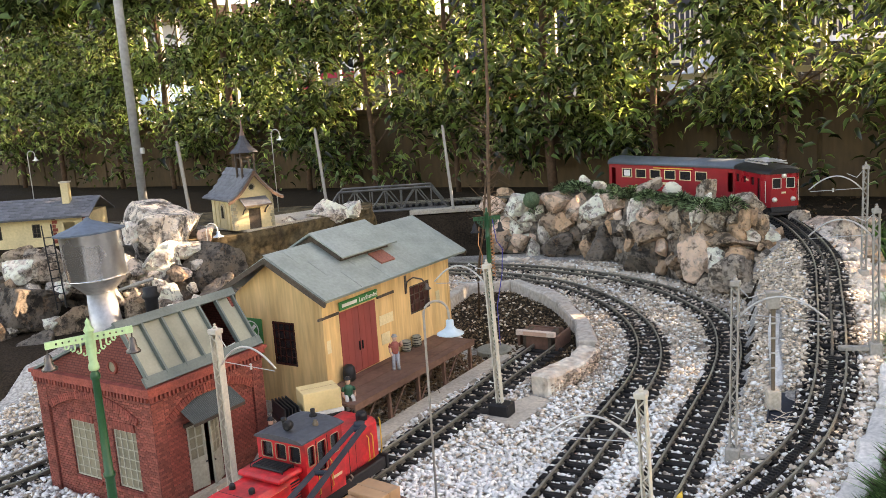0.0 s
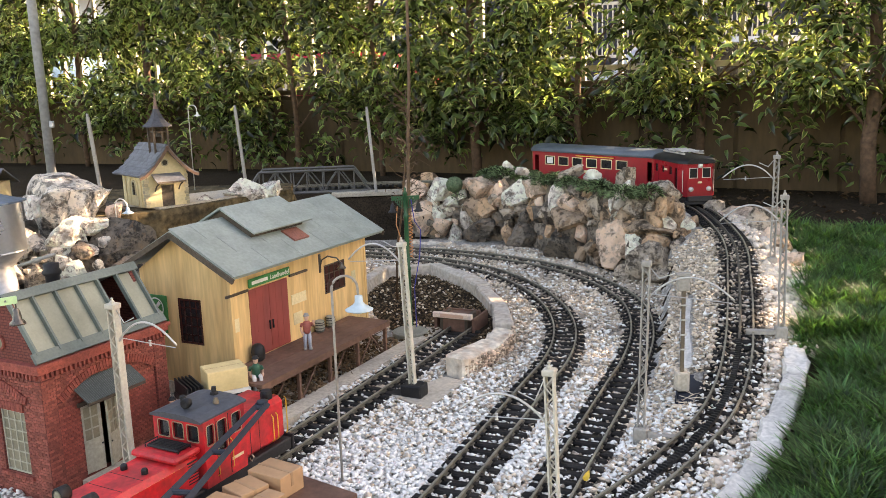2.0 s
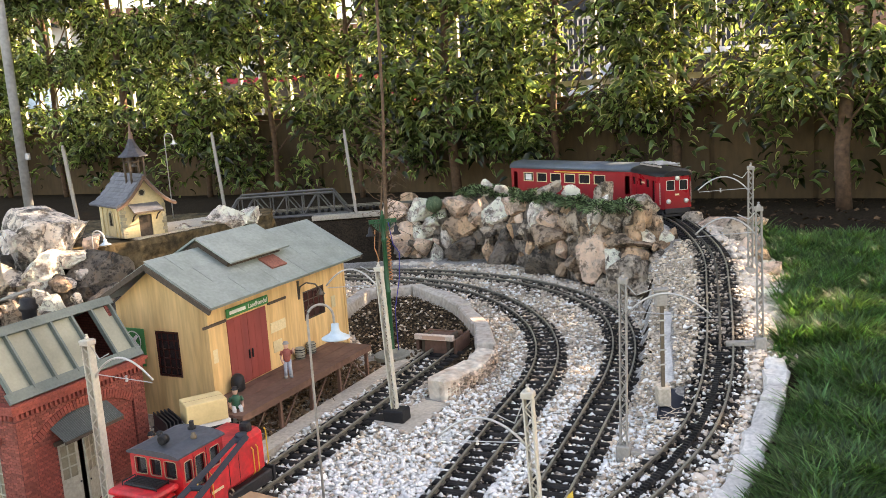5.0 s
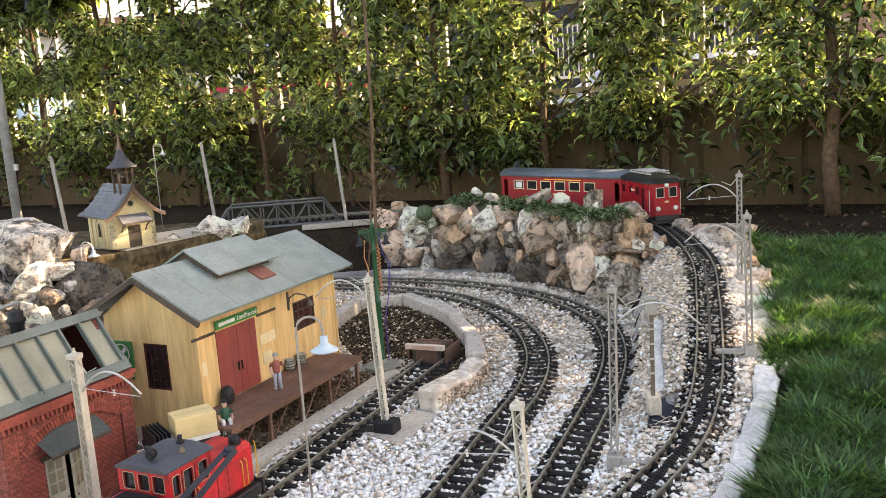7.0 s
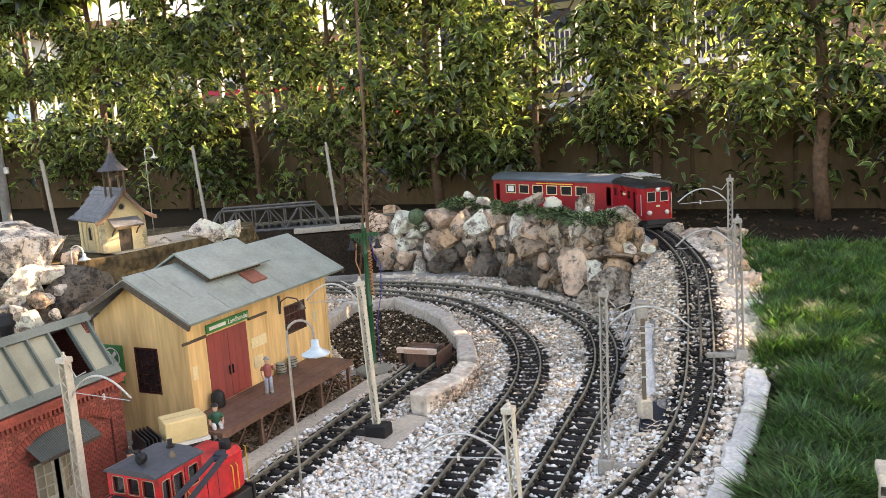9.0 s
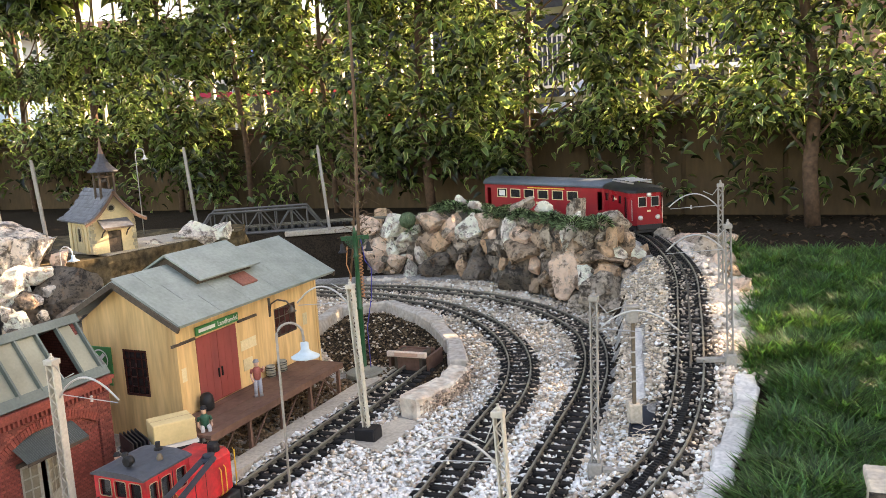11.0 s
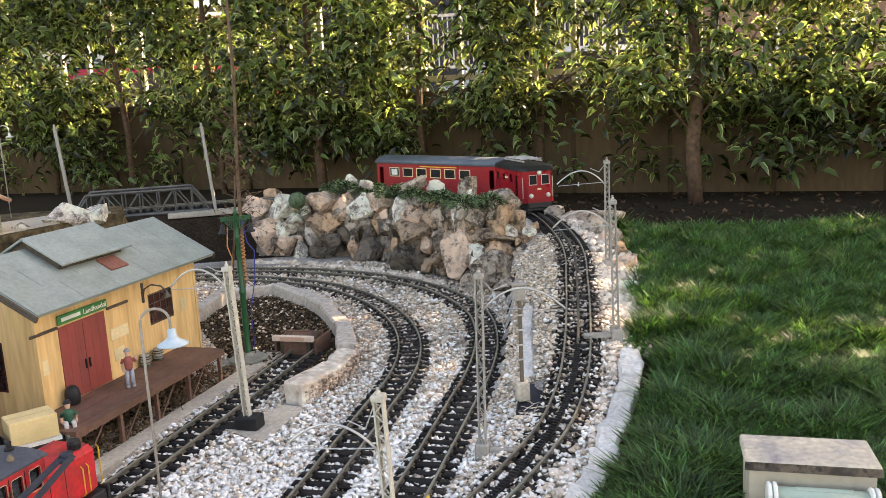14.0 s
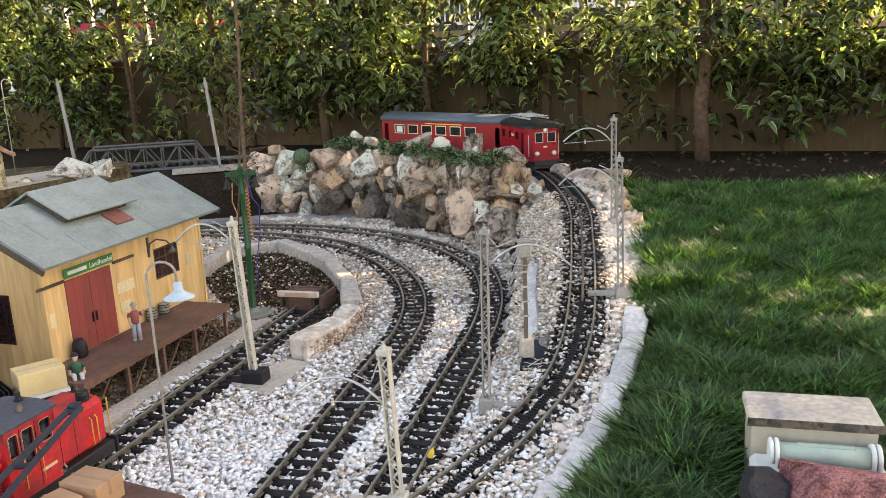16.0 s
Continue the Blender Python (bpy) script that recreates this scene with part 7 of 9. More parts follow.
part("crane_post", lathe(nb(), [(0.02, 0.0365), (0.02, 0.045), (0.011, 0.05), (0.010, 0.066), (0.0, 0.069)], 16, (FOOT.x, FOOT.y, 0)), "boom", crane)


# ---- church terrace, church, rock pile ----
terr = thing("stone_terrace", Matrix.Identity(4), "mossy stone terrace carrying the model church", "terrace")
TP = [(-1.03, 2.285), (-0.880, 2.418), (-0.575, 2.86), (-0.60, 3.08), (-1.5, 3.03), (-1.5, 2.7), (-1.25, 2.4)]
def bank(poly, z0, z1, material, step=0.03, rough=0.008, owner=None, name="bank"):
    """A solid with a rough upright face and a flat top."""
    bm = nb()
    ring_ = []
    for a, b in zip(poly, poly[1:] + poly[:1]):
        k = max(1, int(math.hypot(b[0] - a[0], b[1] - a[1]) / step))
        ring_ += [(a[0] + (b[0] - a[0]) * i / k, a[1] + (b[1] - a[1]) * i / k) for i in range(k)]
    nz = max(2, int((z1 - z0) / step))
    rows = []
    for j in range(nz + 1):
        z = z0 + (z1 - z0) * j / nz
        rows.append([])
        for x, y in ring_:
            c = Vector((x, y, z))
            o = rough * (2 if j < nz else 0.6)
            rows[-1].append(bm.verts.new(c + Vector((noise.noise(c * 16), noise.noise(c * 16 + Vector((7, 0, 0))), 0.3 * noise.noise(c * 20))) * o))
    for a, b in zip(rows, rows[1:]):
        for i in range(len(a)):
            j = (i + 1) % len(a)
            bm.faces.new((a[i], a[j], b[j], b[i]))
    bm.faces.new(rows[-1])
    bmesh.ops.recalc_face_normals(bm, faces=bm.faces)
    return part(name, bm, material, owner)


bank(TP, -0.03, 0.188, "terrace", step=0.018, rough=0.013, owner=terr)
part("paving", sheet(nb(), [(-0.885, 2.438, 0.1945), (-0.60, 2.87, 0.1945), (-0.72, 2.95, 0.1945), (-1.10, 2.60, 0.1945)], 0.006), "concrete", terr)
rocks(terr, [(-0.70, 2.74, 0.20, 0.15, 0.065, "white"), (-0.63, 2.80, 0.195, 0.09, 0.05, "white"), (-0.80, 2.62, 0.19, 0.06, 0.03, "white")], 300)
pile = thing("rock_pile", Matrix.Identity(4), "pile of large pale and dark limestone boulders", "rock pile")
rocks(pile, [(-1.172, 2.40, 0.215, 0.215, 0.235, "lichen"), (-1.171, 2.29, 0.224, 0.082, 0.056, "white"), (-1.123, 2.28, 0.208, 0.086, 0.094, "lichen"), (-1.089, 2.23, 0.128, 0.136, 0.094, "white"),
             (-1.177, 2.22, 0.126, 0.075, 0.112, "lichen"), (-1.002, 2.27, 0.175, 0.078, 0.044, "white"), (-0.985, 2.33, 0.196, 0.060, 0.050, "pink"), (-0.953, 2.28, 0.112, 0.17, 0.16, "dark"),
             (-1.024, 2.13, 0.055, 0.080, 0.056, "white"), (-1.124, 2.13, 0.045, 0.080, 0.095, "grey"), (-1.464, 2.31, 0.118, 0.072, 0.144, "grey"), (-1.632, 2.41, 0.138, 0.118, 0.070, "grey"),
             (-1.572, 2.30, 0.110, 0.112, 0.066, "white"), (-1.545, 2.37, 0.138, 0.082, 0.094, "grey")], 347)
# besides truly dark stones, dark boulders fill deep gaps and stand for their shade
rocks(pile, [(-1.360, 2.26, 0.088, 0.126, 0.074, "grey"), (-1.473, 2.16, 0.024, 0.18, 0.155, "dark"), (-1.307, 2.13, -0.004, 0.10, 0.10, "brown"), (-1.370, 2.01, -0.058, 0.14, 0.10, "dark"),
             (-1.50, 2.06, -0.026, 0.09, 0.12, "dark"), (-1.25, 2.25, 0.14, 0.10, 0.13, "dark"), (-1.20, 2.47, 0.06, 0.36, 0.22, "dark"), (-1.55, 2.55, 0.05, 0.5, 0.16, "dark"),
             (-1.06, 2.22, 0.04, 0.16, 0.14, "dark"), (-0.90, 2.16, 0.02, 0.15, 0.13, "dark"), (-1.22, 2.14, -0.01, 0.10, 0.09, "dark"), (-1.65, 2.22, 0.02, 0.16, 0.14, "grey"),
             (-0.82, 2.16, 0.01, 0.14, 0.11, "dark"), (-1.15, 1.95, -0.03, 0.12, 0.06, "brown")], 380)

# smaller broken stones lodged in the pile's face
for i in range(44):
    left = i % 3 == 0
    x = rnd.uniform(-1.62, -1.30) if left else rnd.uniform(-1.22, -0.90)
    y = rnd.uniform(2.02, 2.24)
    s = rnd.uniform(0.030, 0.070)
    z = 0.02 + (y - 2.02) * 0.62 + rnd.uniform(-0.015, 0.02) - (0.07 if left else 0.01)
    ob = part("rock", rock_mesh(s * 1.1, s * 0.9, s * rnd.uniform(0.65, 1.0), 900 + i, 1.4, 3), "rock_" + rnd.choice(("white", "lichen", "grey", "lichen", "brown", "dark", "white")), pile)
    ob.matrix_basis = pose(x, y, z, rnd.uniform(-35, 35), rnd.uniform(-35, 35), rnd.uniform(0, 360))
    ob.data.shade_smooth()
    ob.data.set_sharp_from_angle(angle=radians(22))

ch = thing("model_church", pose(-0.922, 2.432, 0.195, 0, 0, 41), "cream model church with a flared slate roof and small spire", "model church")
CW, CL, CE, CP = 0.134, 0.180, 0.108, 0.188
EAVE, GABLE = 0.026, 0.030             # how far the roof stands out at the sides and in front
# the flared roof's section: distance out from the ridge, height
FLARE = [(0.0, CP), (0.022, CP - 0.030), (0.044, CP - 0.056), (0.062, CP - 0.073), (0.078, CP - 0.084), (CW / 2 + EAVE, CP - 0.090)]


def flare(o):
    return float(np.interp(o, [p[0] for p in FLARE], [p[1] for p in FLARE]))


part("front_wall", wall_holes(nb(), 0.0, CW, 0, CE - 0.012, 0, 0.005, [(0.050, 0.090, 0.0, 0.064)]), "church", ch)
part("side_wall", wall_holes(nb(), 0.005, CL - 0.005, 0, CE - 0.012, 0, 0.005, [(0.076, 0.098, 0.038, 0.060)], TURN_X), "church", ch)
part("side_wall", bx(CW - 0.005, CW, 0.005, CL - 0.005, 0, CE - 0.012), "church", ch)
part("back_wall", bx(0, CW, CL - 0.005, CL, 0, CE - 0.012), "church", ch)
for y in (0, CL - 0.005):
    side_ = [(CW / 2 - o, flare(o) - 0.005) for o in (0.064, 0.05, 0.036, 0.018, 0.0)]
    poly = [(0.0005, CE - 0.0118), (CW - 0.0005, CE - 0.0118)] + [(CW - x, z) for x, z in side_] + side_[::-1][1:]
    part("gable", prism(nb(), poly, y, y + 0.005), "church", ch)
for r in range(9):
    w_ = 0.013 if r % 2 else 0.009
    for a, b in ((-0.0015, w_), (CW - w_, CW + 0.0015)):
        part("corner_stone", bx(a, b, -0.0022, -0.0002, 0.001 + r * 0.0104, 0.0105 + r * 0.0104, bev=0.0008), "grey_stone", ch)
    part("corner_stone", bx(-0.0022, -0.0002, 0.0, 0.022 - w_, 0.001 + r * 0.0104, 0.0105 + r * 0.0104, bev=0.0008), "grey_stone", ch)
part("door", bx(0.051, 0.089, 0.002, 0.0045, 0, 0.063), "dark_wood", ch, "brown wooden church door")
for x in (0.064, 0.076):
    part("board_joint", bx(x - 0.0004, x + 0.0004, 0.0014, 0.002, 0.002, 0.061), "dark_wood", ch)


def round_head(w, h, n=10):
    """An opening's outline with a round head, foot at the middle."""
    return [(-w / 2, 0), (w / 2, 0)] + [(w / 2 * math.cos(math.pi * k / n), h - w / 2 + w / 2 * math.sin(math.pi * k / n)) for k in range(n + 1)]


# arched window in an arched raised frame on the long side, between two flat buttresses
bm = prism(nb(), [(0.087 + x, 0.034 + z) for x, z in round_head(0.022, 0.042)], -0.0012, 0.0)
bmesh.ops.transform(bm, matrix=TURN_X, verts=bm.verts)
bmesh.ops.recalc_face_normals(bm, faces=bm.faces)
aw_ = part("arched_window", bm, "pane", ch, "dark arched window")
for (w0, h0), (w1, h1), z_, mt in (((0.022, 0.042), (0.029, 0.047), 0.033, "grey_stone"), ((0.060, 0.088), (0.067, 0.0915), 0.001, "church")):
    a_, b_ = round_head(w0, h0)[2:], round_head(w1, h1)[2:]
    a_, b_ = [(w0 / 2, 0)] + a_ + [(-w0 / 2, 0)], [(w1 / 2, 0)] + b_ + [(-w1 / 2, 0)]
    bm = nb()
    for (p0, p1), (q0, q1) in zip(zip(a_, a_[1:]), zip(b_, b_[1:])):
        if math.hypot(p1[0] - p0[0], p1[1] - p0[1]) > 1e-6:
            prism(bm, [(0.087 + x, z_ + z) for x, z in (p0, p1, q1, q0)], -0.0026, -0.0001)
    bmesh.ops.transform(bm, matrix=TURN_X, verts=bm.verts)
    bmesh.ops.recalc_face_normals(bm, faces=bm.faces)
    part("arch_frame", bm, mt, aw_)
for y in (0.026, 0.148):
    part("buttress", bx(-0.004, -0.0002, y, y + 0.014, 0, CE - 0.02, bev=0.001), "church", ch)
bm = lathe(nb(), [(0.0115, 0.0), (0.0115, 0.002), (0.008, 0.002), (0.008, 0.0008)], 16)
bmesh.ops.transform(bm, matrix=pose(CW / 2, 0, 0.132, 90), verts=bm.verts)
part("round_window", bm, "grey_stone", ch)
bm = lathe(nb(), [(0.0079, 0.0), (0.0079, 0.001), (0.0, 0.001)], 16)
bmesh.ops.transform(bm, matrix=pose(CW / 2, 0, 0.132, 90), verts=bm.verts)
part("round_pane", bm, "pane", ch)
part("porch_roof", sheet(nb(), [(0.022, -0.044, 0.078), (0.112, -0.044, 0.078), (0.112, 0.0, 0.100), (0.022, 0.0, 0.100)], 0.003), "slate", ch)
part("porch_fascia", bx(0.022, 0.112, -0.0455, -0.0425, 0.0735, 0.0785), "dark_wood", ch)
for x in (0.030, 0.104):
    part("porch_strut", tube(nb(), [(x, -0.040, 0.075), (x, -0.014, 0.062), (x, -0.001, 0.048)], 0.0022, 6), "dark_wood", ch)
bm = nb()
for s in (-1, 1):
    for (o0, z0_), (o1, z1_) in zip(FLARE, FLARE[1:]):
        q = [(CW / 2 + s * o1, -GABLE, z1_), (CW / 2 + s * o1, CL + 0.012, z1_), (CW / 2 + s * o0, CL + 0.012, z0_), (CW / 2 + s * o0, -GABLE, z0_)]
        sheet(bm, q if s < 0 else q[::-1], 0.0035)
cr_ = part("roof", bm, "slate", ch)
sh_me = bpy.data.meshes.new("shingle")
bm = box(nb(), -0.0068, 0.0068, -0.0075, 0.0075, 0, 0.0016)
bm.to_mesh(sh_me)
bm.free()
sh_me.materials.append(M["slate"])
for r in range(11):
    o = (CW / 2 + EAVE) * (1 - (r + 0.5) / 11)
    slope = math.degrees(math.atan2(flare(o - 0.004) - flare(o + 0.004), 0.008))
    for c in range(15):
        ob = new("shingle", sh_me)
        ob.parent = cr_
        ob.matrix_basis = pose(CW / 2 - o, -GABLE + 0.0085 + 0.0143 * (c + 0.5 * (r % 2)), flare(o) + 0.0009, 0, -slope + 4, 0)
for s in (-1, 1):
    bm = nb()
    for (o0, z0_), (o1, z1_) in zip(FLARE, FLARE[1:]):
        sheet(bm, [(CW / 2 + s * o1, -GABLE - 0.003, z1_ - 0.004), (CW / 2 + s * o1, -GABLE - 0.0003, z1_ - 0.004), (CW / 2 + s * o0, -GABLE - 0.0003, z0_ - 0.004), (CW / 2 + s * o0, -GABLE - 0.003, z0_ - 0.004)], 0.008)
    part("barge_board", bm, "barge", cr_, "brown barge board")
BY = 0.030
tw = part("belfry", bx(CW / 2 - 0.019, CW / 2 + 0.019, BY - 0.02, BY + 0.02, CP + 0.034, CP + 0.039), "dark_wood", ch)
for a in (-1, 1):
    for b in (-1, 1):
        part("belfry_post", bx(CW / 2 + a * 0.021 - 0.0028, CW / 2 + a * 0.021 + 0.0028, BY + b * 0.021 - 0.0028, BY + b * 0.021 + 0.0028, CP - 0.034, CP + 0.056), "dark_wood", tw)
part("bell", lathe(nb(), [(0.003, 0.016), (0.005, 0.014), (0.006, 0.006), (0.0095, 0.0)], 12, (CW / 2, BY, CP + 0.020)), "lantern", tw, smooth=True)
part("spire", lathe(nb(), [(0.020, -0.002), (0.047, -0.001), (0.046, 0.002), (0.034, 0.011), (0.022, 0.024), (0.014, 0.038), (0.009, 0.052)], 8, (CW / 2, BY, CP + 0.052)), "slate_dark", ch, "dark slate spire")
part("spire_tip", lathe(nb(), [(0.0088, 0.052), (0.0055, 0.066), (0.0028, 0.085), (0.0014, 0.100), (0, 0.104)], 8, (CW / 2, BY, CP + 0.052)), "spire_tip", ch, "copper-brown spire tip")

# ---- station building at the far left ----
st = thing("station_building", pose(-1.976, 2.78, 0.12, 0, 0, 8), "cream model station with brick corners and a grey roof", "model building")
part("front_wall", wall_holes(nb(), 0.0, 0.365, 0, 0.115, 0, 0.006, [(0.02, 0.05, 0.035, 0.085), (0.16, 0.19, 0.035, 0.085), (0.275, 0.315, 0.0, 0.085)]), "church", st)
part("end_wall", bx(0.359, 0.365, 0.006, 0.2, 0, 0.115), "church", st)
part("back_wall", bx(0, 0.359, 0.194, 0.2, 0, 0.115), "church", st)
for a, b in ((0.02, 0.05), (0.16, 0.19)):
    window(st, a, b, 0.035, 0.085, 0.001, 2, 3, "dark_wood", "pane")
for x in (0.235, 0.345):
    for z in range(7):
        part("corner_brick", bx(x, x + 0.012 + 0.006 * (z % 2), -0.002, 0, 0.01 + z * 0.0145, 0.0225 + z * 0.0145), "brick_plain", st)
rs = part("roof", sheet(sheet(nb(), [(-0.03, -0.04, 0.108), (0.385, -0.04, 0.108), (0.385, 0.1, 0.168), (-0.03, 0.1, 0.168)], 0.005), [(0.385, 0.24, 0.108), (-0.03, 0.24, 0.108), (-0.03, 0.1, 0.168), (0.385, 0.1, 0.168)], 0.005), "slate", st)
for r in range(7):
    for c in range(20):
        f = (r + 0.5) / 7
        ob = new("shingle", sh_me)
        ob.parent = rs
        ob.matrix_basis = pose(-0.026 + 0.0198 * (c + 0.4 * (r % 2)), -0.04 + 0.14 * f, 0.109 + 0.06 * f, 23 - 4, 0, 0) @ Matrix.Diagonal((1.35, 1.5, 1, 1))
cm = part("chimney", bx(0.262, 0.288, 0.05, 0.076, 0.14, 0.225), "church", st)
part("chimney_cap", bx(0.258, 0.292, 0.046, 0.080, 0.2252, 0.231), "concrete", cm)

# ---- water tower ----
wt = thing("water_tower", pose(-1.178, 2.06, -0.027, 0, -3, 0), "aluminium model water tower with a blue-grey conical roof", "water tower")
part("column", lathe(nb(), [(0.046, 0), (0.044, 0.01), (0.0365, 0.1285)], 40), "tin_dull", wt, smooth=True)
tk = part("tank", lathe(nb(), [(0.0765, 0.1695), (0.0775, 0.1715), (0.079, 0.294), (0.081, 0.297)], 48), "tin", wt, "brushed aluminium tank")
tk.data.shade_smooth()
part("funnel", lathe(nb(), [(0.037, 0.128), (0.042, 0.132), (0.0745, 0.166), (0.0768, 0.1692)], 48), "tin_dull", wt, "dull grey funnel under the tank", smooth=True)
part("tank_rim", lathe(nb(), [(0.0766, 0.1672), (0.0785, 0.1685), (0.0785, 0.1710), (0.0768, 0.1718)], 48), "tin", wt, smooth=True)
part("roof", lathe(nb(), [(0.093, 0.293), (0.093, 0.2975), (0.05, 0.311), (0.012, 0.326), (0.006, 0.333), (0.0, 0.335)], 12), "tin_roof", wt, "blue-grey tin roof")
ld = part("ladder", tube(tube(nb(), [(-0.100, -0.053, 0.10), (-0.100, -0.051, 0.33)], 0.0018, 5), [(-0.080, -0.042, 0.10), (-0.080, -0.040, 0.33)], 0.0022, 5), "black", wt, "black ladder")
for i in range(9):
    z = 0.12 + i * 0.022
    part("rung", tube(nb(), [(-0.100, -0.052, z), (-0.080, -0.041, z)], 0.0013, 4), "black", ld)
sp = thing("stove_pipe", pose(-0.958, 1.88, -0.02), "black iron stove pipe chimney among the rocks", "chimney pipe")
part("pipe", lathe(nb(), [(0.016, 0), (0.016, 0.135), (0.021, 0.14), (0.022, 0.146), (0.017, 0.152), (0.018, 0.165), (0.0, 0.166)], 16), "black", sp, smooth=True)

pv = thing("white_pipe", pose(0, 0, 0), "thin pale plastic pipe lying across the rocks", "pipe")
part("pipe", tube(nb(), [(-1.089, 1.98, 0.120), (-1.02, 1.94, 0.142), (-0.957, 1.90, 0.162)], 0.0042, 8), "mast", pv, smooth=True)
part("joint", tube(nb(), [(-1.032, 1.947, 0.138), (-1.008, 1.932, 0.146)], 0.0056, 10), "mast", pv, smooth=True)

# ---- truss bridge on the upper line ----
br = thing("truss_bridge", pose(-0.588, 3.338, 0.148, 0, 0, 6), "grey steel model truss bridge on the upper line", "bridge")
n, L, H = 8, 0.50, 0.066
xs_ = [-L / 2 + L * i / n for i in range(n + 1)]
for y in (-0.065, 0.065):
    members = [("bottom_chord", xs_[0], -0.022, xs_[-1], -0.022, 0.0075), ("top_chord", xs_[1], H, xs_[-2], H, 0.0052), ("end_post", xs_[0], -0.02, xs_[1], H, 0.0044), ("end_post", xs_[-1], -0.02, xs_[-2], H, 0.0044)]
    members += [("vertical", xs_[i], -0.02, xs_[i], H, 0.0028) for i in range(1, n)]
    members += [("diagonal", xs_[i], -0.02 if i % 2 else H, xs_[i + 1], H if i % 2 else -0.02, 0.0028) for i in range(1, n - 1)]
    for nm, xa, za, xb, zb, rr in members:
        part(nm, tube(nb(), [(xa, y, za), (xb, y, zb)], rr, 4), "steel_bridge", br)
part("deck", bx(-0.26, 0.26, -0.06, 0.06, -0.032, -0.018), "steel_bridge", br)
for i in range(9):
    x = -0.25 + 0.5 * i / 8
    part("cross_girder", bx(x - 0.003, x + 0.003, -0.065, 0.065, -0.04, -0.0325), "steel_bridge", br)
span = thing("timber_span", pose(-0.335, 3.28, 0.138, 0, 0, 6), "pale timber beam carrying the rails to the rockery", "beam")
part("beam", bx(-0.15, 0.165, -0.03, 0.05, -0.03, -0.012, bev=0.002), "concrete", span)
pier = thing("bridge_pier", pose(-0.17, 3.2, 0), "rough grey stone pier below the bridge end", "pier")
bank([(-0.165, 3.09), (-0.06, 3.02), (0.05, 3.25), (-0.165, 3.42)], -0.02, 0.118, "cement", step=0.02, rough=0.014, owner=None, name="pier_body").parent = pier
pier.matrix_basis = Matrix.Identity(4)
abut = thing("bridge_abutment", Matrix.Identity(4), "dark stone abutment under the far bridge end", "pier")
bank([(-1.35, 3.1), (-0.83, 3.16), (-0.83, 3.46), (-1.35, 3.4)], -0.02, 0.124, "terrace", owner=abut)
rocks(pier, [(-0.14, 3.16, 0.14, 0.09, 0.05, "pink"), (-0.12, 3.13, 0.15, 0.06, 0.04, "rust"), (-0.10, 3.46, 0.15, 0.09, 0.06, "rust")], 410)

# ---- street pole of galvanised steel behind ----
gp = thing("steel_pole", pose(-1.815, 3.72, 0.1, 0, 0, 0), "tall galvanised steel pole at the garden wall", "pole")
part("shaft", tube(nb(), [(0.0, 0, 0), (0, 0, 2.4)], 0.0205, 16, 0.019), "galv", gp, smooth=True)
part("bracket", bx(0.018, 0.034, -0.012, 0.012, 0.30, 0.33, bev=0.003), "galv", gp)


# ---- the red train on the upper line ----
full = spline(LINE_RACK, 0.005)
seg = np.r_[0, np.cumsum(np.linalg.norm(np.diff(full, axis=0), axis=1))]
nose = seg[int(np.argmin(np.hypot(full[:, 0] - 0.757, full[:, 1] - 2.54)))]
def on_line(s):
    return Vector([float(np.interp(s, seg, full[:, k])) for k in range(3)])
def chord(s0, s1):
    """A pose at the middle between two places on the line, x towards the train's front."""
    a, b = on_line(s0), on_line(s1)
    c, d = (a + b) / 2, a - b
    return pose(c.x, c.y, c.z, 0, -math.degrees(math.atan2(d.z, math.hypot(d.x, d.y))), math.degrees(math.atan2(d.y, d.x)))


def rail_body(owner, L, W, z0, z1, wins, material):
    """Two side walls with window openings, two ends, a floor."""
    for s in (-1, 1):
        y = s * W / 2
        part("side", wall_holes(nb(), -L / 2, L / 2, z0, z1, min(y, y - s * 0.003), max(y, y - s * 0.003), wins), material, owner)
    part("floor", bx(-L / 2, L / 2, -W / 2 + 0.003, W / 2 - 0.003, z0, z0 + 0.004), "black", owner)


def arched_roof(L, W, z, rise, over):
    bm = nb()
    prof = [(-W / 2 - over, z)] + [(-(W / 2 + over) * math.cos(math.pi * i / 12), z + rise * math.sin(math.pi * i / 12) ** 0.7) for i in range(1, 12)] + [(W / 2 + over, z)]
    a = [bm.verts.new((-L / 2 - over, y, zz)) for y, zz in prof]
    b = [bm.verts.new((L / 2 + over, y, zz)) for y, zz in prof]
    for i in range(len(prof) - 1):
        bm.faces.new((a[i], b[i], b[i + 1], a[i + 1]))
    bm.faces.new(a)
    bm.faces.new(b[::-1])
    bm.faces.new((a[0], a[-1], b[-1], b[0]))
    bmesh.ops.recalc_face_normals(bm, faces=bm.faces)
    return bm


def bogie(owner, x):
    b = part("bogie", bx(x - 0.035, x + 0.035, -0.036, 0.036, 0.008, 0.024, bev=0.003), "black", owner)
    for dx in (-0.022, 0.022):
        for s in (-1, 1):
            bm = lathe(nb(), [(0.0145, -0.003), (0.013, 0.0), (0.013, 0.003), (0.005, 0.004)], 16)
            bmesh.ops.transform(bm, matrix=pose(x + dx, s * 0.0245, 0.0135, 90), verts=bm.verts)
            part("wheel", bm, "black", b)


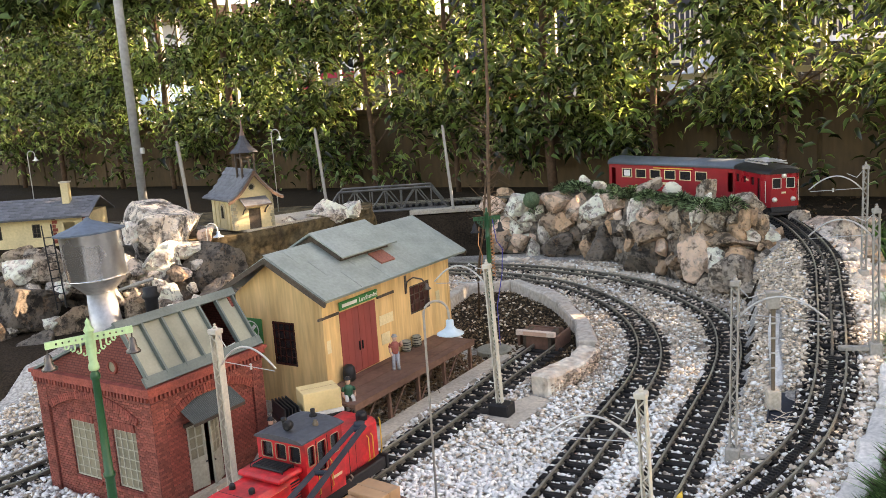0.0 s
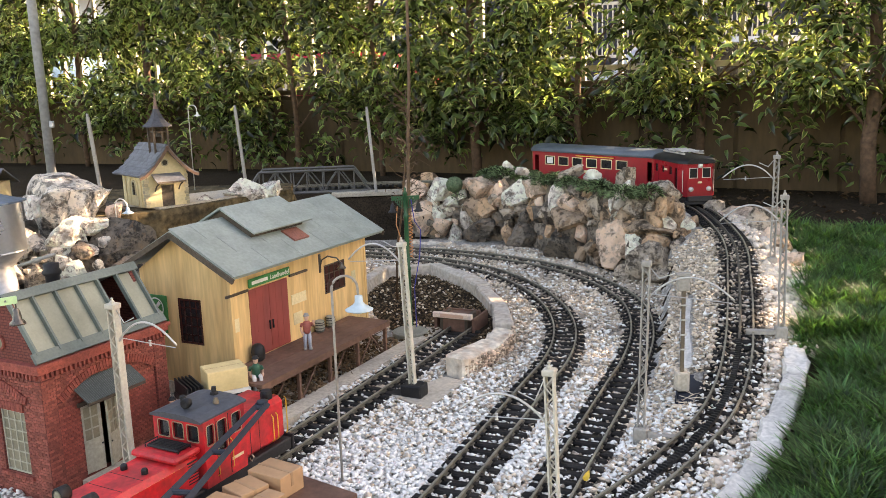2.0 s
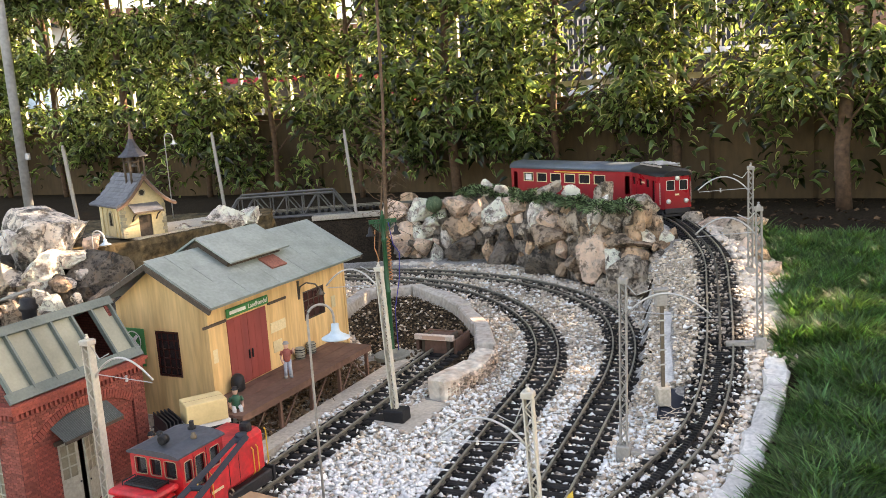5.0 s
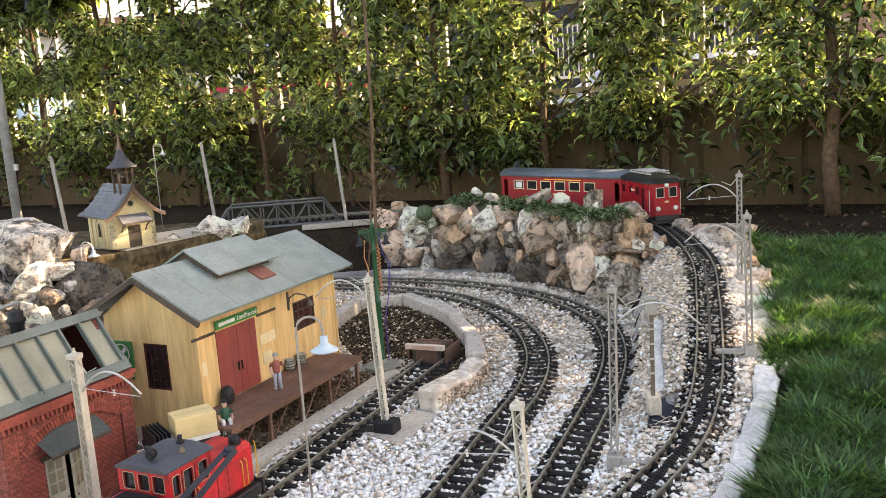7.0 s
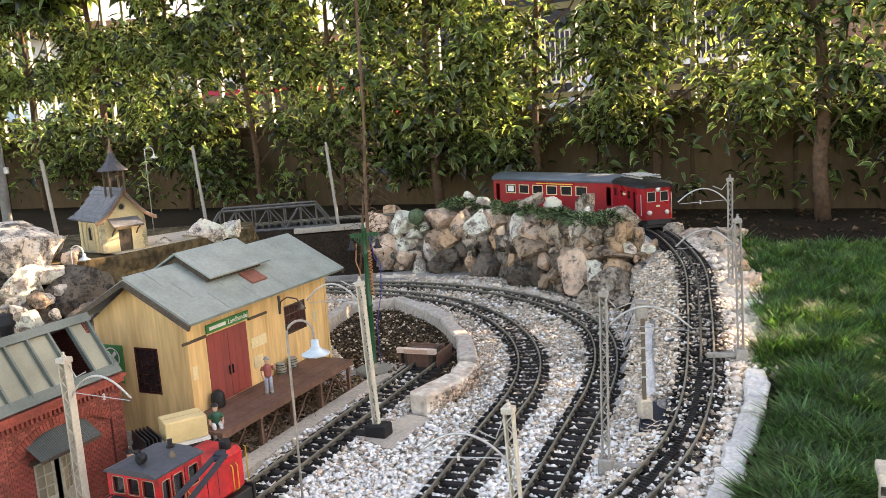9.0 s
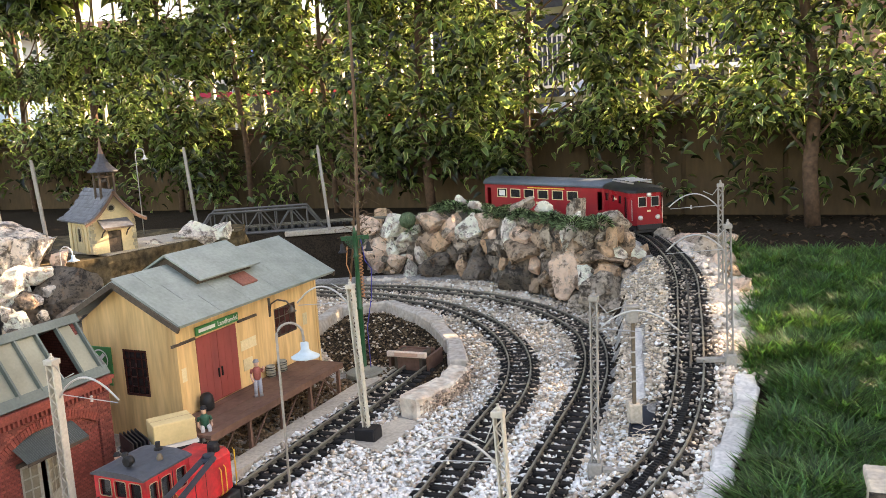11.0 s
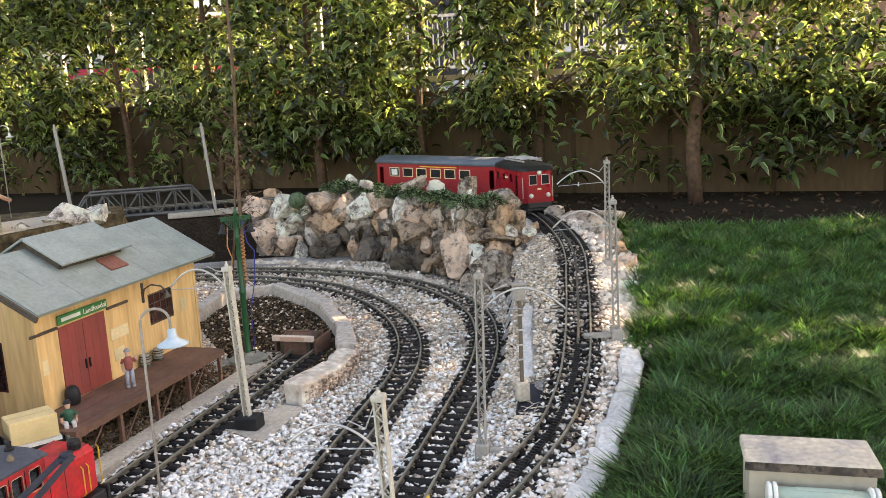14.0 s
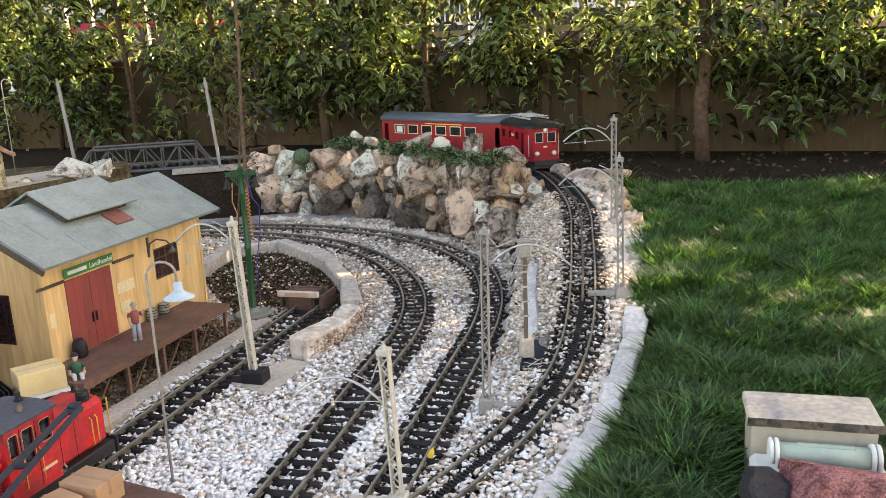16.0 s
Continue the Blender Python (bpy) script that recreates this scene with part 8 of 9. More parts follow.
CLEN, ELEN = 0.522, 0.235
el = thing("electric_railcar", chord(nose + 0.02, nose + 0.02 + ELEN - 0.04) @ Matrix.Scale(1.1, 4), "red model electric railcar with a pantograph on a black roof", "model railcar")
W = 0.106
CH, CN = 0.024, 0.017                   # the chamfer at each corner: along, across
wins = [(-0.085, -0.062, 0.083, 0.106), (0.022, 0.045, 0.083, 0.106), (0.066, 0.084, 0.044, 0.106), (-0.03, -0.012, 0.085, 0.104)]
rail_body(el, ELEN - 2 * CH, W, 0.026, 0.118, wins, "coach_red")
part("cab_glass", bx(-ELEN / 2 + CH, ELEN / 2 - CH, -W / 2 + 0.004, W / 2 - 0.004, 0.04, 0.114), "pane", el)
for e in (-1, 1):
    x = e * ELEN / 2
    hw = W / 2 - CN
    part("end", wall_holes(nb(), -hw, hw, 0.026, 0.118, min(x, x - e * 0.003), max(x, x - e * 0.003), [(-0.030, -0.008, 0.080, 0.106), (0.008, 0.030, 0.080, 0.106)], TURN_X), "coach_red", el)
    part("end_glass", bx(min(x - e * 0.0035, x - e * 0.006), max(x - e * 0.0035, x - e * 0.006), -hw + 0.003, hw - 0.003, 0.04, 0.114), "pane", el)
    for y0 in (-0.030, 0.008):
        bm = nb()
        for a, b, c, d in ((y0 - 0.0015, y0 + 0.0235, 0.0785, 0.080), (y0 - 0.0015, y0 + 0.0235, 0.106, 0.1075), (y0 - 0.0015, y0, 0.080, 0.106), (y0 + 0.022, y0 + 0.0235, 0.080, 0.106)):
            box(bm, min(x, x + e * 0.001), max(x, x + e * 0.001), a, b, c, d)
        part("window_frame", bm, "wire", el)
    for s in (-1, 1):
        p0, p1 = Vector((x, s * hw, 0)), Vector((x - e * CH, s * W / 2, 0))
        d = (p1 - p0).normalized()
        nrm = Vector((d.y, -d.x, 0)) * (1 if (d.y * e) > 0 else -1)
        bm = nb()
        lo = [bm.verts.new(q + Vector((0, 0, 0.026))) for q in (p0, p1, p1 - nrm * 0.003, p0 - nrm * 0.003)]
        hi = [bm.verts.new(v.co + Vector((0, 0, 0.092))) for v in lo]
        bm.faces.new(lo[::-1])
        bm.faces.new(hi)
        for k in range(4):
            bm.faces.new((lo[k], lo[(k + 1) % 4], hi[(k + 1) % 4], hi[k]))
        bmesh.ops.recalc_face_normals(bm, faces=bm.faces)
        part("corner_panel", bm, "coach_red", el)
        part("handrail", tube(nb(), [p0.lerp(p1, 0.5) + nrm * 0.002 + Vector((0, 0, 0.04)), p0.lerp(p1, 0.5) + nrm * 0.002 + Vector((0, 0, 0.10))], 0.0011, 5), "wire", el)
x = ELEN / 2
for y, z in ((-0.026, 0.048), (0.026, 0.048), (0.0, 0.113)):
    bm = lathe(nb(), [(0.0068, -0.002), (0.0068, 0.004), (0.0052, 0.005), (0.0, 0.0035)], 16)
    bmesh.ops.transform(bm, matrix=pose(x, y, z, 0, 90), verts=bm.verts)
    hl = part("headlight", bm, "wire", el, "round silver headlight", smooth=True)
    bm = lathe(nb(), [(0.0048, 0.0), (0.003, 0.0018), (0.0, 0.0024)], 14)
    bmesh.ops.transform(bm, matrix=pose(x + 0.0036, y, z, 0, 90), verts=bm.verts)
    part("lens", bm, "bulb", hl, smooth=True)
part("number_bar", bx(x + 0.0002, x + 0.0008, -0.006, 0.006, 0.064, 0.069), "paper", el)
part("buffer_beam", bx(x, x + 0.006, -0.036, 0.036, 0.014, 0.028, bev=0.001), "black", el)
part("cow_catcher", bx(x - 0.012, x + 0.002, -0.040, 0.040, 0.004, 0.014, bev=0.002), "black", el)
bm = nb()
rows = []
for xx, k in ((-ELEN / 2 - 0.005, 0.70), (-ELEN / 2 + CH, 1.0), (0.0, 1.0), (ELEN / 2 - CH, 1.0), (ELEN / 2 + 0.005, 0.70)):
    prof = [(-(W / 2 + 0.004) * math.cos(math.pi * i / 14), 0.119 + 0.020 * math.sin(math.pi * i / 14) ** 0.7 * (0.75 if k < 1 else 1.0)) for i in range(15)]
    rows.append([bm.verts.new((xx, y * k, z)) for y, z in prof])
for a, b in zip(rows, rows[1:]):
    for k in range(14):
        bm.faces.new((a[k], b[k], b[k + 1], a[k + 1]))
    bm.faces.new((a[0], a[-1], b[-1], b[0]))
bm.faces.new(rows[0])
bm.faces.new(rows[-1][::-1])
bmesh.ops.recalc_face_normals(bm, faces=bm.faces)
er = part("roof", bm, "black", el, "black railcar roof", smooth=True)
er.data.set_sharp_from_angle(angle=radians(35))
for s in (-1, 1):
    part("roof_rail", bx(-0.08, 0.075, s * 0.028 - 0.002, s * 0.028 + 0.002, 0.141, 0.145), "wire", er)
    part("pantograph_arm", tube(nb(), [(-0.05, s * 0.022, 0.145), (0.0, s * 0.02, 0.152), (0.05, s * 0.022, 0.147)], 0.0016, 5), "wire", er)
for x in (-0.06, -0.03, 0.0, 0.03, 0.06):
    part("pantograph_bar", tube(nb(), [(x, -0.034, 0.149), (x, 0.034, 0.149)], 0.0015, 5), "wire", er)
for x in (-0.07, 0.07):
    bogie(el, x)
for s in (-1, 1):
    part("lettering_bar", bx(-0.012, 0.012, s * (W / 2 + 0.0003) - 0.0003, s * (W / 2 + 0.0003) + 0.0003, 0.092, 0.098), "paper", el)
    part("panel_joint", bx(-0.055, -0.0545, s * (W / 2 + 0.0002) - 0.0002, s * (W / 2 + 0.0002) + 0.0002, 0.03, 0.116), "black", el)

co = thing("passenger_coach", chord(nose + ELEN + 0.071, nose + ELEN + 0.071 + CLEN - 0.015) @ Matrix.Scale(1.1, 4), "dark red model passenger coach with a blue-grey roof", "model coach")
W = 0.108
n = 6
wins = [(-CLEN / 2 + 0.062 + i * 0.062, -CLEN / 2 + 0.105 + i * 0.062, 0.074, 0.102) for i in range(n)] + [(CLEN / 2 - 0.030, CLEN / 2 - 0.012, 0.046, 0.104), (-CLEN / 2 + 0.012, -CLEN / 2 + 0.030, 0.046, 0.104)]
rail_body(co, CLEN, W, 0.026, 0.116, wins, "coach_red")
for s in (-1, 1):
    y = s * W / 2
    for a, b, c, d in wins[:n]:
        bm = nb()
        for p in ((a - 0.0015, b + 0.0015, c - 0.0015, c + 0.001), (a - 0.0015, b + 0.0015, d - 0.001, d + 0.0015), (a - 0.0015, a + 0.001, c + 0.001, d - 0.001), (b - 0.001, b + 0.0015, c + 0.001, d - 0.001)):
            box(bm, p[0], p[1], y - 0.0009, y + 0.0009, p[2], p[3])
        w_ = part("window", bm, "paper", co, "cream window frame")
        part("pane", bx(a, b, y - s * 0.0025 - 0.0003, y - s * 0.0025 + 0.0003, c, d), "pane", w_)
    part("blind", bx(wins[0][0] + 0.008, wins[0][1] - 0.008, y - 0.0006, y + 0.0006, 0.078, 0.098), "white", co, "white paper notice")
    part("stripe", bx(-0.06, 0.10, y - 0.0006, y + 0.0006, 0.1075, 0.1105), "yellow", co)
    part("lettering_bar", bx(-0.022, 0.008, y - 0.0005, y + 0.0005, 0.055, 0.063), "paper", co)
for x in (-CLEN / 2, CLEN / 2 - 0.003):
    part("end", bx(x, x + 0.003, -W / 2 + 0.003, W / 2 - 0.003, 0.026, 0.116), "coach_red", co)
part("roof", arched_roof(CLEN, W, 0.1165, 0.024, 0.004), "coach_roof", co, "blue-grey arched roof", smooth=True)
for x in (-0.13, 0.13):
    bogie(co, x)
part("bellows", bx(CLEN / 2 + 0.001, CLEN / 2 + 0.03, -0.03, 0.03, 0.03, 0.10, bev=0.003), "black", co)

# ---- socket pillar at the lawn ----
pl = thing("socket_pillar", pose(0.583, 0.83, 0, 0, 0, -23.8), "weathered plaster pillar with a pale green hinged socket cover", "socket pillar")
part("body", bx(-0.066, 0.066, -0.033, 0.033, -0.02, 0.088), "plaster_box", pl)
part("cap", bx(-0.0705, 0.0705, -0.037, 0.037, 0.0882, 0.1005, bev=0.002), "stone_cap", pl, "weathered stone cap")
part("cap_edge", bx(-0.0712, 0.0712, -0.0378, -0.0372, 0.0885, 0.0985), "rock_dark", pl, "dark weathered cap edge")
part("front_block", bx(-0.068, 0.072, -0.135, -0.0335, -0.02, 0.056, bev=0.006), "offwhite", pl, "off-white plastic housing")
cv = part("socket_cover", tube(nb(), [(-0.045, -0.05, 0.064), (0.062, -0.05, 0.064)], 0.0125, 20), "socket_green", pl, "pale green rolled cover", smooth=True)
for x in (-0.047, -0.041, 0.057, 0.063):
    bm = lathe(nb(), [(0.009, -0.0024), (0.0155, -0.0022), (0.0165, 0.0), (0.0155, 0.0022), (0.009, 0.0024)], 20)
    bmesh.ops.transform(bm, matrix=pose(x, -0.05, 0.065, 0, 90), verts=bm.verts)
    part("hinge_ring", bm, "offwhite", cv, smooth=True)
part("cover_plate", bx(-0.02, 0.04, -0.0545, -0.047, 0.0745, 0.0775, bev=0.001), "socket_green", cv)
ps = thing("red_stone", pose(0.548, 0.722, 0.046, 0, 0, -23.8), "rough red porphyry stone lying on the socket pillar", "stone")
bm = rock_mesh(0.21, 0.11, 0.042, 77, 0.5, 5)
bmesh.ops.translate(bm, vec=(0.018, 0, 0.016), verts=bm.verts)
part("stone", bm, "porphyry", ps, smooth=True)
bm = rock_mesh(0.05, 0.08, 0.036, 79, 0.9, 4)
bmesh.ops.translate(bm, vec=(-0.068, 0, 0.014), verts=bm.verts)
part("dark_end", bm, "black_crust", ps, "rough black crust", smooth=True)


# ---- leaves ----
LEAF_V = np.array([(0, 0, 0), (0.28, 0.22, 0.14), (0.26, 0, 0.03), (0.28, -0.22, 0.14), (0.64, 0.20, -0.02), (0.64, 0, -0.11), (0.64, -0.20, -0.02), (0.94, 0, -0.42)])
LEAF_UV = np.array([(0.7, 0), (1, 0.3), (0, 0.3), (1, 0.3), (1, 0.6), (0, 0.6), (1, 0.6), (0.9, 1)])
LEAF_F = np.array([(0, 2, 1), (0, 3, 2), (2, 5, 4), (2, 4, 1), (2, 3, 6), (2, 6, 5), (5, 7, 4), (5, 6, 7)])


def leaf_arrays(at, along, up, size, wide=1.0):
    """Leaves at places: the way each points, its upper side, its length."""
    along = along / np.linalg.norm(along, axis=1)[:, None]
    side = np.cross(up, along)
    side /= np.linalg.norm(side, axis=1)[:, None] + 1e-9
    nrm = np.cross(along, side)
    v = LEAF_V[None]
    w = np.asarray(wide).reshape(-1, 1, 1)
    p = v[..., :1] * along[:, None] + v[..., 1:2] * w * side[:, None] + v[..., 2:] * nrm[:, None]
    p = at[:, None] + p * np.asarray(size).reshape(-1, 1, 1)
    f = LEAF_F[None] + (np.arange(len(at)) * 8)[:, None, None]
    return p.reshape(-1, 3), f.reshape(-1, 3), np.tile(LEAF_UV, (len(at), 1))


def wall_to_world(p):
    return np.stack([WALL_AT.x + p[:, 0] * WALL_DIR.x + p[:, 1] * WALL_N.x, WALL_AT.y + p[:, 0] * WALL_DIR.y + p[:, 1] * WALL_N.y, p[:, 2]], 1)


# ---- the hedge: shrubs trained along the wall ----
# shrubs past 2.5 stand out of view, added to shade the yard
TRUNKS = [-4.5, -3.9, -3.3, -2.72, -2.15, -1.62, -1.12, -0.62, -0.12, 0.36, 0.85, 1.455, 2.25, 2.7, 3.1, 3.8, 4.6]
MAIN = 11
# thin places: along the wall, height, half sizes; they slant through the hedge's depth towards the camera's stand; the
# one past 2.5 is out of view and lets sun onto the lawn
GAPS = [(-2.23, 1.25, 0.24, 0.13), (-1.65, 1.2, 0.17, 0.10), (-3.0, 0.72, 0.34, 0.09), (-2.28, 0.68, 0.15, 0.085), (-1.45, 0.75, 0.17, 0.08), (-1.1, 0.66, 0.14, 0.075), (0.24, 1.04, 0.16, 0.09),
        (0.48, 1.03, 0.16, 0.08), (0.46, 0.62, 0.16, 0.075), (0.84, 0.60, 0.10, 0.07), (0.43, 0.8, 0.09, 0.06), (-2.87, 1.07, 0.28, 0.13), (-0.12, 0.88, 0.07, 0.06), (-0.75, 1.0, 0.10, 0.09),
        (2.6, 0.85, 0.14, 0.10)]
def sunlit(x, y, z):
    """Thin places that slant with the low sun: it reaches the lawn by one, the church and the boulders by the other."""
    xs, zs = x - 0.875 * (y + 0.3), z - 0.535 * (y + 0.3)
    return 2.6 < xs < 3.35 and abs(zs - 0.905 - 0.03 * math.sin(xs * 9)) < 0.075 or ((xs - 0.98) / 0.28) ** 2 + ((zs - 1.10) / 0.13) ** 2 < 1


def crown_clusters(x0, x1, n):
    """Twig ends of one shrub: where its leaf rosettes sit."""
    out = []
    while len(out) < n:
        x, z = rng.uniform(x0 - 0.12, x1 + 0.12), rng.uniform(0.18, 1.2) if rng.uniform() < 0.66 else rng.uniform(1.2, 2.3)
        low = 0.30 + 0.17 * noise.noise(Vector((x * 1.7, 3.1, 0))) + 0.13 * noise.noise(Vector((x * 5.1, 1.1, 0)))
        if x < -1.4:
            low += 0.10 * min(1, (-1.4 - x) / 0.6)
        if x > 0.35:
            low += 0.10
        if z < low and rng.uniform() > (0.14 if x < 1.2 else 0.34):
            continue
        if z < 0.17:
            continue
        dens = (0.46 if z < 0.55 else 0.80) + 0.95 * noise.noise(Vector((x * 3.2, z * 3.2, 5.0))) + 0.35 * noise.noise(Vector((x * 8, z * 8, 2.0)))
        if z > 1.05:
            dens *= 0.85
        y = rng.uniform(-0.40, 0.10) if z > 0.5 else rng.uniform(-0.30, -0.06)
        # carried along the line to the camera, at 1.58, -3.47, 0.535 off the wall
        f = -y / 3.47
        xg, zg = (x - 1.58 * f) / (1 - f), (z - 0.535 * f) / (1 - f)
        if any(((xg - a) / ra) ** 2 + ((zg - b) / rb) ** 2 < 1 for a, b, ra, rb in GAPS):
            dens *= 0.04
        if y > -0.15 and 0.0 < x < 3.0 and z > 0.55:
            dens *= 0.6
        if sunlit(x, y, z):
            dens *= 0.07
        if rng.uniform() > dens:
            continue
        out.append((x, y, z))
    return np.array(out)


edges_ = [-5.0] + [(a + b) / 2 for a, b in zip(TRUNKS, TRUNKS[1:])] + [5.2]
for i, tx in enumerate(TRUNKS):
    big = i == MAIN
    ty = -0.30 if big else rng.uniform(-0.20, -0.12)
    base = wall_to_world(np.array([[tx, ty, 0.0]]))[0]
    gz = float(ground_z(base[0], base[1])[0])
    sh = thing("hedge_shrub", pose(base[0], base[1], gz), "tall glossy green hedge shrub with yellow-edged leaves" if not big else "hedge shrub with a thick bare brown trunk and glossy leaves", "shrub", "hedge along the wall")
    r = 0.028 if big else float(rng.uniform(0.014, 0.024))
    H = 2.0 - gz
    lean = rng.uniform(-0.06, 0.06, 2)
    pts = [Vector((lean[0] * k / 6 + 0.012 * math.sin(k * 1.7 + i), lean[1] * k / 6 * 0.5 + 0.01 * math.cos(k * 2.1 + i), -0.03 + H * k / 6)) for k in range(7)]
    if big:                              # leans towards the house and forks at knee height
        pts = [Vector(WALL_DIR * a) + Vector((0, 0, z - gz)) for a, z in ((0.0, 0.08), (-0.012, 0.3), (0.004, 0.5), (-0.012, 0.7), (-0.05, 0.95), (-0.09, 1.2), (-0.14, 2.0))]
        fork = [Vector(WALL_DIR * a) + Vector((0, 0, z - gz)) for a, z in ((0.004, 0.5), (0.05, 0.66), (0.075, 0.9), (0.10, 1.2), (0.12, 1.8))]
        part("trunk", tube(nb(), fork, r * 0.62, 10, r * 0.3), "bark", sh, smooth=True)
    part("trunk", tube(nb(), pts, r, 10, r * 0.35), "bark", sh, smooth=True)
    for k in range(14 if not big else 18):
        z = rng.uniform(0.12, 0.9) * H
        f = z / H
        p0 = pts[0].lerp(pts[-1], f)
        a = rng.choice((0.0, math.pi)) + rng.uniform(-0.7, 0.7)
        ln_ = rng.uniform(0.15, 0.38)
        d = (WALL_DIR * math.cos(a) - WALL_N * abs(math.sin(a)) * 0.7)
        p1 = p0 + d * ln_ * 0.5 + Vector((0, 0, 0.10))
        p2 = p0 + d * ln_ + Vector((0, 0, 0.24 + rng.uniform(-0.1, 0.1)))
        part("limb", tube(nb(), [p0, p1, p2], 0.0055 if not big else 0.0065, 6, 0.0020), "bark", sh, smooth=True)
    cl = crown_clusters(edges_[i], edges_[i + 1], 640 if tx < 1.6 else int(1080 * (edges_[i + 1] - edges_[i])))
    if big:                              # sprays that hang before the trunk
        k = 75
        cl = np.concatenate([cl, np.stack([rng.uniform(1.22, 1.66, k), rng.uniform(-0.44, -0.34, k), rng.uniform(0.48, 1.15, k)], 1)])
    per = 11
    at = np.repeat(cl, per, 0)
    m = len(at)
    a = rng.uniform(0, 6.283, m)
    along = np.stack([np.cos(a), np.sin(a) * 0.8 - 0.25, rng.uniform(-0.75, 0.45, m)], 1)
    at = at + along * rng.uniform(0.0, 0.035, (m, 1)) + rng.normal(0, 0.026, (m, 3))
    up = np.stack([rng.normal(0, 0.6, m), -0.45 + rng.normal(0, 0.6, m), np.ones(m)], 1)
    size = rng.uniform(0.026, 0.064, m)
    # unseen top leaves are enlarged to block the sun
    size[at[:, 2] > 1.25] *= 2.3
    if TRUNKS[i] > 1.6:                  # dense broad leaves added above view to keep the sun off the shed
        k = 2300
        hi = np.stack([rng.uniform(edges_[i] - 0.1, edges_[i + 1] + 0.1, k), rng.uniform(-0.3, 0.15, k), rng.uniform(1.22, 2.35, k)], 1)
        thin = np.array([noise.noise(Vector((q[0] * 2.6, q[2] * 2.6, 8.0))) for q in hi]) - 0.6
        hi = hi[(thin < 0.1) & (hi[:, 2] - 0.535 * (hi[:, 1] + 0.3) > np.where(hi[:, 0] < 2.2, 1.2, 1.08))]
        k = len(hi)
        at, size = np.concatenate([at, hi]), np.concatenate([size, rng.uniform(0.10, 0.17, k)])
        along, up, m = np.concatenate([along, rng.normal(0, 1, (k, 3))]), np.concatenate([up, rng.normal(0, 0.5, (k, 3)) + (0.3, 0.0, 1.0)]), m + k
    v, f, uv = leaf_arrays(at, along, up, size, rng.uniform(0.62, 0.98, m))
    w = wall_to_world(v) - np.array([base[0], base[1], gz])
    ob = mesh_np("crown", w, f, "leaf", uv, smooth=True)
    ob.parent = sh

# ---- leaf litter and low ivy at the wall's foot ----
n = 650
p = np.stack([rng.uniform(0.2, 3.2, n), rng.uniform(-0.95, -0.05, n), np.zeros(n)], 1)
w = wall_to_world(p)
w[:, 2] = ground_z(w[:, 0], w[:, 1]) + 0.004
v, f, uv = leaf_arrays(w, rng.normal(0, 1, (n, 3)) * (1, 1, 0.15), np.tile((0.0, 0.0, 1.0), (n, 1)) + rng.normal(0, 0.25, (n, 3)), rng.uniform(0.016, 0.038, n))
M["litter"] = mat("dry_leaf", (0.11, 0.06, 0.03), 0.8, grain=90, var=0.4, island=0.5)
tagged(mesh_np("leaf_litter", v, f, "litter"), "dry brown leaves on the soil under the hedge", "leaf litter", kind="stuff")

# ---- lawn ----
n = 340000
y = rng.uniform(0.55, 3.1, n)
x = rng.uniform(0.25, 1.0, n) * (0.2 + y * 0.8)
d, zc, right, ry = near_rack(x, y)
kx = np.interp(y, KERB[:, 1], KERB[:, 0])
far = (x - WALL_AT.x) * WALL_N.x + (y - WALL_AT.y) * WALL_N.y
keep = right & (d > np.interp(y, (1.6, 1.9, 2.3), (0.115, 0.155, 0.20)) + 0.02 * np.sin(y * 21)) & ((x > kx + 0.040) | (y > 1.38)) & (far < np.interp(x, (0.9, 1.6), (-0.97, -0.85)) + 0.03 * np.sin(x * 9) + rng.normal(0, 0.02, len(x))) & (x < 0.2 + y * 0.8)
keep &= rng.uniform(0, 1, n) < np.interp(y, (0.6, 1.0, 1.6, 2.6), (0.5, 1.0, 0.9, 0.75))
keep &= ~inside(x, y, [(0.50, 0.90), (0.66, 0.84), (0.60, 0.66), (0.44, 0.73)])
x, y = x[keep], y[keep]
n = len(x)
z = ground_z(x, y) - 0.002
h = rng.uniform(0.016, 0.046, n) * (1 + 0.6 * np.array([noise.noise(Vector((a * 14, b * 14, 0))) for a, b in zip(x, y)]))
h *= np.interp(x - np.interp(y, KERB[:, 1], KERB[:, 0]), (0.04, 0.09), (0.62, 1.0))
a = rng.uniform(0, 6.283, n)
bend = rng.uniform(0.3, 1.6, n) * h
wd = rng.uniform(0.0009, 0.0028, n)
dx, dy = np.cos(a), np.sin(a)
def blade(f, zf, wf):
    cx, cy = x + dx * bend * f, y + dy * bend * f
    return np.stack([np.stack([cx - dy * wd * wf, cy + dx * wd * wf, z + h * zf], 1), np.stack([cx + dy * wd * wf, cy - dx * wd * wf, z + h * zf], 1)], 1)
v = np.concatenate([blade(0, 0, 1), blade(0.3, 0.55, 0.9), blade(1.0, 0.95, 0.12)], 1)
f = np.array([(0, 1, 3, 2), (2, 3, 5, 4)])[None] + (np.arange(n) * 6)[:, None, None]
uv = np.tile(np.array([(0.2, 0), (0.2, 0), (0.5, 0.5), (0.5, 0.5), (1, 1), (1, 1)]), (n, 1))
tagged(mesh_np("lawn", v.reshape(-1, 3), f.reshape(-1, 4), "grass", uv), "thick green lawn grass beside the kerb", "grass", kind="stuff")
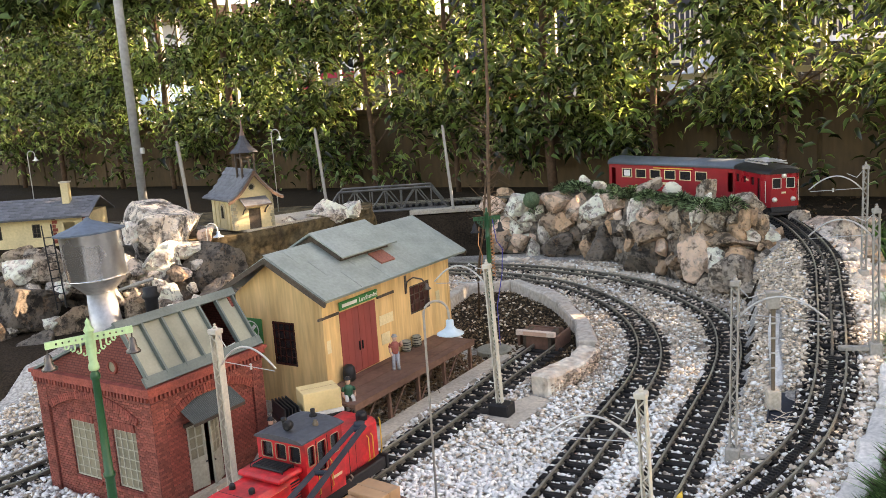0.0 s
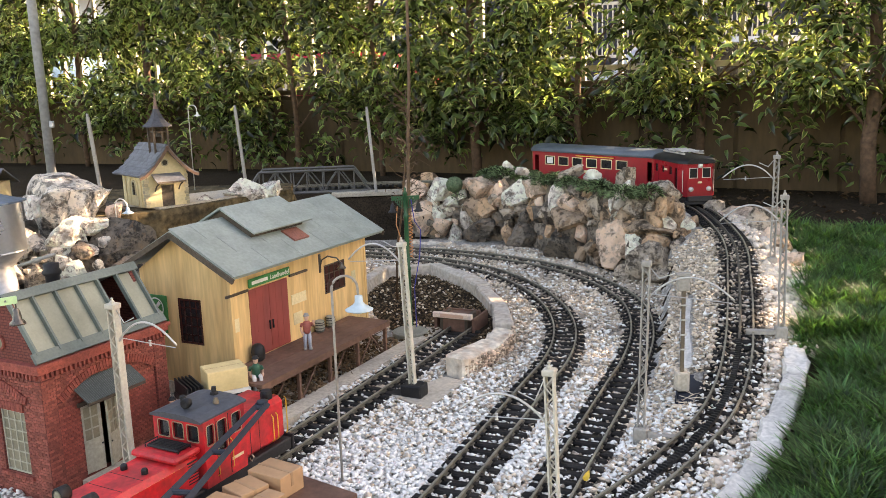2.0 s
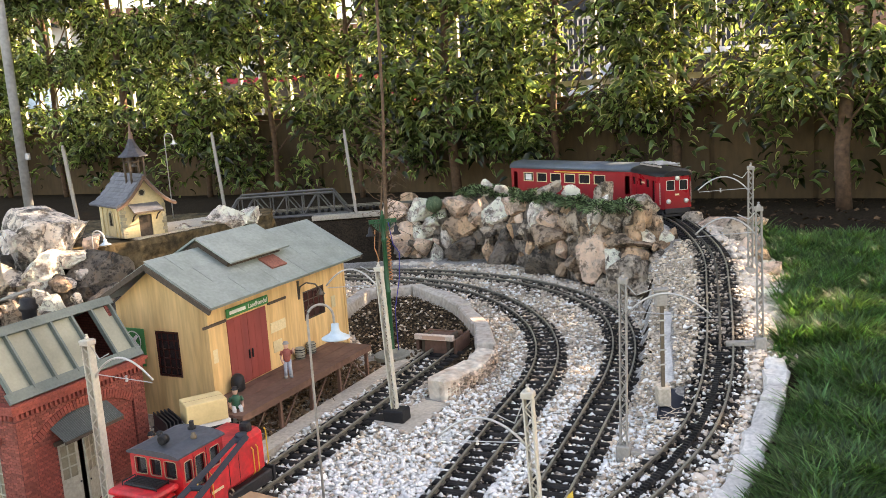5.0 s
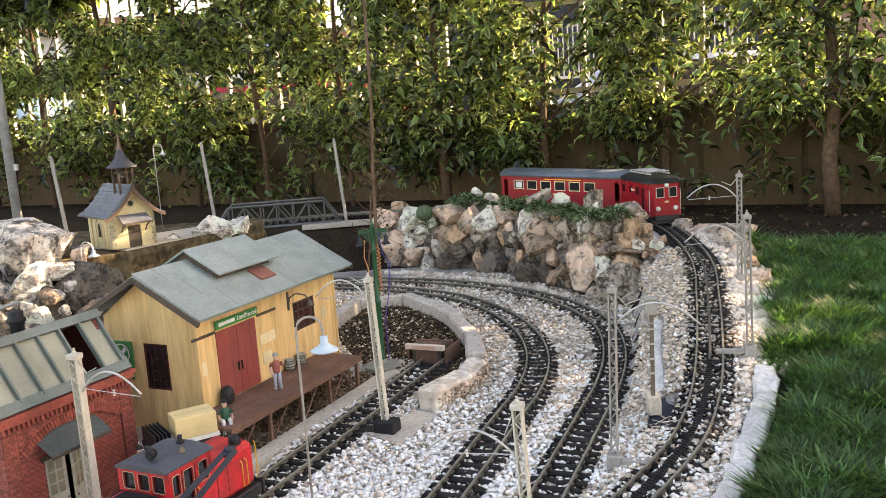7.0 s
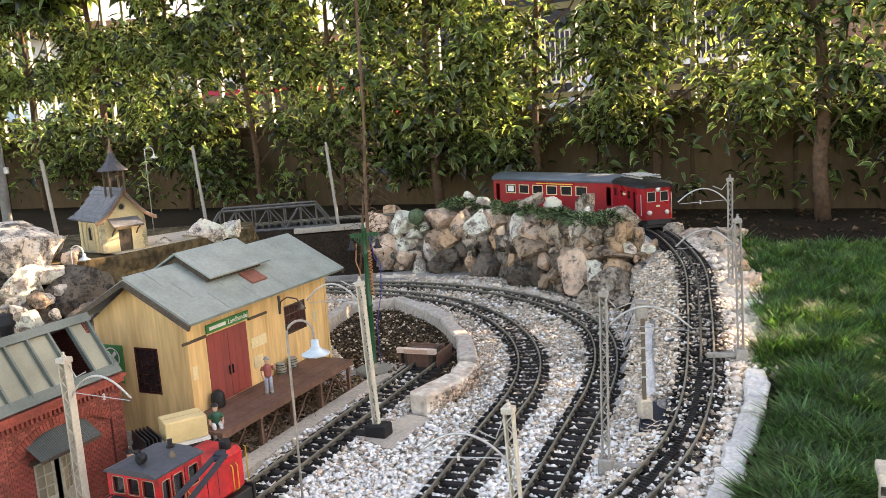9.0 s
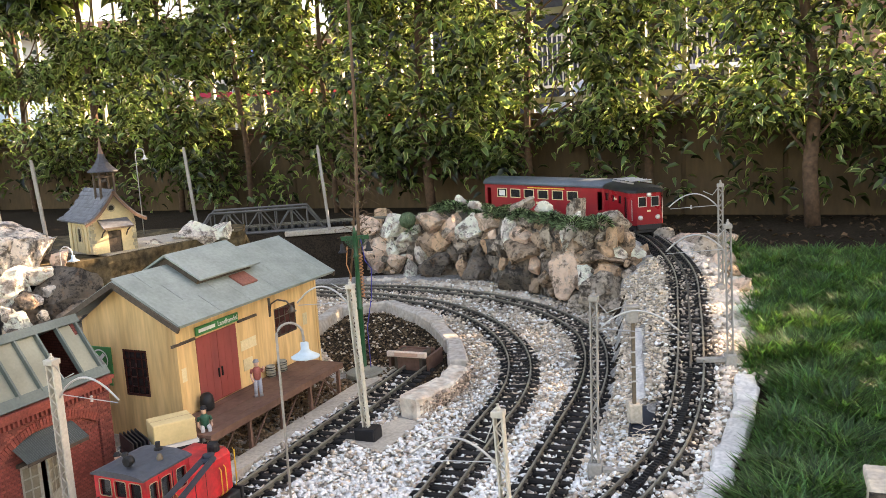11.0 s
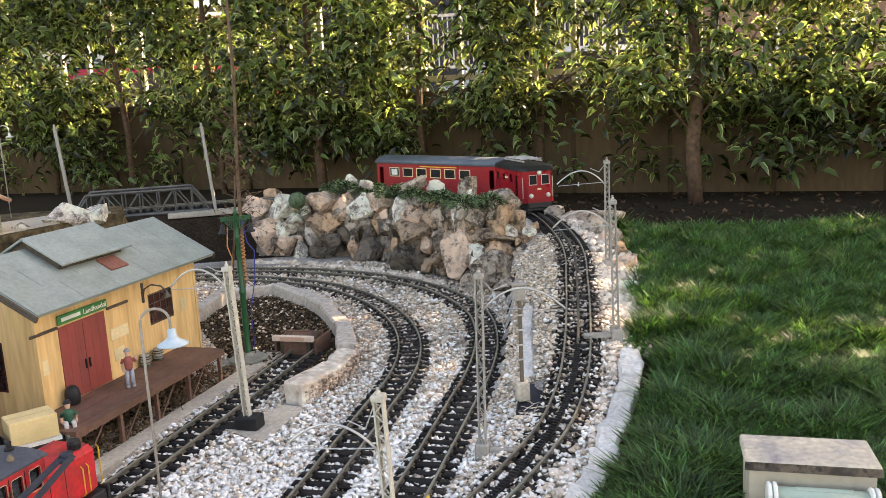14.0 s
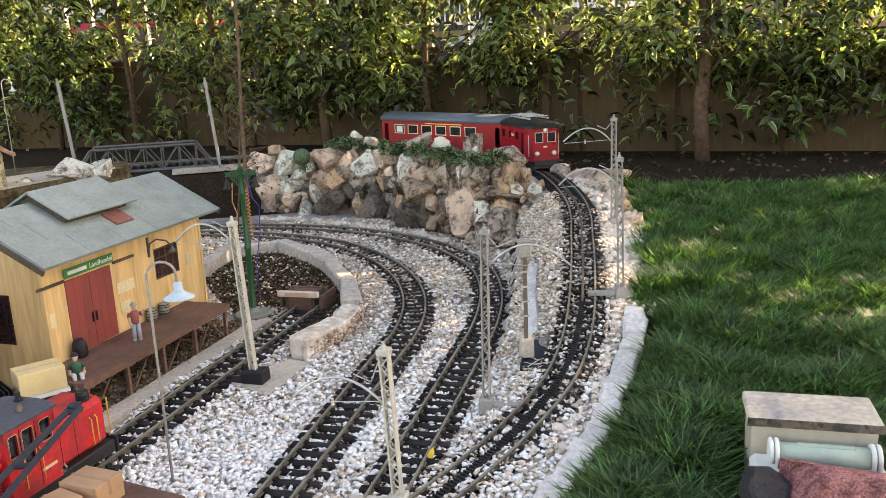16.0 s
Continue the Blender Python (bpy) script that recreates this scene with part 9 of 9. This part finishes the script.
# turf under the blades
gx_, gy_ = np.r_[np.arange(-6, 0.2, 0.4), np.arange(0.2, 3.0, 0.04), np.arange(3.0, 6.5, 0.25)], np.r_[np.arange(-6, 0.0, 0.4), np.arange(0.02, 3.1, 0.04)]
X, Y = np.meshgrid(gx_, gy_)
Z = np.concatenate([ground_z(p, q) for p, q in zip(X, Y)]).reshape(X.shape) + 0.004
ND = [near_rack(p, q) for p, q in zip(X, Y)]
ok = (np.stack([(q[2] & (q[0] > np.interp(q[3], (1.6, 1.9, 2.3), (0.13, 0.17, 0.21)))) for q in ND]) | (Y < 0.12)) & ((Y < 0.12) | (X > np.interp(Y, KERB[:, 1], KERB[:, 0]) + 0.03)) & ((X - WALL_AT.x) * WALL_N.x + (Y - WALL_AT.y) * WALL_N.y < -0.95)
idx = np.arange(X.size).reshape(X.shape)
quads = np.stack([idx[:-1, :-1], idx[:-1, 1:], idx[1:, 1:], idx[1:, :-1]], -1).reshape(-1, 4)
M["turf"] = mat("turf", (0.035, 0.065, 0.018), 0.95, grain=120, var=0.5, bump=0.8, depth=0.004, col2=(0.05, 0.05, 0.02))
tagged(mesh_np("turf", np.stack([X, Y, Z], -1).reshape(-1, 3), quads[ok.ravel()[quads].all(1)], "turf"), "dense green turf below the grass blades", "turf", kind="structure")


# ---- succulents on the rockery ----
def rosette(x, y, z, r, label, count=64):
    t = thing("succulent", pose(x, y, z), label, "succulent", "rock garden plants")
    k = np.arange(count)
    a = k * 2.39996
    f = k / count
    up_ = 1 - 0.95 * f
    out = np.sqrt(np.clip(1 - up_ ** 2, 0, 1))
    along = np.stack([np.cos(a) * out, np.sin(a) * out, up_ + 0.15], 1) + rng.normal(0, 0.22, (count, 3))
    lump = 1 + 0.25 * np.sin(a * 3 + x * 90)
    at = np.stack([np.cos(a) * out * lump, np.sin(a) * out * lump, up_ * 0.85], 1) * (r * 0.62)
    v, fc, uv = leaf_arrays(at, along, np.tile((0.0, 0.0, 1.0), (count, 1)) - along * 0.4, r * rng.uniform(0.28, 0.5, count), 0.5)
    ob = mesh_np("leaves", v, fc, "succulent", uv, smooth=True)
    ob.parent = t
    return t


for i in range(34):
    q = (len(ROCK_LINE) - 1) * (0.20 + 0.66 * (i + rng.uniform(0, 1)) / 34)
    k = int(q)
    p = ROCK_LINE[k] + (ROCK_LINE[k + 1] - ROCK_LINE[k]) * (q - k)
    to = np.array((0.36, 3.08)) - p
    to = to / np.linalg.norm(to)
    c = p + to * rng.uniform(0.055, 0.15)
    rosette(float(c[0]), float(c[1]), float(rng.uniform(0.196, 0.216)), float(rng.uniform(0.026, 0.048)), "domed grey-green succulent cushion growing between the rocks", 230)
cact = thing("ball_cactus", pose(0.005, 2.905, 0.185), "round green cactus hanging over the rockery's edge", "cactus")
bm = nb()
bmesh.ops.create_icosphere(bm, subdivisions=4, radius=0.028)
for v in bm.verts:
    v.co *= 1 + 0.07 * math.cos(14 * math.atan2(v.co.y, v.co.x)) + 0.05 * noise.noise(v.co * 120)
part("body", bm, "cactus", cact, smooth=True)
rosette(0.015, 2.895, 0.135, 0.03, "drooping grey-green succulent on the rock face")

# ---- thin bare sapling in the planter ----
sap = thing("sapling", pose(-0.118, 1.80, -0.012), "thin bare brown sapling with dry twigs in the planter", "sapling")
part("stem", tube(nb(), [(0, 0, 0), (0.006, 0.02, 0.12), (0.012, 0.04, 0.25), (0.014, 0.06, 0.40), (0.022, 0.075, 0.56), (0.024, 0.09, 0.85), (0.02, 0.1, 1.3)], 0.0048, 8, 0.0028), "twig", sap, smooth=True)
part("stem", tube(nb(), [(-0.035, 0.22, 0.01), (-0.028, 0.16, 0.14), (-0.006, 0.09, 0.26), (0.008, 0.06, 0.38)], 0.004, 7, 0.002), "twig", sap, smooth=True)
for i in range(80):
    z = rng.uniform(0.22, 0.52)
    a = rng.uniform(0, 6.283)
    L = rng.uniform(0.02, 0.075)
    p0 = Vector((0.013, 0.05 + (z - 0.3) * 0.12, z))
    p1 = p0 + Vector((math.cos(a), math.sin(a), 0.5)) * L * 0.5
    p2 = p0 + Vector((math.cos(a), math.sin(a), rng.uniform(-0.3, 0.9))) * L
    part("twig", tube(nb(), [p0, p1, p2], 0.0009, 4, 0.0004), "twig", sap)
n = 70
at = np.stack([rng.normal(0.016, 0.03, n), rng.normal(0.06, 0.03, n), rng.uniform(0.24, 0.5, n)], 1)
v, f, uv = leaf_arrays(at, rng.normal(0, 1, (n, 3)), np.tile((0.0, -0.3, 1.0), (n, 1)), rng.uniform(0.006, 0.014, n))
ob = mesh_np("dry_leaves", v, f, "litter", uv)
ob.parent = sap
yl = thing("fallen_leaf", pose(0.158, 1.004, 0.0), "small yellow fallen leaf lying on a rail", "leaf")
v, f, uv = leaf_arrays(np.zeros((1, 3)), np.array([(0.35, -0.2, 0.8)]), np.array([(0.0, -1.0, 0.4)]), np.array([0.016]), 1.2)
ob = mesh_np("blade", v, f, "yellow", uv)
ob.parent = yl
# dry plant stalks under the platform
db = nb()
for i in range(110):
    u_, v_ = rng.uniform(-0.03, 0.42), rng.uniform(-0.075, 0.01)
    c = SHED + U * float(u_) + V * float(v_)
    a = rng.uniform(0, 6.283)
    L = rng.uniform(0.015, 0.05)
    tube(db, [(c.x, c.y, -0.016), (c.x + math.cos(a) * L * 0.5, c.y + math.sin(a) * L * 0.5, 0.006), (c.x + math.cos(a) * L, c.y + math.sin(a) * L, rng.uniform(-0.01, 0.02))], 0.0007, 4)
solo("dry_stalks", db, "twig", "dry plant stalks under the loading platform", "dry stalks", kind="stuff")
q = np.stack([rng.uniform(-0.03, 0.46, 900), rng.uniform(-0.075, 0.025, 900)], 1)
w = np.array([(SHED + U * float(a) + V * float(b))[:] for a, b in q])
stones("platform_rubble", np.c_[w, np.full(len(w), -0.014)], rng.uniform(0.0015, 0.0055, len(w)), "soil_pebble", "brown rubble and pebbles under the platform")


# ---- beyond the wall ----
def car(m, material, label):
    t = thing("parked_car", m, label, "car", "parked cars")
    body = [(-2.1, 0.35), (2.1, 0.35), (2.15, 0.75), (1.25, 0.92), (0.65, 1.42), (-1.2, 1.45), (-1.9, 0.98), (-2.15, 0.9)]
    bm = prism(nb(), body, -0.85, 0.85)
    bmesh.ops.bevel(bm, geom=list(bm.edges), offset=0.07, segments=2, affect='EDGES')
    part("body", bm, material, t, smooth=True)
    part("side_glass", prism(nb(), [(-1.65, 0.95), (1.05, 0.95), (0.58, 1.36), (-1.15, 1.38)], -0.86, -0.852), "pane", t)
    for x in (-1.3, 1.35):
        for s in (-1, 1):
            bm = lathe(nb(), [(0.32, -0.1), (0.33, 0.0), (0.32, 0.1), (0.2, 0.11), (0.0, 0.1)], 20)
            bmesh.ops.transform(bm, matrix=pose(x, s * 0.78, 0.33, 90 * s), verts=bm.verts)
            w_ = part("wheel", bm, "black", t)
            bm = lathe(nb(), [(0.2, 0.112), (0.0, 0.118)], 16)
            bmesh.ops.transform(bm, matrix=pose(x, s * 0.78, 0.33, -90 * s), verts=bm.verts)
            part("rim", bm, "tin", w_)
    for x, mm in ((2.1, "bulb"), (-2.1, "car_red")):
        for s in (-1, 1):
            part("light", bx(x - 0.06, x + 0.06, s * 0.62 - 0.14, s * 0.62 + 0.14, 0.68, 0.8, bev=0.02), mm, t)
    return t


car(pose(-4.6, 9.0, -0.45, 0, 0, -6), "car_blue", "pale blue car parked on the street beyond the hedge")
car(pose(-8.2, 8.6, -0.45, 0, 0, -4), "car_white", "white car parked on the street beyond the hedge")
car(pose(-1.2, 11.0, -0.45, 0, 0, -8), "car_red", "red car parked on the street beyond the hedge")
car(pose(3.6, 10.2, -0.45, 0, 0, -8), "car_white", "white car parked on the street beyond the hedge")
sgn = thing("road_sign", pose(-1.55, 8.0, 0.0), "blue road sign on a grey post", "road sign")
part("post", tube(nb(), [(0, 0.03, -0.4), (0, 0.03, 2.6)], 0.03, 10), "galv", sgn)
part("panel", bx(-0.2, 0.2, -0.01, 0.01, 1.13, 1.63, bev=0.004), "sign_blue", sgn)
part("symbol", bx(-0.07, 0.05, -0.0135, -0.0105, 1.23, 1.53), "white", sgn)


def block(m, L, H, material, label):
    """A plain apartment house with rows of windows."""
    t = thing("apartment_house", m, label, "building", "houses across the street")
    ws = [(-L / 2 + 1.2 + i * 2.6, -L / 2 + 2.4 + i * 2.6, 1.0 + k * 3, 2.6 + k * 3) for i in range(int((L - 1.5) / 2.6)) for k in range(int(H // 3))]
    part("wall", wall_holes(nb(), -L / 2, L / 2, -0.5, H, 0, 0.3, ws), material, t)
    part("core", bx(-L / 2, L / 2, 0.6, 6, -0.5, H), "dark_wood", t)
    part("roof", bx(-L / 2 - 0.4, L / 2 + 0.4, -0.4, 6.2, H + 0.002, H + 0.35), "facade_warm", t)
    for a, b, c, d in ws:
        w_ = part("window", wall_holes(nb(), a, b, c, d, 0.15, 0.22, [(a + 0.08, (a + b) / 2 - 0.04, c + 0.08, d - 0.08), ((a + b) / 2 + 0.04, b - 0.08, c + 0.08, d - 0.08)]), "white", t)
        part("pane", bx(a + 0.06, b - 0.06, 0.19, 0.2, c + 0.06, d - 0.06), "pane", w_)
    return t


block(pose(-14, 24, 0, 0, 0, 8), 22, 3.4, "facade", "pale apartment house across the street")
block(pose(13, 27, 0, 0, 0, -10), 18, 3.3, "facade_warm", "red-brown low house across the street")
block(pose(0.5, 31, 0, 0, 0, 2), 17, 3.2, "facade", "low grey house across the street")

# white railing across the street; the garage front is an added dark backdrop for the shade behind it
sr = thing("street_railing", pose(1.0, 15.0, 0.95, 0, 0, -2), "white painted steel railing across the street", "railing")
for z in (0.0, 0.90):
    part("rail", bx(0.0, 4.6, -0.02, 0.02, z, z + 0.05), "fence_white", sr)
bar2 = part("bar", bx(-0.011, 0.011, -0.011, 0.011, 0.05, 0.90), "fence_white", sr)
bar2.location.x = 0.04
for i in range(1, 52):
    ob = new("bar", bar2.data)
    ob.parent, ob.location.x = sr, 0.04 + i * 0.089
for x in (0.0, 2.3, 4.6):
    part("post", bx(x - 0.03, x + 0.03, -0.03, 0.03, -1.4, 1.0), "fence_white", sr)
gar = thing("garage", pose(3.2, 17.0, -0.45, 0, 0, -2), "low dark blue-grey garage stand-in, added as backdrop across the street", "building")
part("wall", bx(-4.5, 4.5, 0.0, 4.0, 0.0, 3.4), "garage", gar)
part("roof", bx(-4.7, 4.7, -0.2, 4.2, 3.402, 3.6), "tin_roof", gar)
for x in (-3.0, 0.0, 3.0):
    part("gate", bx(x - 1.2, x + 1.2, -0.04, -0.002, 0.0, 2.5), "boom", gar)

# clipped street hedge behind the parked cars
n = 5200
p = np.stack([rng.uniform(-9.5, 0.2, n), 12.0 + rng.uniform(-0.35, 0.5, n), rng.uniform(0.0, 1.0, n)], 1)
p[:, 2] = -0.4 + p[:, 2] * (2.05 + 0.35 * np.sin(p[:, 0] * 1.9) + 0.2 * np.sin(p[:, 0] * 5.3))
al = rng.normal(0, 1, (n, 3)) + (0, -0.5, 0)
v, f, uv = leaf_arrays(p, al, np.tile((0.0, -0.6, 1.0), (n, 1)) + rng.normal(0, 0.3, (n, 3)), rng.uniform(0.12, 0.30, n))
tagged(mesh_np("street_hedge", v, f, "leaf_far", uv), "dark green clipped hedge behind the parked cars", "hedge", kind="stuff")
